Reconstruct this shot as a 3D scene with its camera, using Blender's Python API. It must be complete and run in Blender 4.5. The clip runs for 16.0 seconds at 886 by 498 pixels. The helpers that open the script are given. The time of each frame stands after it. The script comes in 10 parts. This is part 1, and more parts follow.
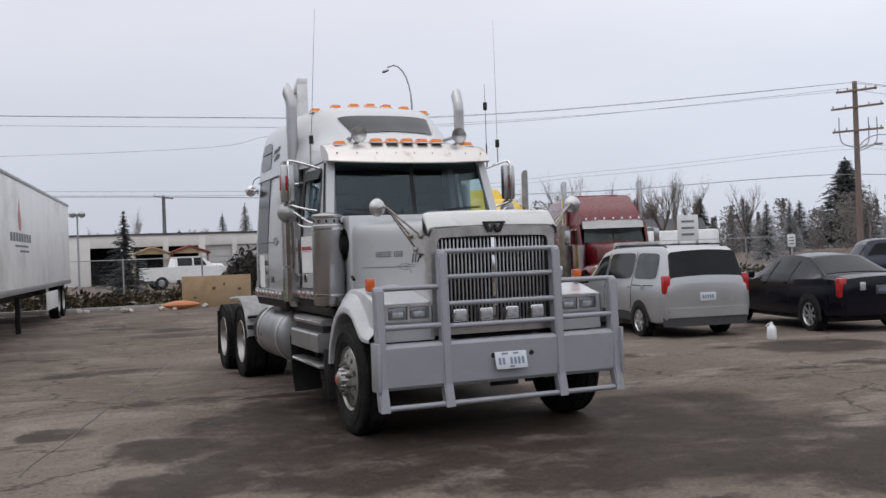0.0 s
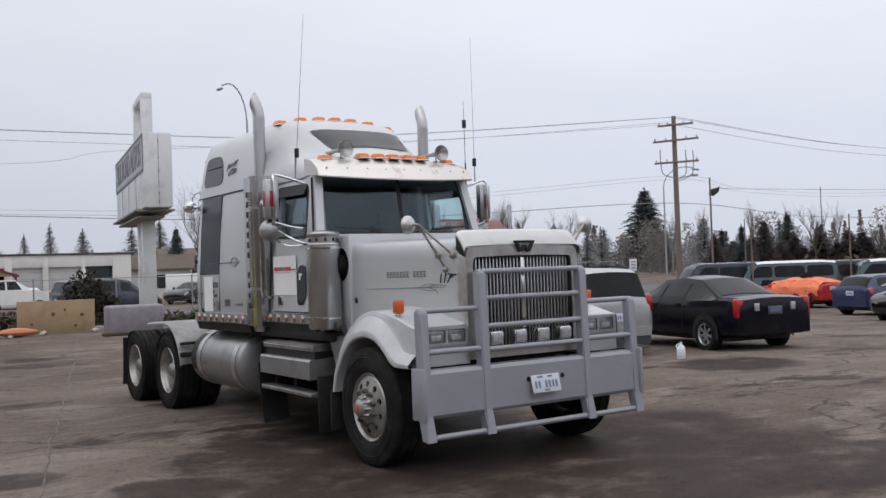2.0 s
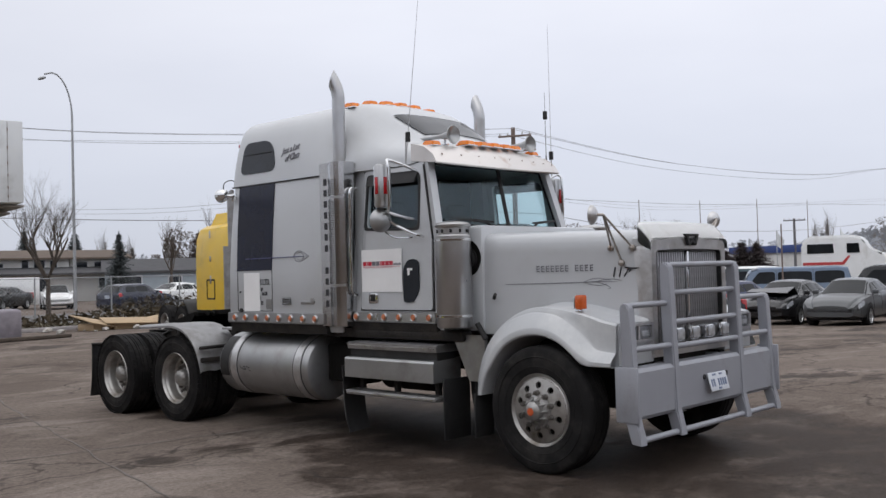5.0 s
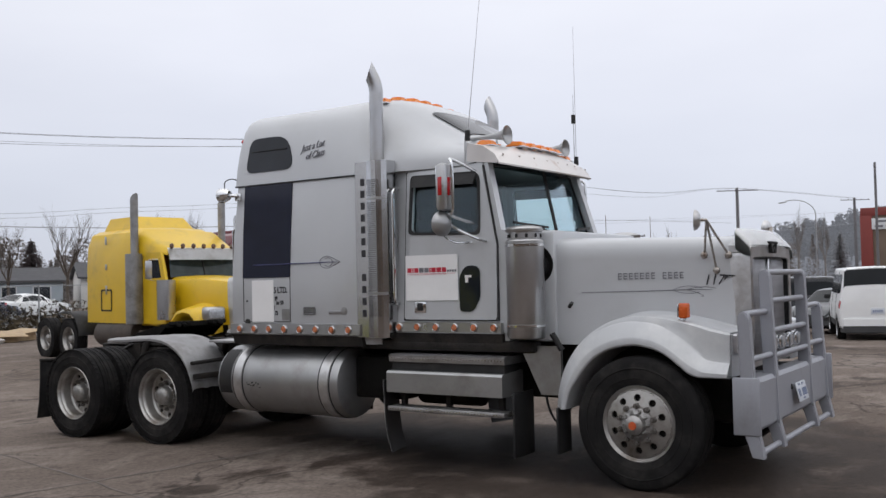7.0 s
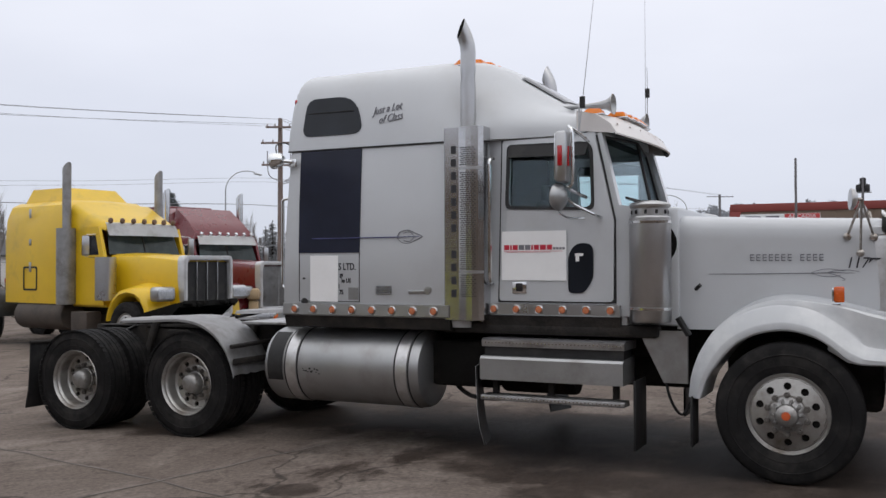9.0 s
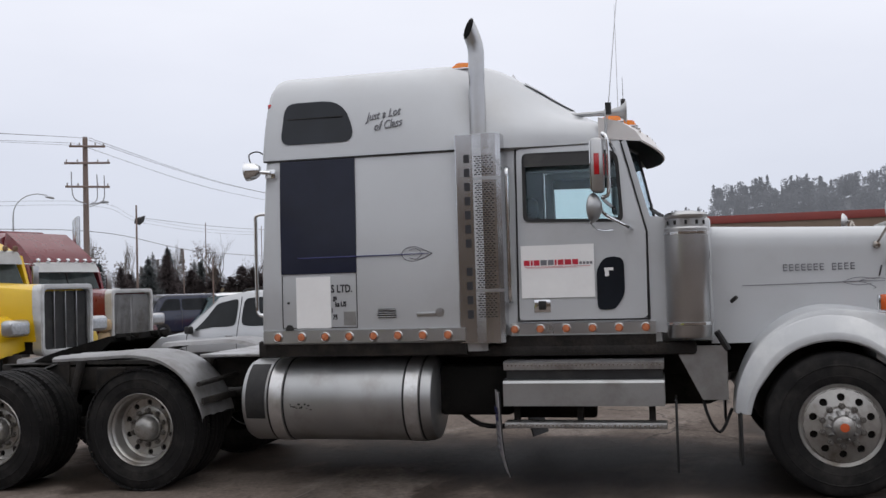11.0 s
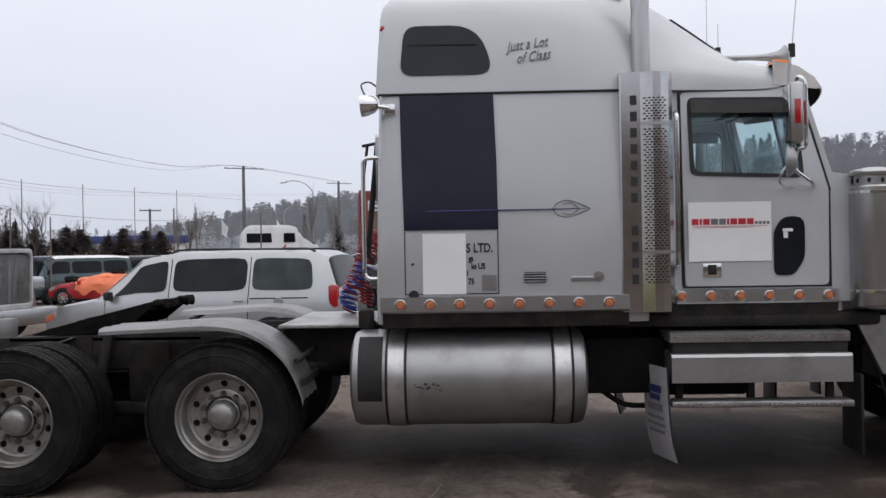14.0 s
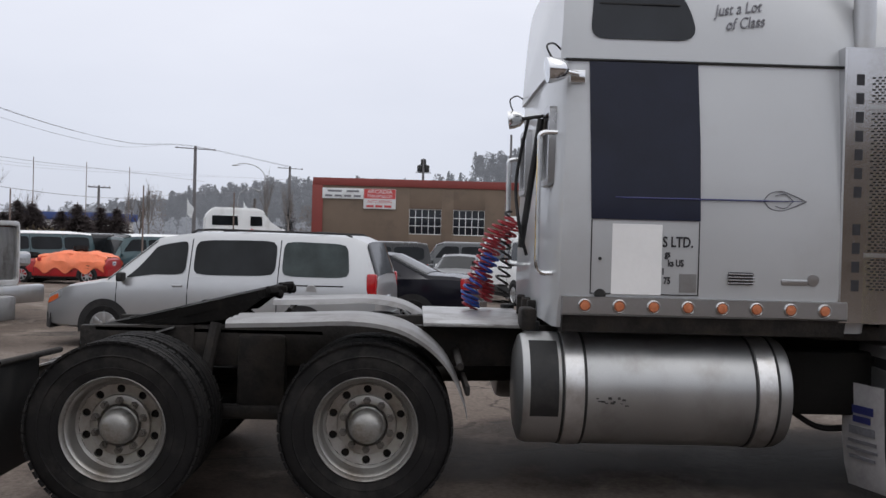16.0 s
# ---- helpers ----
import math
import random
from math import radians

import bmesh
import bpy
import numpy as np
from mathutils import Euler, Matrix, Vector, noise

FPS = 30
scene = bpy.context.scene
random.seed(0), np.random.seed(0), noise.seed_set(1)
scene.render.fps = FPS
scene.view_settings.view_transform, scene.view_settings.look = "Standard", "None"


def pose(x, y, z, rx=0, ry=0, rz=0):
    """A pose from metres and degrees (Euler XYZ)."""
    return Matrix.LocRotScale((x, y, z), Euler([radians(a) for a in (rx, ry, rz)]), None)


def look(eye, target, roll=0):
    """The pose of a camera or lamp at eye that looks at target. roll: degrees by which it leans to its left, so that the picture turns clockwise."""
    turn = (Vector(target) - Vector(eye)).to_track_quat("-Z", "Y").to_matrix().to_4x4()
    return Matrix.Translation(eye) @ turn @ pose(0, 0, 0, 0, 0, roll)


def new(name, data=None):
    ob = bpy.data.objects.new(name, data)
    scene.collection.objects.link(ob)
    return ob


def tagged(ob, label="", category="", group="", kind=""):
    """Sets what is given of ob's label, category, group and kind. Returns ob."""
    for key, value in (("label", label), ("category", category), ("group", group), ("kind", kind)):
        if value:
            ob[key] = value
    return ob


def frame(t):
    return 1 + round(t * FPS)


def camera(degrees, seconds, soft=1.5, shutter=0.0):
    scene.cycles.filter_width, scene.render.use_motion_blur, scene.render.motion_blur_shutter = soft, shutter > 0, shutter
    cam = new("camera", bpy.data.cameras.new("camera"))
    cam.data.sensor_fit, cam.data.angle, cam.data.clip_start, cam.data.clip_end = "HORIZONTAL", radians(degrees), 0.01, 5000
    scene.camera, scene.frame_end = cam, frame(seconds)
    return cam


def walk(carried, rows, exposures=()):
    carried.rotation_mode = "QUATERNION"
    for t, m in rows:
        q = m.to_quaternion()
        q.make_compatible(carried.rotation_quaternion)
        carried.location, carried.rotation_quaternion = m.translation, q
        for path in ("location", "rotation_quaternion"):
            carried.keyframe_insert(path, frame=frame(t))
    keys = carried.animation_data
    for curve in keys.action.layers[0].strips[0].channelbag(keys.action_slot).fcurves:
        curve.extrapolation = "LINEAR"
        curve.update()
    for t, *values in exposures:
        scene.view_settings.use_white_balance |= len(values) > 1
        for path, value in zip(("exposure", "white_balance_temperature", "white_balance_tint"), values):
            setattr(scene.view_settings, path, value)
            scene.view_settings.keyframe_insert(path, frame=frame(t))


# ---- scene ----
cam = camera(49.9, 16.0)
PATH = [
    (0, (0.664, -0.12, 1.676), (1.414, 1.735, 1.681), -2.1),
    (0.5, (0.245, 0.163, 1.661), (1.124, 1.959, 1.712), -2.3),
    (1, (-0.179, 0.497, 1.668), (0.777, 2.252, 1.741), -2.1),
    (1.5, (-0.559, 0.765, 1.688), (0.452, 2.491, 1.709), -1.2),
    (2, (-0.916, 1.13, 1.706), (0.193, 2.793, 1.748), -2.0),
    (2.5, (-1.385, 1.443, 1.695), (-0.186, 3.042, 1.768), -1.4),
    (3, (-1.776, 1.841, 1.678), (-0.516, 3.393, 1.73), -2.2),
    (3.5, (-2.143, 2.259, 1.684), (-0.81, 3.748, 1.767), -2.2),
    (4, (-2.471, 2.667, 1.691), (-1.14, 4.159, 1.713), -2.1),
    (4.2, (-2.575, 2.861, 1.67), (-1.232, 4.343, 1.72), -2.2),
    (6.3, (-3.651, 4.883, 1.68), (-2.045, 6.075, 1.678), -1.2),
    (6.5, (-3.731, 5.079, 1.648), (-2.111, 6.252, 1.678), -1.6),
    (7, (-3.858, 5.585, 1.672), (-2.195, 6.694, 1.737), -1.3),
    (7.5, (-4.033, 6.079, 1.675), (-2.355, 7.167, 1.711), -1.0),
    (8, (-4.087, 6.591, 1.655), (-2.382, 7.635, 1.704), -1.5),
    (8.5, (-4.195, 7.164, 1.63), (-2.42, 8.082, 1.691), -0.9),
    (9, (-4.224, 7.702, 1.614), (-2.424, 8.571, 1.649), -0.2),
    (9.5, (-4.189, 8.247, 1.622), (-2.359, 9.052, 1.664), 0.2),
    (9.7, (-4.237, 8.485, 1.627), (-2.38, 9.226, 1.675), -0.2),
    (11.8, (-4.081, 10.247, 1.601), (-2.121, 10.638, 1.68), -0.8),
    (12, (-4.024, 10.432, 1.598), (-2.062, 10.812, 1.674), -0.2),
    (12.5, (-3.986, 10.94, 1.611), (-2.006, 11.22, 1.651), -0.6),
    (13, (-3.813, 11.388, 1.577), (-1.827, 11.627, 1.568), -0.4),
    (13.5, (-3.578, 11.879, 1.58), (-1.584, 12.039, 1.589), 0.0),
    (14, (-3.427, 12.275, 1.611), (-1.428, 12.341, 1.609), -0.9),
    (14.5, (-3.215, 12.622, 1.626), (-1.219, 12.738, 1.647), -0.9),
    (15, (-3.041, 13.06, 1.611), (-1.041, 13.065, 1.605), -0.6),
    (15.5, (-2.771, 13.422, 1.599), (-0.772, 13.355, 1.583), -0.1),
    (16, (-2.464, 13.798, 1.585), (-0.465, 13.742, 1.566), 1.5),
]
walk(cam, [(t, look(eye, target, roll)) for t, eye, target, roll in PATH])

# ---- world and light: an even overcast sky ----
world = bpy.data.worlds.new("overcast_sky")
scene.world = world
world.use_nodes = True
wn, wl = world.node_tree.nodes, world.node_tree.links
wn.clear()
w_out, w_bg = wn.new("ShaderNodeOutputWorld"), wn.new("ShaderNodeBackground")
w_co, w_sep = wn.new("ShaderNodeTexCoord"), wn.new("ShaderNodeSeparateXYZ")
w_ramp, w_noise = wn.new("ShaderNodeValToRGB"), wn.new("ShaderNodeTexNoise")
w_map = wn.new("ShaderNodeMapping")
w_mix, w_cloud, w_sky = wn.new("ShaderNodeMix"), wn.new("ShaderNodeMix"), wn.new("ShaderNodeTexSky")
w_sky.sky_type, w_sky.sun_disc = "NISHITA", False
w_sky.sun_elevation, w_sky.sun_rotation = radians(50), radians(200)
SKY = [(0.0, (0.60, 0.63, 0.73)), (0.10, (0.68, 0.705, 0.80)), (0.24, (0.83, 0.845, 0.925)), (0.45, (0.95, 0.955, 1.0)), (0.70, (1.18, 1.18, 1.22)), (1.0, (1.45, 1.43, 1.45))]
el = w_ramp.color_ramp.elements
for n, (p, c) in enumerate(SKY):
    e = el[n] if n < 2 else el.new(p)
    e.position, e.color = p, (*c, 1)
w_map.inputs["Scale"].default_value = (1.2, 1.2, 4.0)
w_noise.inputs["Scale"].default_value, w_noise.inputs["Detail"].default_value = 1.6, 5
w_cloud.data_type = w_mix.data_type = "RGBA"
w_cloud.blend_type = "MULTIPLY"
w_nr = wn.new("ShaderNodeValToRGB")
w_nr.color_ramp.elements[0].position, w_nr.color_ramp.elements[0].color = 0.3, (0.93, 0.935, 0.95, 1)
w_nr.color_ramp.elements[1].position, w_nr.color_ramp.elements[1].color = 0.7, (1.04, 1.04, 1.04, 1)
wl.new(w_co.outputs["Generated"], w_sep.inputs[0])
wl.new(w_sep.outputs["Z"], w_ramp.inputs[0])
wl.new(w_co.outputs["Generated"], w_map.inputs[0])
wl.new(w_map.outputs[0], w_noise.inputs["Vector"])
wl.new(w_noise.outputs[0], w_nr.inputs[0])
w_cloud.inputs[0].default_value = 1.0
wl.new(w_ramp.outputs[0], w_cloud.inputs[6])
wl.new(w_nr.outputs[0], w_cloud.inputs[7])
w_dim = wn.new("ShaderNodeVectorMath")
w_dim.operation = "SCALE"
w_dim.inputs["Scale"].default_value = 0.1
wl.new(w_sky.outputs[0], w_dim.inputs[0])
w_mix.inputs[0].default_value = 0.08
wl.new(w_cloud.outputs[2], w_mix.inputs[6])
wl.new(w_dim.outputs[0], w_mix.inputs[7])
w_north, w_tint = wn.new("ShaderNodeMapRange"), wn.new("ShaderNodeVectorMath")
w_north.inputs["From Min"].default_value, w_north.inputs["From Max"].default_value = 0.70, 1.0
w_north.inputs["To Min"].default_value, w_north.inputs["To Max"].default_value = 1.0, 0.86
wl.new(w_sep.outputs["Y"], w_north.inputs[0])
w_tint.operation = "SCALE"
wl.new(w_mix.outputs[2], w_tint.inputs[0])
wl.new(w_north.outputs[0], w_tint.inputs["Scale"])
wl.new(w_tint.outputs[0], w_bg.inputs[0])
w_bg.inputs[1].default_value = 1.1
wl.new(w_bg.outputs[0], w_out.inputs[0])

sun = new("sun", bpy.data.lights.new("sun", "SUN"))
sun.data.energy, sun.data.angle, sun.data.color = 0.2, radians(40), (1.0, 0.97, 0.93)
sun.matrix_world = look((-30, -40, 70), (0, 0, 0))


# ---- materials ----
def mat(name, col, rough=0.5, metal=0.0, var=0.12, scale=3.0, bump=0.0, bscale=80.0, dirt=None, dirt_amt=0.0, dscale=1.3, coat=0.0, rvar=0.1, rnd=0.0, spec=0.5, stretch=(1, 1, 1)):
    """A surface with variation at two scales, optional stains, fine relief."""
    m = bpy.data.materials.new(name)
    m.use_nodes = True
    n, l = m.node_tree.nodes, m.node_tree.links
    b = n["Principled BSDF"]
    b.inputs["Metallic"].default_value = metal
    b.inputs["Specular IOR Level"].default_value = spec
    b.inputs["Coat Weight"].default_value = coat
    co, mp = n.new("ShaderNodeTexCoord"), n.new("ShaderNodeMapping")
    mp.inputs["Scale"].default_value = stretch
    l.new(co.outputs["Object"], mp.inputs[0])
    big, fine = n.new("ShaderNodeTexNoise"), n.new("ShaderNodeTexNoise")
    big.inputs["Scale"].default_value, big.inputs["Detail"].default_value = scale, 5
    fine.inputs["Scale"].default_value, fine.inputs["Detail"].default_value = bscale, 4
    l.new(mp.outputs[0], big.inputs["Vector"])
    l.new(mp.outputs[0], fine.inputs["Vector"])
    add = n.new("ShaderNodeMath")
    add.operation = "MULTIPLY_ADD"
    l.new(fine.outputs[0], add.inputs[0])
    add.inputs[1].default_value = 0.35
    l.new(big.outputs[0], add.inputs[2])
    ramp = n.new("ShaderNodeValToRGB")
    lo, hi = [max(0.0, c * (1 - var)) for c in col], [min(1.0, c * (1 + var)) for c in col]
    ramp.color_ramp.elements[0].position, ramp.color_ramp.elements[0].color = 0.45, (*lo, 1)
    ramp.color_ramp.elements[1].position, ramp.color_ramp.elements[1].color = 0.9, (*hi, 1)
    l.new(add.outputs[0], ramp.inputs[0])
    last = ramp.outputs[0]
    if dirt:
        d, dr, dm = n.new("ShaderNodeTexNoise"), n.new("ShaderNodeValToRGB"), n.new("ShaderNodeMix")
        d.inputs["Scale"].default_value, d.inputs["Detail"].default_value, d.inputs["Roughness"].default_value = dscale, 9, 0.65
        l.new(mp.outputs[0], d.inputs["Vector"])
        dr.color_ramp.elements[0].position = 0.62 - 0.35 * dirt_amt
        dr.color_ramp.elements[1].position = 0.80 - 0.2 * dirt_amt
        l.new(d.outputs[0], dr.inputs[0])
        dm.data_type = "RGBA"
        l.new(dr.outputs[0], dm.inputs[0])
        l.new(last, dm.inputs[6])
        dm.inputs[7].default_value = (*dirt, 1)
        last = dm.outputs[2]
    if rnd:
        info, hv = n.new("ShaderNodeObjectInfo"), n.new("ShaderNodeHueSaturation")
        mr = n.new("ShaderNodeMapRange")
        mr.inputs["To Min"].default_value, mr.inputs["To Max"].default_value = 1 - rnd, 1 + rnd
        l.new(info.outputs["Random"], mr.inputs[0])
        l.new(mr.outputs[0], hv.inputs["Value"])
        l.new(last, hv.inputs["Color"])
        last = hv.outputs[0]
    l.new(last, b.inputs["Base Color"])
    rr = n.new("ShaderNodeMapRange")
    rr.inputs["To Min"].default_value, rr.inputs["To Max"].default_value = max(0.02, rough - rvar), min(1, rough + rvar)
    l.new(big.outputs[0], rr.inputs[0])
    l.new(rr.outputs[0], b.inputs["Roughness"])
    if bump:
        bp = n.new("ShaderNodeBump")
        bp.inputs["Strength"].default_value, bp.inputs["Distance"].default_value = bump, 0.01
        l.new(fine.outputs[0], bp.inputs["Height"])
        l.new(bp.outputs[0], b.inputs["Normal"])
    return m


def glass(name, tint, rough=0.02, gloss=0.12):
    """A thin pane: tinted see-through under a mirror-like surface."""
    m = bpy.data.materials.new(name)
    m.use_nodes = True
    n, l = m.node_tree.nodes, m.node_tree.links
    n.clear()
    out, mix, tr, gl, fr = (n.new("ShaderNode" + k) for k in ("OutputMaterial", "MixShader", "BsdfTransparent", "BsdfGlossy", "LayerWeight"))
    tr.inputs[0].default_value = (*tint, 1)
    gl.inputs["Roughness"].default_value = rough
    gl.inputs[0].default_value = (0.80, 0.92, 1.0, 1)
    fr.inputs[0].default_value = 0.5
    pw, ma = n.new("ShaderNodeMath"), n.new("ShaderNodeMath")
    pw.operation = "POWER"
    pw.inputs[1].default_value = 4.5
    ma.operation = "MULTIPLY_ADD"
    ma.inputs[1].default_value, ma.inputs[2].default_value = 0.9, 0.03 + gloss * 0.1
    l.new(fr.outputs["Facing"], pw.inputs[0])
    l.new(pw.outputs[0], ma.inputs[0])
    l.new(ma.outputs[0], mix.inputs[0])
    l.new(tr.outputs[0], mix.inputs[1])
    l.new(gl.outputs[0], mix.inputs[2])
    l.new(mix.outputs[0], out.inputs[0])
    return m


SILVER = mat("silver_paint", (0.488, 0.503, 0.522), 0.36, 0.15, 0.05, 1.2, 0.02, 300, (0.43, 0.435, 0.44), 0.3, 0.9, 0.5, 0.06)
WHITEP = mat("white_paint", (0.80, 0.81, 0.81), 0.4, 0.0, 0.04, 2, 0.0, 80, (0.58, 0.57, 0.54), 0.2, 0.8, 0.2, 0.05)
DEFLECTOR = mat("glossy_white_plastic", (0.90, 0.905, 0.90), 0.25, 0.0, 0.03, 3, 0.0, 80, (0.72, 0.70, 0.66), 0.15, 5, 1.0, 0.05)
SHELL = mat("dull_polished_shell", (0.56, 0.56, 0.565), 0.34, 0.85, 0.12, 9, 0.04, 60, (0.40, 0.385, 0.37), 0.4, 7, 0, 0.1)
FENDERP = mat("worn_silver_paint", (0.475, 0.49, 0.508), 0.38, 0.12, 0.05, 1.5, 0.02, 300, (0.60, 0.61, 0.615), 0.4, 2.3, 0.4, 0.06)
BULL = mat("grey_enamel", (0.315, 0.325, 0.36), 0.48, 0.2, 0.06, 3, 0.03, 120, (0.26, 0.26, 0.27), 0.2, 3)
CHROME = mat("chrome", (0.72, 0.73, 0.74), 0.13, 1.0, 0.05, 6, 0.0, 80, (0.45, 0.42, 0.38), 0.1, 5, 0, 0.05)
STAINLESS = mat("stainless_steel", (0.465, 0.468, 0.478), 0.30, 1.0, 0.08, 2, 0.04, 90, (0.40, 0.39, 0.37), 0.35, 2, 0, 0.08)
ALU = mat("dull_aluminium", (0.38, 0.385, 0.39), 0.40, 0.85, 0.10, 3, 0.05, 120, (0.26, 0.25, 0.24), 0.35, 2.5, 0, 0.1)
VISOR = mat("scuffed_steel", (0.66, 0.63, 0.61), 0.36, 0.8, 0.06, 2, 0.03, 90, (0.36, 0.22, 0.14), 0.12, 3.5)
RUBBER = mat("tyre_rubber", (0.013, 0.0125, 0.013), 0.8, 0.0, 0.25, 6, 0.25, 90, (0.036, 0.034, 0.032), 0.4, 5, spec=0.16)
BLACK = mat("black_plastic", (0.02, 0.02, 0.021), 0.55, 0.0, 0.25, 8, 0.1, 120, (0.04, 0.038, 0.036), 0.3, 4, spec=0.3)
FRAME = mat("greasy_steel", (0.024, 0.022, 0.021), 0.7, 0.1, 0.4, 6, 0.5, 40, (0.045, 0.038, 0.032), 0.4, 5, spec=0.2)
DARKPANEL = mat("dark_glossy_panel", (0.010, 0.012, 0.026), 0.12, 0.0, 0.2, 3, 0, 80, rvar=0.03, spec=0.26)
DARKGLASS = mat("dark_window", (0.014, 0.017, 0.023), 0.06, 0.0, 0.2, 3, 0, 80, spec=0.3, rvar=0.02)
VANGLASS = mat("green_tinted_window", (0.030, 0.042, 0.043), 0.08, 0.0, 0.5, 2.5, 0, 80, spec=0.3, rvar=0.02)
TINTED = mat("smoked_window", (0.013, 0.015, 0.017), 0.08, 0.0, 0.4, 2, 0, 80, spec=0.19, rvar=0.02)
WINDOW = mat("car_window", (0.010, 0.012, 0.014), 0.07, 0.0, 0.3, 2, 0, 80, spec=0.17, rvar=0.02)
PANE = glass("cab_glass", (0.85, 0.92, 0.925), 0.02, 0.04)
FENDERALU = mat("dirty_aluminium", (0.30, 0.30, 0.305), 0.5, 0.6, 0.15, 4, 0.08, 120, (0.16, 0.15, 0.145), 0.45, 3, 0, 0.1)
GRIMYFLAP = mat("grimy_printed_flap", (0.36, 0.35, 0.36), 0.7, 0, 0.2, 6, 0.1, 40, (0.16, 0.15, 0.15), 0.4, 3)
AMBER = mat("amber_lens", (0.80, 0.22, 0.02), 0.22, 0.0, 0.1, 20, 0.1, 200, coat=0.3)
HUBORANGE = mat("red_orange_plastic", (0.55, 0.10, 0.03), 0.4, 0.0, 0.15, 20)
REDLENS = mat("red_lens", (0.40, 0.008, 0.012), 0.18, 0.0, 0.15, 20, 0.1, 200, coat=0.4)
LENS = mat("clear_lens", (0.44, 0.46, 0.49), 0.08, 0.4, 0.25, 25, 0.2, 120, coat=0.5)
HEADLENS = mat("smoky_headlight_lens", (0.20, 0.21, 0.225), 0.12, 0.4, 0.35, 25, 0.2, 120, coat=0.5)
PAPER = mat("white_paper", (0.82, 0.82, 0.82), 0.6, 0, 0.03, 4, 0.1, 30)
INK = mat("black_ink", (0.02, 0.02, 0.025), 0.6, 0, 0.1)
INKGREY = mat("grey_ink", (0.16, 0.16, 0.18), 0.6, 0, 0.2, 30)
INKRED = mat("red_ink", (0.50, 0.015, 0.04), 0.5, 0, 0.1)
INKPLATE = mat("faded_blue_ink", (0.17, 0.21, 0.32), 0.5, 0, 0.1)
INKNAVY = mat("navy_pinstripe", (0.025, 0.03, 0.13), 0.5, 0, 0.1)
YELLOWTAPE = mat("yellow_green_paint", (0.55, 0.58, 0.06), 0.5, 0, 0.2, 12)
SEAT = mat("grey_seat_cloth", (0.026, 0.027, 0.031), 0.9, 0, 0.2, 20, 0.2, 200)
SHIELD = mat("polished_heat_shield", (0.55, 0.552, 0.56), 0.17, 1.0, 0.08, 2, 0.03, 60, (0.36, 0.35, 0.335), 0.3, 2.2, 0, 0.06)
# black grease of the fifth wheel; also stands in for shade in recesses
GREASE_SHADE = mat("black_grease_and_shade", (0.007, 0.0065, 0.006), 0.75, 0.0, 0.3, 6, 0.4, 40, (0.022, 0.019, 0.016), 0.25, 4, spec=0.12)
TARNISH = mat("tarnished_chrome", (0.36, 0.335, 0.31), 0.34, 0.9, 0.2, 14, 0.05, 90, (0.16, 0.10, 0.065), 0.35, 22)
SIGNAL = mat("red_orange_lens", (0.60, 0.105, 0.018), 0.25, 0.0, 0.12, 20, 0.1, 200, coat=0.3)
LENSAMBER = mat("orange_round_lens", (0.50, 0.165, 0.075), 0.28, 0.0, 0.12, 20, 0.1, 200, coat=0.3)
REDHOSE = mat("red_hose", (0.30, 0.016, 0.026), 0.45, 0, 0.2, 20)
BLUEHOSE = mat("blue_hose", (0.02, 0.06, 0.30), 0.45, 0, 0.2, 20)
RUST = mat("rusty_iron", (0.16, 0.10, 0.07), 0.8, 0.2, 0.3, 8, 0.3, 60)
RIMALU = mat("dirty_aluminium_rim", (0.42, 0.41, 0.395), 0.42, 0.8, 0.12, 4, 0.08, 90, (0.20, 0.175, 0.15), 0.45, 4, 0, 0.1)
NUT = mat("dark_lug_nut", (0.16, 0.15, 0.14), 0.5, 0.6, 0.2, 20)
GRILLE = mat("dull_grille_steel", (0.54, 0.54, 0.56), 0.34, 0.75, 0.12, 20)
HUBSTEEL = mat("dull_hub_steel", (0.40, 0.395, 0.39), 0.42, 0.75, 0.2, 8, 0.1, 80, (0.22, 0.20, 0.18), 0.4, 9)
HUBCAP = mat("weathered_hub", (0.34, 0.335, 0.325), 0.45, 0.7, 0.2, 8, 0.1, 80, (0.15, 0.12, 0.09), 0.4, 9)
PLATE = mat("plate_white", (0.58, 0.61, 0.66), 0.4, 0, 0.03)
TREAD = mat("tread_plate", (0.44, 0.44, 0.445), 0.4, 0.8, 0.1, 4, 0.6, 35, (0.22, 0.21, 0.20), 0.5, 4)


# ---- mesh helpers ----
def box(bm, c, s, bev=0.0, rot=None, seg=2):
    r = bmesh.ops.create_cube(bm, size=1.0)
    vs = r["verts"]
    bmesh.ops.scale(bm, vec=s, verts=vs)
    if bev:
        es = {e for v in vs for e in v.link_edges}
        o = bmesh.ops.bevel(bm, geom=list(es), offset=min(bev, min(s) * 0.45), segments=seg, affect="EDGES", profile=0.5)
        vs = list({v for f in o["faces"] for v in f.verts} | {v for v in vs if v.is_valid})
        seen = set(vs)
        todo = list(vs)
        while todo:
            v = todo.pop()
            for e in v.link_edges:
                w = e.other_vert(v)
                if w not in seen:
                    seen.add(w)
                    todo.append(w)
        vs = list(seen)
    if rot:
        bmesh.ops.rotate(bm, cent=(0, 0, 0), matrix=Euler([radians(a) for a in rot]).to_matrix(), verts=vs)
    bmesh.ops.translate(bm, vec=c, verts=vs)
    return vs


def ring(bm, pts):
    return [bm.verts.new(p) for p in pts]


def bridge(bm, a, b, closed=True):
    n = len(a)
    for i in range(n if closed else n - 1):
        j = (i + 1) % n
        try:
            bm.faces.new((a[i], a[j], b[j], b[i]))
        except ValueError:
            pass


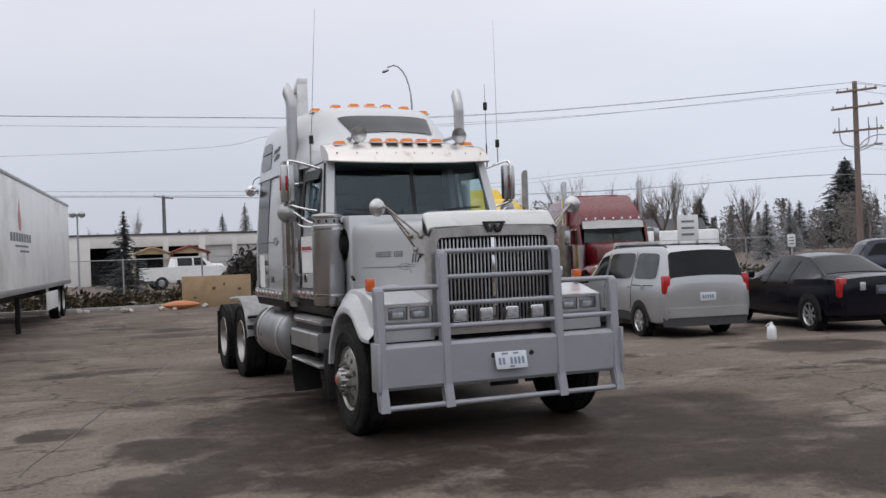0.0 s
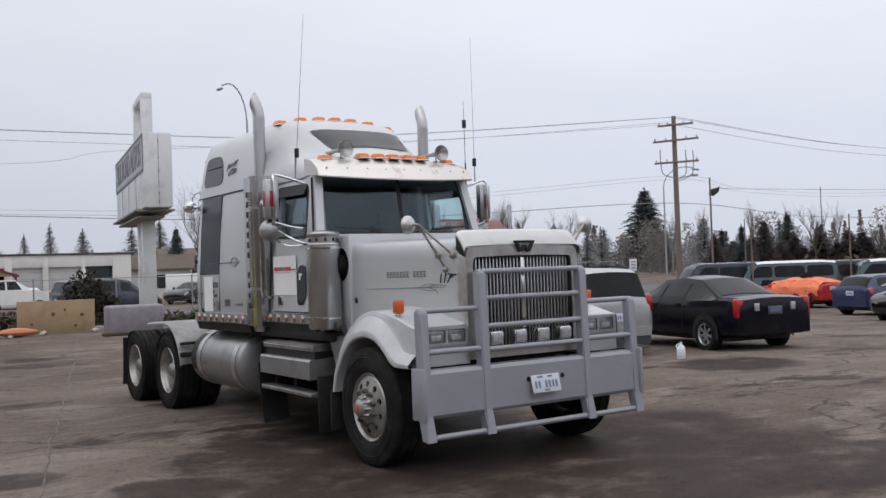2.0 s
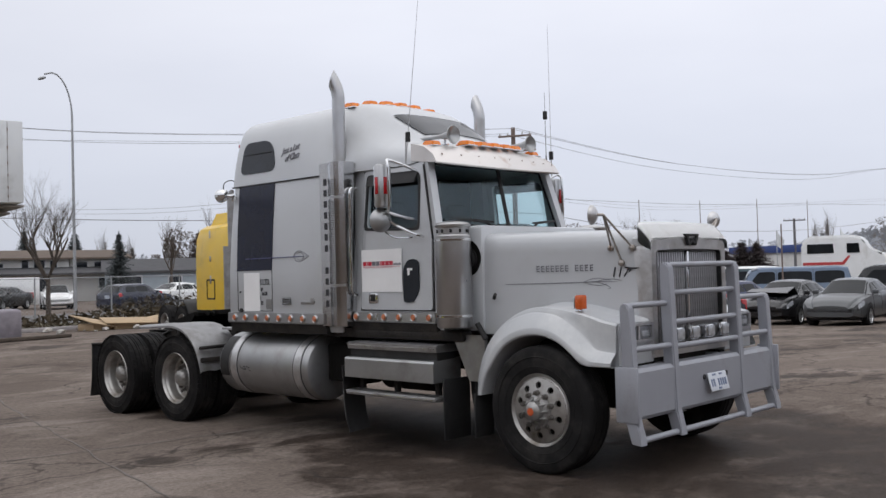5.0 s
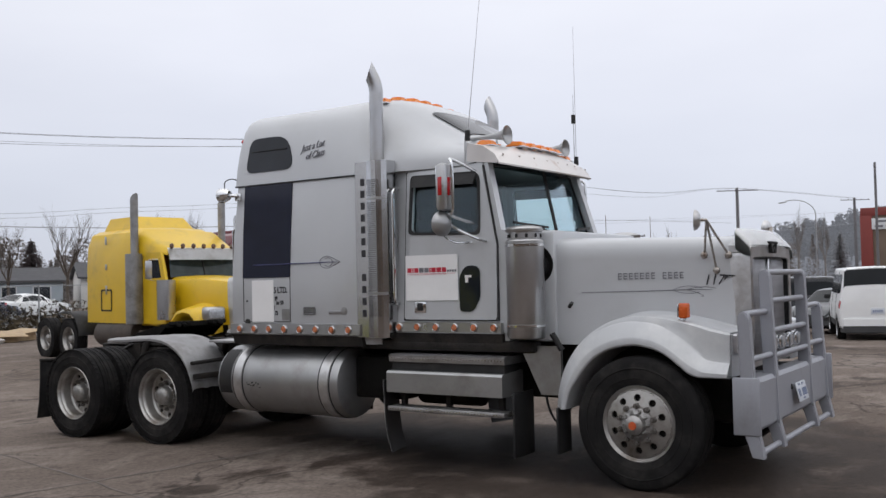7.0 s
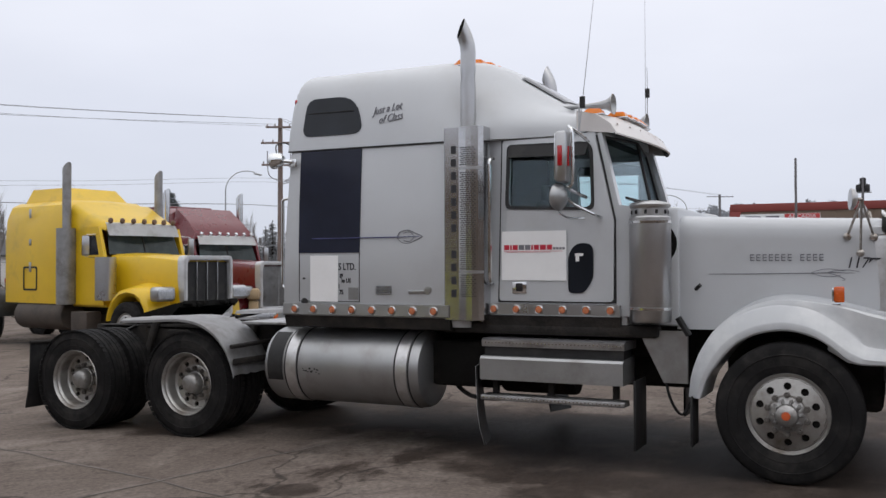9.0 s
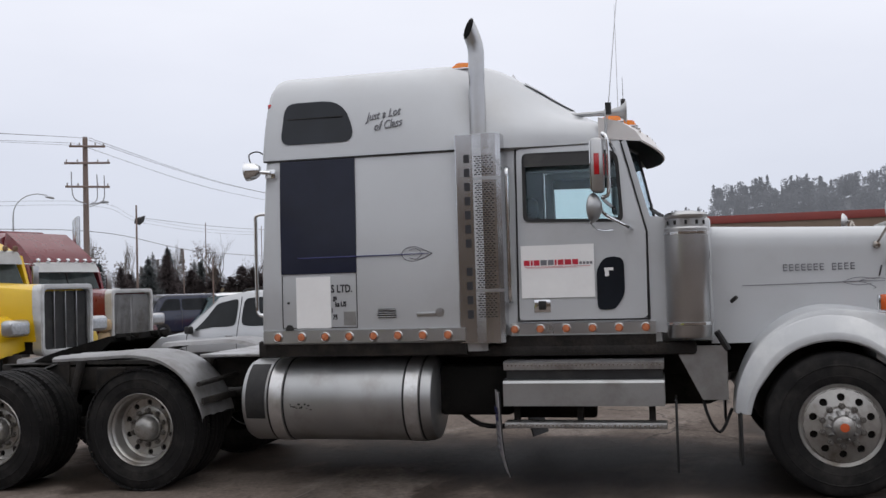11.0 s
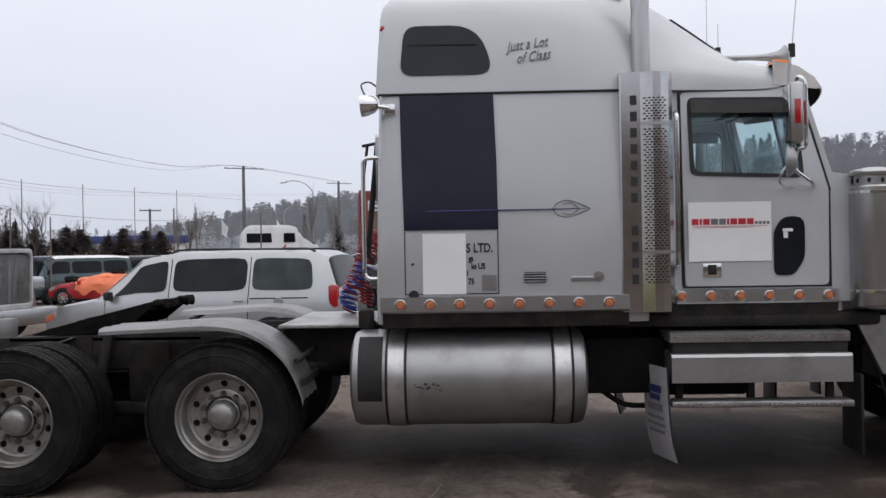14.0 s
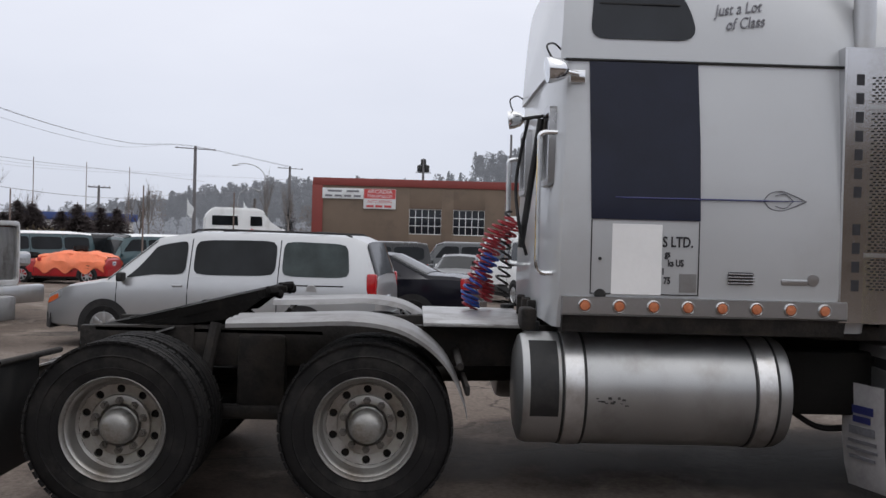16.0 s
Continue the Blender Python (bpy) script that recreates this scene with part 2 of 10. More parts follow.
def loft(bm, rings, closed=True, caps=True):
    rs = [ring(bm, r) for r in rings]
    for a, b in zip(rs, rs[1:]):
        bridge(bm, a, b, closed)
    if caps and closed:
        bm.faces.new(list(reversed(rs[0])))
        bm.faces.new(rs[-1])
    return rs


def basis(d):
    d = Vector(d).normalized()
    a = d.cross((0, 0, 1)) if abs(d.z) < 0.95 else d.cross((1, 0, 0))
    a.normalize()
    return a, d.cross(a).normalized(), d


def cyl(bm, p0, p1, r0, r1=None, seg=14, caps=True):
    r1 = r0 if r1 is None else r1
    a, b, _ = basis(Vector(p1) - Vector(p0))
    rings = [[Vector(p) + (a * math.cos(t) + b * math.sin(t)) * r for t in (2 * math.pi * k / seg for k in range(seg))] for p, r in ((p0, r0), (p1, r1))]
    loft(bm, rings, True, caps)


def lathe(bm, prof, o=(0, 0, 0), d=(0, 0, 1), seg=24, caps=False):
    """Turns a profile of (radius, height) round the axis d through o."""
    a, b, d = basis(d)
    loft(bm, [[Vector(o) + d * h + (a * math.cos(t) + b * math.sin(t)) * max(r, 1e-4) for t in (2 * math.pi * k / seg for k in range(seg))] for r, h in prof], True, caps)


def tube(bm, pts, r, seg=8, caps=True):
    pts = [Vector(p) for p in pts]
    rings, prev = [], None
    for i, p in enumerate(pts):
        d = (pts[min(i + 1, len(pts) - 1)] - pts[max(i - 1, 0)]).normalized()
        if prev is None:
            a, b, _ = basis(d)
        else:
            a = (prev - d * prev.dot(d)).normalized()
            b = d.cross(a)
        prev = a
        rr = r[i] if isinstance(r, (list, tuple)) else r
        rings.append([p + (a * math.cos(t) + b * math.sin(t)) * rr for t in (2 * math.pi * k / seg for k in range(seg))])
    loft(bm, rings, True, caps)


def smooth_path(pts, n=6):
    """Catmull-Rom through points."""
    p = [Vector(q) for q in pts]
    out = []
    for i in range(len(p) - 1):
        a, b, c, d = p[max(i - 1, 0)], p[i], p[i + 1], p[min(i + 2, len(p) - 1)]
        for k in range(n):
            t = k / n
            out.append(0.5 * (2 * b + (c - a) * t + (2 * a - 5 * b + 4 * c - d) * t * t + (3 * b - a - 3 * c + d) * t ** 3))
    return out + [p[-1]]


def ease(v):
    v = max(0.0, min(1.0, v))
    return v * v * (3 - 2 * v)


def quad_round(corners, r, n=4):
    """A four-sided outline with corners rounded by r (one value each), n + 1 points a corner."""
    out = []
    c = [Vector((*p, 0)) for p in corners]
    for i, p in enumerate(c):
        a, b = (c[i - 1] - p).normalized() * r[i] + p, (c[(i + 1) % len(c)] - p).normalized() * r[i] + p
        for k in range(n + 1):
            t = k / n
            v = a * (1 - t) ** 2 + p * 2 * t * (1 - t) + b * t * t
            out.append((v.x, v.y))
    return out


def at_axis(axis, v, p, q):
    return {"x": (v, p, q), "y": (p, v, q), "z": (p, q, v)}[axis]


def prism(bm, poly, axis, v0, v1):
    """A flat outline (pairs in the two other axes) thickened along an axis."""
    loft(bm, [[at_axis(axis, v, p, q) for p, q in poly] for v in (v0, v1)])


def frame_prism(bm, outer, inner, axis, v0, v1):
    """An outline with a hole of as many corners, thickened along an axis."""
    o0, o1 = (ring(bm, [at_axis(axis, v, p, q) for p, q in outer]) for v in (v0, v1))
    i0, i1 = (ring(bm, [at_axis(axis, v, p, q) for p, q in inner]) for v in (v0, v1))
    bridge(bm, o0, i0), bridge(bm, i1, o1), bridge(bm, o1, o0), bridge(bm, i0, i1)


def rounded(x0, z0, x1, z1, r, n=4):
    """A rectangle with round corners, counter-clockwise."""
    out = []
    for cx, cz, a in ((x1 - r, z1 - r, 0), (x0 + r, z1 - r, 90), (x0 + r, z0 + r, 180), (x1 - r, z0 + r, 270)):
        out += [(cx + r * math.cos(radians(a + 90 * k / n)), cz + r * math.sin(radians(a + 90 * k / n))) for k in range(n + 1)]
    return out


def link_mesh(name, bm, material, sharp=35):
    bmesh.ops.recalc_face_normals(bm, faces=bm.faces)
    me = bpy.data.meshes.new(name)
    bm.to_mesh(me)
    bm.free()
    for p in me.polygons:
        p.use_smooth = True
    me.set_sharp_from_angle(angle=radians(sharp))
    if material:
        me.materials.append(material)
    return me


SINGLY = {"hood_lettering", "plate_bar", "plate_character", "step_grip", "scuff_mark", "mirror_marker", "slot", "intake_slot", "shield_letter", "rear_window", "rear_window_frame", "sign_letter_bar", "deck_fitting", "hood_latch", "step_hanger", "air_line", "cab_side", "cross_member", "locker_latch", "wiper", "door_seam"}


def islands(bm):
    """The loose pieces of a bmesh, each as a bmesh of its own."""
    left, out = set(bm.verts), []
    while left:
        todo, seen = [next(iter(left))], set()
        while todo:
            v = todo.pop()
            if v in seen:
                continue
            seen.add(v)
            todo += [e.other_vert(v) for e in v.link_edges]
        left -= seen
        new_bm, m = bmesh.new(), {}
        for v in sorted(seen, key=lambda v: v.index):
            m[v] = new_bm.verts.new(v.co)
        for f in {f for v in seen for f in v.link_faces}:
            new_bm.faces.new([m[v] for v in f.verts])
        out.append((min(v.index for v in seen), new_bm))
    return [b for _, b in sorted(out, key=lambda p: p[0])]


def part(name, bm, material, parent, label="", shift=(0, 0, 0), sharp=35):
    """Links a bmesh as one mesh object under a thing or a part."""
    if name in SINGLY:
        bm.verts.index_update()
        pieces = islands(bm)
        if len(pieces) > 1:
            bm.free()
            return [part(name + " ", b, material, parent, label, shift, sharp) for b in pieces][0]
        [b.free() for b in pieces]
    name = name.strip()
    if any(shift):
        bmesh.ops.translate(bm, vec=shift, verts=bm.verts)
    ob = new(name, link_mesh(name, bm, material, sharp))
    ob.parent = parent
    return tagged(ob, label) if label else ob


def again(name, me, parent, m, label=""):
    """One more object on a mesh that stands already."""
    ob = new(name, me)
    ob.parent = parent
    ob.matrix_basis = m
    return tagged(ob, label) if label else ob


def thing(name, label, category, loc=(0, 0, 0), yaw=0.0, group="", kind=""):
    ob = new(name)
    ob.empty_display_size = 0.3
    ob.matrix_basis = pose(*loc, 0, 0, yaw)
    return tagged(ob, label, category, group, kind)


def solo(name, bm, material, label, category, loc=(0, 0, 0), yaw=0.0, group="", kind="", sharp=35):
    """A thing of one mesh."""
    ob = new(name, link_mesh(name, bm, material, sharp))
    ob.matrix_basis = pose(*loc, 0, 0, yaw)
    return tagged(ob, label, category, group, kind)


def letters(name, body, size, m, material, parent, shear=0.0, depth=0.002, squeeze=1.0, bold=0.0):
    """Words in the built-in font as a mesh, lying in the x-z plane of m."""
    cu = bpy.data.curves.new(name, "FONT")
    cu.body, cu.size, cu.extrude, cu.shear, cu.resolution_u, cu.offset = body, size, depth, shear, 3, bold
    cu.align_x, cu.align_y = "CENTER", "CENTER"
    tmp = bpy.data.objects.new(name, cu)
    scene.collection.objects.link(tmp)
    dg = bpy.context.evaluated_depsgraph_get()
    me = bpy.data.meshes.new_from_object(tmp.evaluated_get(dg))
    bpy.data.objects.remove(tmp)
    me.transform(Matrix.Diagonal((squeeze, 1, 1, 1)))
    me.materials.clear()
    me.materials.append(material)
    ob = new(name, me)
    ob.parent = parent
    ob.matrix_basis = m
    return ob


# ---- wheels of heavy trucks ----
def tyre_mesh(R, W, rim, drive):
    """A truck tyre round the x axis, outer side towards -x."""
    h = W / 2
    prof = [(rim, -h * 0.80), (rim + 0.03, -h * 0.93), (rim + 0.10, -h), (R - 0.07, -h * 0.98), (R - 0.03, -h * 0.93), (R - 0.012, -h * 0.86), (R - 0.002, -h * 0.74)]
    groove = 0.014 if drive else 0.012
    xs = [-0.62, -0.5, -0.18, -0.06, 0.06, 0.18, 0.5, 0.62]
    for i, x in enumerate(xs):
        edge = i in (0, 3, 4, 7)
        prof.append((R if edge else R, h * x))
        if i % 2 == 0 and i < 7:
            prof += [(R - groove, h * x + 0.003), (R - groove, h * xs[i + 1] - 0.003)] if i in (0, 2, 4, 6) and i != 2 or drive else []
    prof += [(R - 0.002, h * 0.74), (R - 0.012, h * 0.86), (R - 0.07, h * 0.98), (rim + 0.10, h), (rim, h * 0.8)]
    bm = bmesh.new()
    lathe(bm, prof, (0, 0, 0), (1, 0, 0), 56)
    n = 56
    if drive:
        for k in range(n):
            a = 2 * math.pi * k / n
            for sx in (-1, 1):
                vs = box(bm, (0, 0, 0), (0.05, 0.046, 0.013))
                bmesh.ops.translate(bm, vec=(sx * h * 0.86, 0, R - 0.009), verts=vs)
                bmesh.ops.rotate(bm, cent=(0, 0, 0), matrix=Matrix.Rotation(a, 3, "X"), verts=vs)
    for r, x in ((R - 0.09, -h - 0.001), (rim + 0.07, -h + 0.004)):
        lathe(bm, [(r - 0.006, x + 0.003), (r, x - 0.004), (r + 0.006, x + 0.003)], (0, 0, 0), (1, 0, 0), 56)
    return link_mesh("tyre", bm, RUBBER, 40)


def holed_disc(bm, r1, r2, x1, x2, hr, n=10, depth=0.02):
    """A dished wheel disc between two radii with n round hand holes through it."""
    for k in range(n):
        a0, a1 = 2 * math.pi * k / n, 2 * math.pi * (k + 1) / n
        am, rm = (a0 + a1) / 2, (r1 + r2) / 2
        put = lambda r, a, dx=0.0: (x1 + (x2 - x1) * (r - r1) / (r2 - r1) + dx, r * math.cos(a), r * math.sin(a))
        edge = [(r1, a0), (rm, a0), (r2, a0), (r2, am), (r2, a1), (rm, a1), (r1, a1), (r1, am)]
        hole = [(rm + hr * math.cos(t), am + hr * math.sin(t) / rm) for t in (radians(d) for d in (225, 270, 315, 0, 45, 90, 135, 180))]
        e, h, g = ring(bm, [put(*p) for p in edge]), ring(bm, [put(*p) for p in hole]), ring(bm, [put(*p, depth) for p in hole])
        bridge(bm, e, h), bridge(bm, h, g)
    bmesh.ops.remove_doubles(bm, verts=bm.verts, dist=0.0005)


def steer_rim_mesh():
    bm = bmesh.new()
    holed_disc(bm, 0.145, 0.262, -0.150, -0.118, 0.029, 10, 0.025)
    lathe(bm, [(0.262, -0.118), (0.272, -0.108), (0.285, -0.118), (0.296, -0.128), (0.300, -0.120), (0.296, -0.10), (0.285, 0.10)], (0, 0, 0), (1, 0, 0), 48)
    lathe(bm, [(0.145, -0.150), (0.10, -0.152), (0.095, -0.12)], (0, 0, 0), (1, 0, 0), 32)
    return link_mesh("rim", bm, RIMALU, 30)


def drive_rim_mesh():
    bm = bmesh.new()
    holed_disc(bm, 0.182, 0.246, 0.048, 0.036, 0.026, 10, 0.02)
    lathe(bm, [(0.246, 0.036), (0.262, 0.022), (0.267, 0.0), (0.270, -0.055), (0.278, -0.078), (0.288, -0.088), (0.291, -0.108), (0.306, -0.128), (0.311, -0.120), (0.300, -0.10), (0.29, 0.12)], (0, 0, 0), (1, 0, 0), 48)
    lathe(bm, [(0.182, 0.048), (0.178, 0.026), (0.170, 0.022), (0.13, 0.021), (0.10, 0.06)], (0, 0, 0), (1, 0, 0), 36)
    return link_mesh("rim", bm, RIMALU, 30)


def lug_mesh():
    bm = bmesh.new()
    lathe(bm, [(0.025, 0.02), (0.025, -0.004), (0.021, -0.006), (0.021, -0.032), (0.011, -0.032), (0.011, -0.046), (0.0, -0.047)], (0, 0, 0), (1, 0, 0), 6)
    return link_mesh("lug_nut", bm, NUT, 30)


def drum_mesh():
    bm = bmesh.new()
    lathe(bm, [(0.0, 0.0), (0.25, 0.0), (0.262, 0.01), (0.262, 0.09), (0.0, 0.09)], (0, 0, 0), (1, 0, 0), 24)
    return link_mesh("brake_drum", bm, FRAME)


DRUM = drum_mesh()
TYRE_STEER, TYRE_DRIVE = tyre_mesh(0.522, 0.285, 0.285, False), tyre_mesh(0.520, 0.26, 0.29, True)
RIM_STEER, RIM_DRIVE, LUG = steer_rim_mesh(), drive_rim_mesh(), lug_mesh()


def star_hub(parent):
    """Chrome hub cover with a ring of pointed fins and an orange centre."""
    bm = bmesh.new()
    lathe(bm, [(0.130, -0.150), (0.128, -0.165), (0.085, -0.185), (0.075, -0.225), (0.05, -0.245), (0.032, -0.248)], (0, 0, 0), (1, 0, 0), 20)
    part("hub_cover", bm, HUBSTEEL, parent, "dull steel hub cover with pointed fins")
    for k in range(10):
        a = 2 * math.pi * k / 10
        bm = bmesh.new()
        cyl(bm, (-0.15, 0.105 * math.cos(a), 0.105 * math.sin(a)), (-0.225, 0.088 * math.cos(a), 0.088 * math.sin(a)), 0.024, 0.004, 6)
        part("hub_fin", bm, HUBSTEEL, parent)
    bm = bmesh.new()
    lathe(bm, [(0.032, -0.246), (0.030, -0.252), (0.0, -0.254)], (0, 0, 0), (1, 0, 0), 16)
    part("hub_plug", bm, HUBORANGE, parent, "orange plastic hub plug")


def truck_wheel(parent, pos, side, kind):
    """side: -1 shows its outer face towards -x, 1 towards +x."""
    w = new("wheel")
    w.parent = parent
    w.matrix_basis = pose(*pos, 0, 0, 0 if side < 0 else 180)
    if kind == "steer":
        again("tyre", TYRE_STEER, w, Matrix())
        again("rim", RIM_STEER, w, Matrix(), "dull aluminium rim with ten round holes")
        star_hub(w)
        nuts = ((0.143, -0.152),)
    else:
        again("tyre", TYRE_DRIVE, w, Matrix())
        again("rim", RIM_DRIVE, w, Matrix(), "deep dished aluminium rim with hand holes")
        bm = bmesh.new()
        lathe(bm, [(0.116, 0.045), (0.114, 0.012), (0.104, 0.006), (0.103, -0.035), (0.096, -0.060), (0.080, -0.082), (0.055, -0.095), (0.025, -0.102), (0.0, -0.103)], (0, 0, 0), (1, 0, 0), 28)
        part("hub_cap", bm, HUBCAP, w, "weathered dull grey axle hub cap")
        nuts = ((0.147, 0.020),)
    again("brake_drum", DRUM, w, pose(-0.085 if kind == "steer" else 0.075, 0, 0))
    for r, x in nuts:
        for k in range(10):
            a = 2 * math.pi * (k + 0.5) / 10
            again("lug_nut", LUG, w, pose(x, r * math.cos(a), r * math.sin(a)))
    return w


# ---- the silver truck ----
X0, TY = 4.34, 11.5
TS = (0, -TY, 0)
truck = thing("semi_truck", "silver long-nosed highway tractor with a grey bull bar and tall sleeper", "truck", (X0, TY, 0))


def lean(bm, k=0.12, z0=1.95):
    """Cab sides tilt inwards above the belt line."""
    for v in bm.verts:
        if v.co.z > z0:
            v.co.x -= math.copysign(k * (v.co.z - z0), v.co.x)
    return bm


def tp(name, bm, material, label="", parent=None, sharp=35):
    return part(name, bm, material, parent or truck, label, TS, sharp)


def side_pose(u, y, z, s=-1, lean=0.0):
    """A pose whose x runs along the truck's side as one reads it and whose z points out of it."""
    m = Matrix(((0, 0, s, u), (s, 0, 0, y - TY), (0, 1, 0, z), (0, 0, 0, 1)))
    return m @ Matrix.Rotation(radians(-lean), 4, "X")


# frame rails, cross members, axles
for s in (-1, 1):
    bm = bmesh.new()
    box(bm, (s * 0.43, 11.95, 0.97), (0.09, 8.1, 0.27), 0.01)
    bmesh.ops.rotate(bm, cent=(0, 9.5, 0.97), matrix=Matrix.Rotation(radians(-1.25), 3, "X"), verts=bm.verts)
    tp("frame_rail", bm, FRAME)
bm = bmesh.new()
for y in (8.0, 9.6, 11.2, 13.3, 14.7, 15.95):
    box(bm, (0, y, 0.95 - 0.02 * max(0, y - 10)), (0.8, 0.12, 0.2), 0.01)
tp("cross_member", bm, FRAME)
for y, r in ((8.47, 0.06), (14.07, 0.085), (15.56, 0.085)):
    bm = bmesh.new()
    za = 0.522 if y < 9 else 0.445
    cyl(bm, (-0.98, y, za), (0.98, y, za), r, seg=16)
    if r > 0.07:
        lathe(bm, [(0.02, -0.24), (0.16, -0.2), (0.22, 0), (0.16, 0.2), (0.02, 0.24)], (0, y, za + 0.02), (0, 1, 0), 20)
    tp("axle", bm, FRAME)
for y in (14.07, 15.42):
    for s in (-1, 1):
        bm = bmesh.new()
        lathe(bm, [(0.02, 0), (0.12, 0.0), (0.14, 0.05), (0.11, 0.1), (0.14, 0.15), (0.12, 0.22), (0.02, 0.22)], (s * 0.52, y + 0.35, 0.52), (0, 0, 1), 16)
        box(bm, (s * 0.52, y + 0.1, 0.54), (0.1, 0.8, 0.07), 0.01)
        tp("air_spring", bm, BLACK)
        bm = bmesh.new()
        cyl(bm, (s * 0.62, y - 0.25, 0.5), (s * 0.50, y - 0.32, 1.0), 0.04, seg=10)
        tp("shock_absorber", bm, FRAME)
for s in (-1, 1):
    bm = bmesh.new()
    box(bm, (s * 0.45, 14.8, 0.68), (0.12, 0.32, 0.5), 0.03)
    box(bm, (s * 0.5, 14.8, 0.42), (0.1, 1.1, 0.09), 0.02)
    tp("suspension_hanger", bm, FRAME)

# wheels
for s in (-1, 1):
    truck_wheel(truck, (s * 1.07, 8.47 - TY, 0.522), s, "steer")
    for y in (14.07, 15.54):
        truck_wheel(truck, (s * (1.085 if y < 15 else 1.105), y - TY, 0.458 if y < 15 else 0.432), s, "drive")
        w = new("inner_wheel")
        w.parent = truck
        w.matrix_basis = pose(s * 0.765, y - TY, 0.458 if y < 15 else 0.432)
        again("tyre", TYRE_DRIVE, w, Matrix())

# hood: a lofted nose with rounded shoulders
def hood_ring(y, hw, dz):
    half = [(hw + 0.010, 1.10), (hw + 0.006, 1.45), (hw + 0.002, 1.80), (hw, 1.88), (hw - 0.012, 1.925), (hw - 0.035, 1.955), (hw - 0.075, 1.973), (hw - 0.17, 1.984), (0.18, 1.998)]
    half = [(u, z + (dz if z > 1.5 else 0)) for u, z in half]
    return [(-u, y, z) for u, z in half] + [(u, y, z) for u, z in reversed(half)]


bm = bmesh.new()
loft(bm, [hood_ring(*r) for r in ((7.86, 0.630, -0.014), (7.95, 0.641, -0.012), (8.3, 0.699, -0.004), (8.8, 0.783, 0.010), (9.15, 0.842, 0.022), (9.30, 0.867, 0.028), (9.335, 0.857, 0.012))])
hood = tp("hood", bm, SILVER, "silver painted hood with faded lettering")
bm = bmesh.new()
rows = []
for y, hw, dz in ((7.760, 0.643, -0.072), (7.80, 0.643, -0.035), (7.845, 0.643, -0.018), (7.90, 0.634, -0.016)):
    half = [(0.60, 1.832), (hw, 1.838)] + [(u, z + dz) for u, z in ((hw, 1.912), (hw - 0.015, 1.93), (hw - 0.04, 1.955), (hw - 0.17, 1.984))]
    rows.append([(-u, y, z) for u, z in half] + [(u, y, z) for u, z in reversed(half)])
loft(bm, rows)
tp("hood_nose", bm, SILVER, "", hood)
bm = bmesh.new()
outer = [(-0.636, 0.93), (0.636, 0.93), (0.636, 1.80), (0.628, 1.85), (0.60, 1.885), (0.30, 1.902), (-0.30, 1.902), (-0.60, 1.885), (-0.628, 1.85), (-0.636, 1.80)]
inner = [(-0.552, 0.99), (0.552, 0.99), (0.552, 1.74), (0.545, 1.775), (0.522, 1.797), (0.2, 1.806), (-0.2, 1.806), (-0.522, 1.797), (-0.545, 1.775), (-0.552, 1.74)]
o0, o1, i0, i1 = [ring(bm, [(p, y, q) for p, q in ps]) for ps, y in (([(a * 0.975, 0.94 + (b - 0.94) * 0.99) for a, b in outer], 7.735), (outer, 7.90), (inner, 7.735), ([(a * 0.98, b) for a, b in inner], 7.86))]
om = ring(bm, [(p, 7.765, q) for p, q in outer])
bridge(bm, o0, i0), bridge(bm, om, o0), bridge(bm, o1, om), bridge(bm, i0, i1)
tp("radiator_shell", bm, SHELL, "dull polished radiator shell", hood)
bm = bmesh.new()
rows = []
for y, low, side, top in ((7.722, 1.800, 1.850, 1.898), (7.737, 1.808, 1.885, 1.925), (7.775, 1.822, 1.925, 1.970), (7.812, 1.845, 1.965, 2.010), (7.842, 1.868, 1.995, 2.036)):
    half = [(0.648, low), (0.648, side), (0.640, top - 0.026), (0.622, top - 0.010), (0.58, top - 0.002), (0.30, top + 0.004), (0.10, top + 0.006)]
    rows.append([(-u, y, z) for u, z in half] + [(u, y, z) for u, z in reversed(half)])
loft(bm, rows, False, False)
bmesh.ops.solidify(bm, geom=list(bm.faces), thickness=0.006)
tp("bug_deflector", bm, DEFLECTOR, "glossy white bug deflector along the hood front", hood, 50)
bm = bmesh.new()
box(bm, (0, 7.852, 1.40), (1.12, 0.02, 0.84))
tp("radiator", bm, GREASE_SHADE)
grille = new("grille")
grille.parent = truck
bar = bmesh.new()
box(bar, (0, 0, 0), (0.0135, 0.018, 0.80), 0.003)
BAR = link_mesh("grille_bar", bar, GRILLE)
for k in range(29):
    u = -0.5278 + 0.0377 * k
    if abs(u) > 0.02:
        again("grille_bar", BAR, grille, pose(u, 7.785 - TY, 1.395))
bm = bmesh.new()
box(bm, (0, 7.775, 1.395), (0.036, 0.04, 0.80), 0.006)
tp("centre_bar", bm, CHROME, "", grille)
bm = bmesh.new()
frame_prism(bm, rounded(-0.558, 0.975, 0.558, 1.812, 0.05), rounded(-0.540, 0.995, 0.540, 1.792, 0.04), "y", 7.742, 7.80)
tp("grille_frame", bm, BLACK, "black rubber grille surround", grille)
bm = bmesh.new()
for k, (a, b) in enumerate((((-0.085, 1.915), (-0.045, 1.835)), ((-0.045, 1.835), (0.0, 1.895)), ((0.0, 1.895), (0.045, 1.835)), ((0.045, 1.835), (0.085, 1.915)))):
    prism(bm, [(a[0] - 0.014, a[1]), (a[0] + 0.014, a[1]), (b[0] + 0.014, b[1]), (b[0] - 0.014, b[1])], "y", 7.705, 7.735)
box(bm, (0, 7.72, 1.925), (0.22, 0.03, 0.018), 0.004)
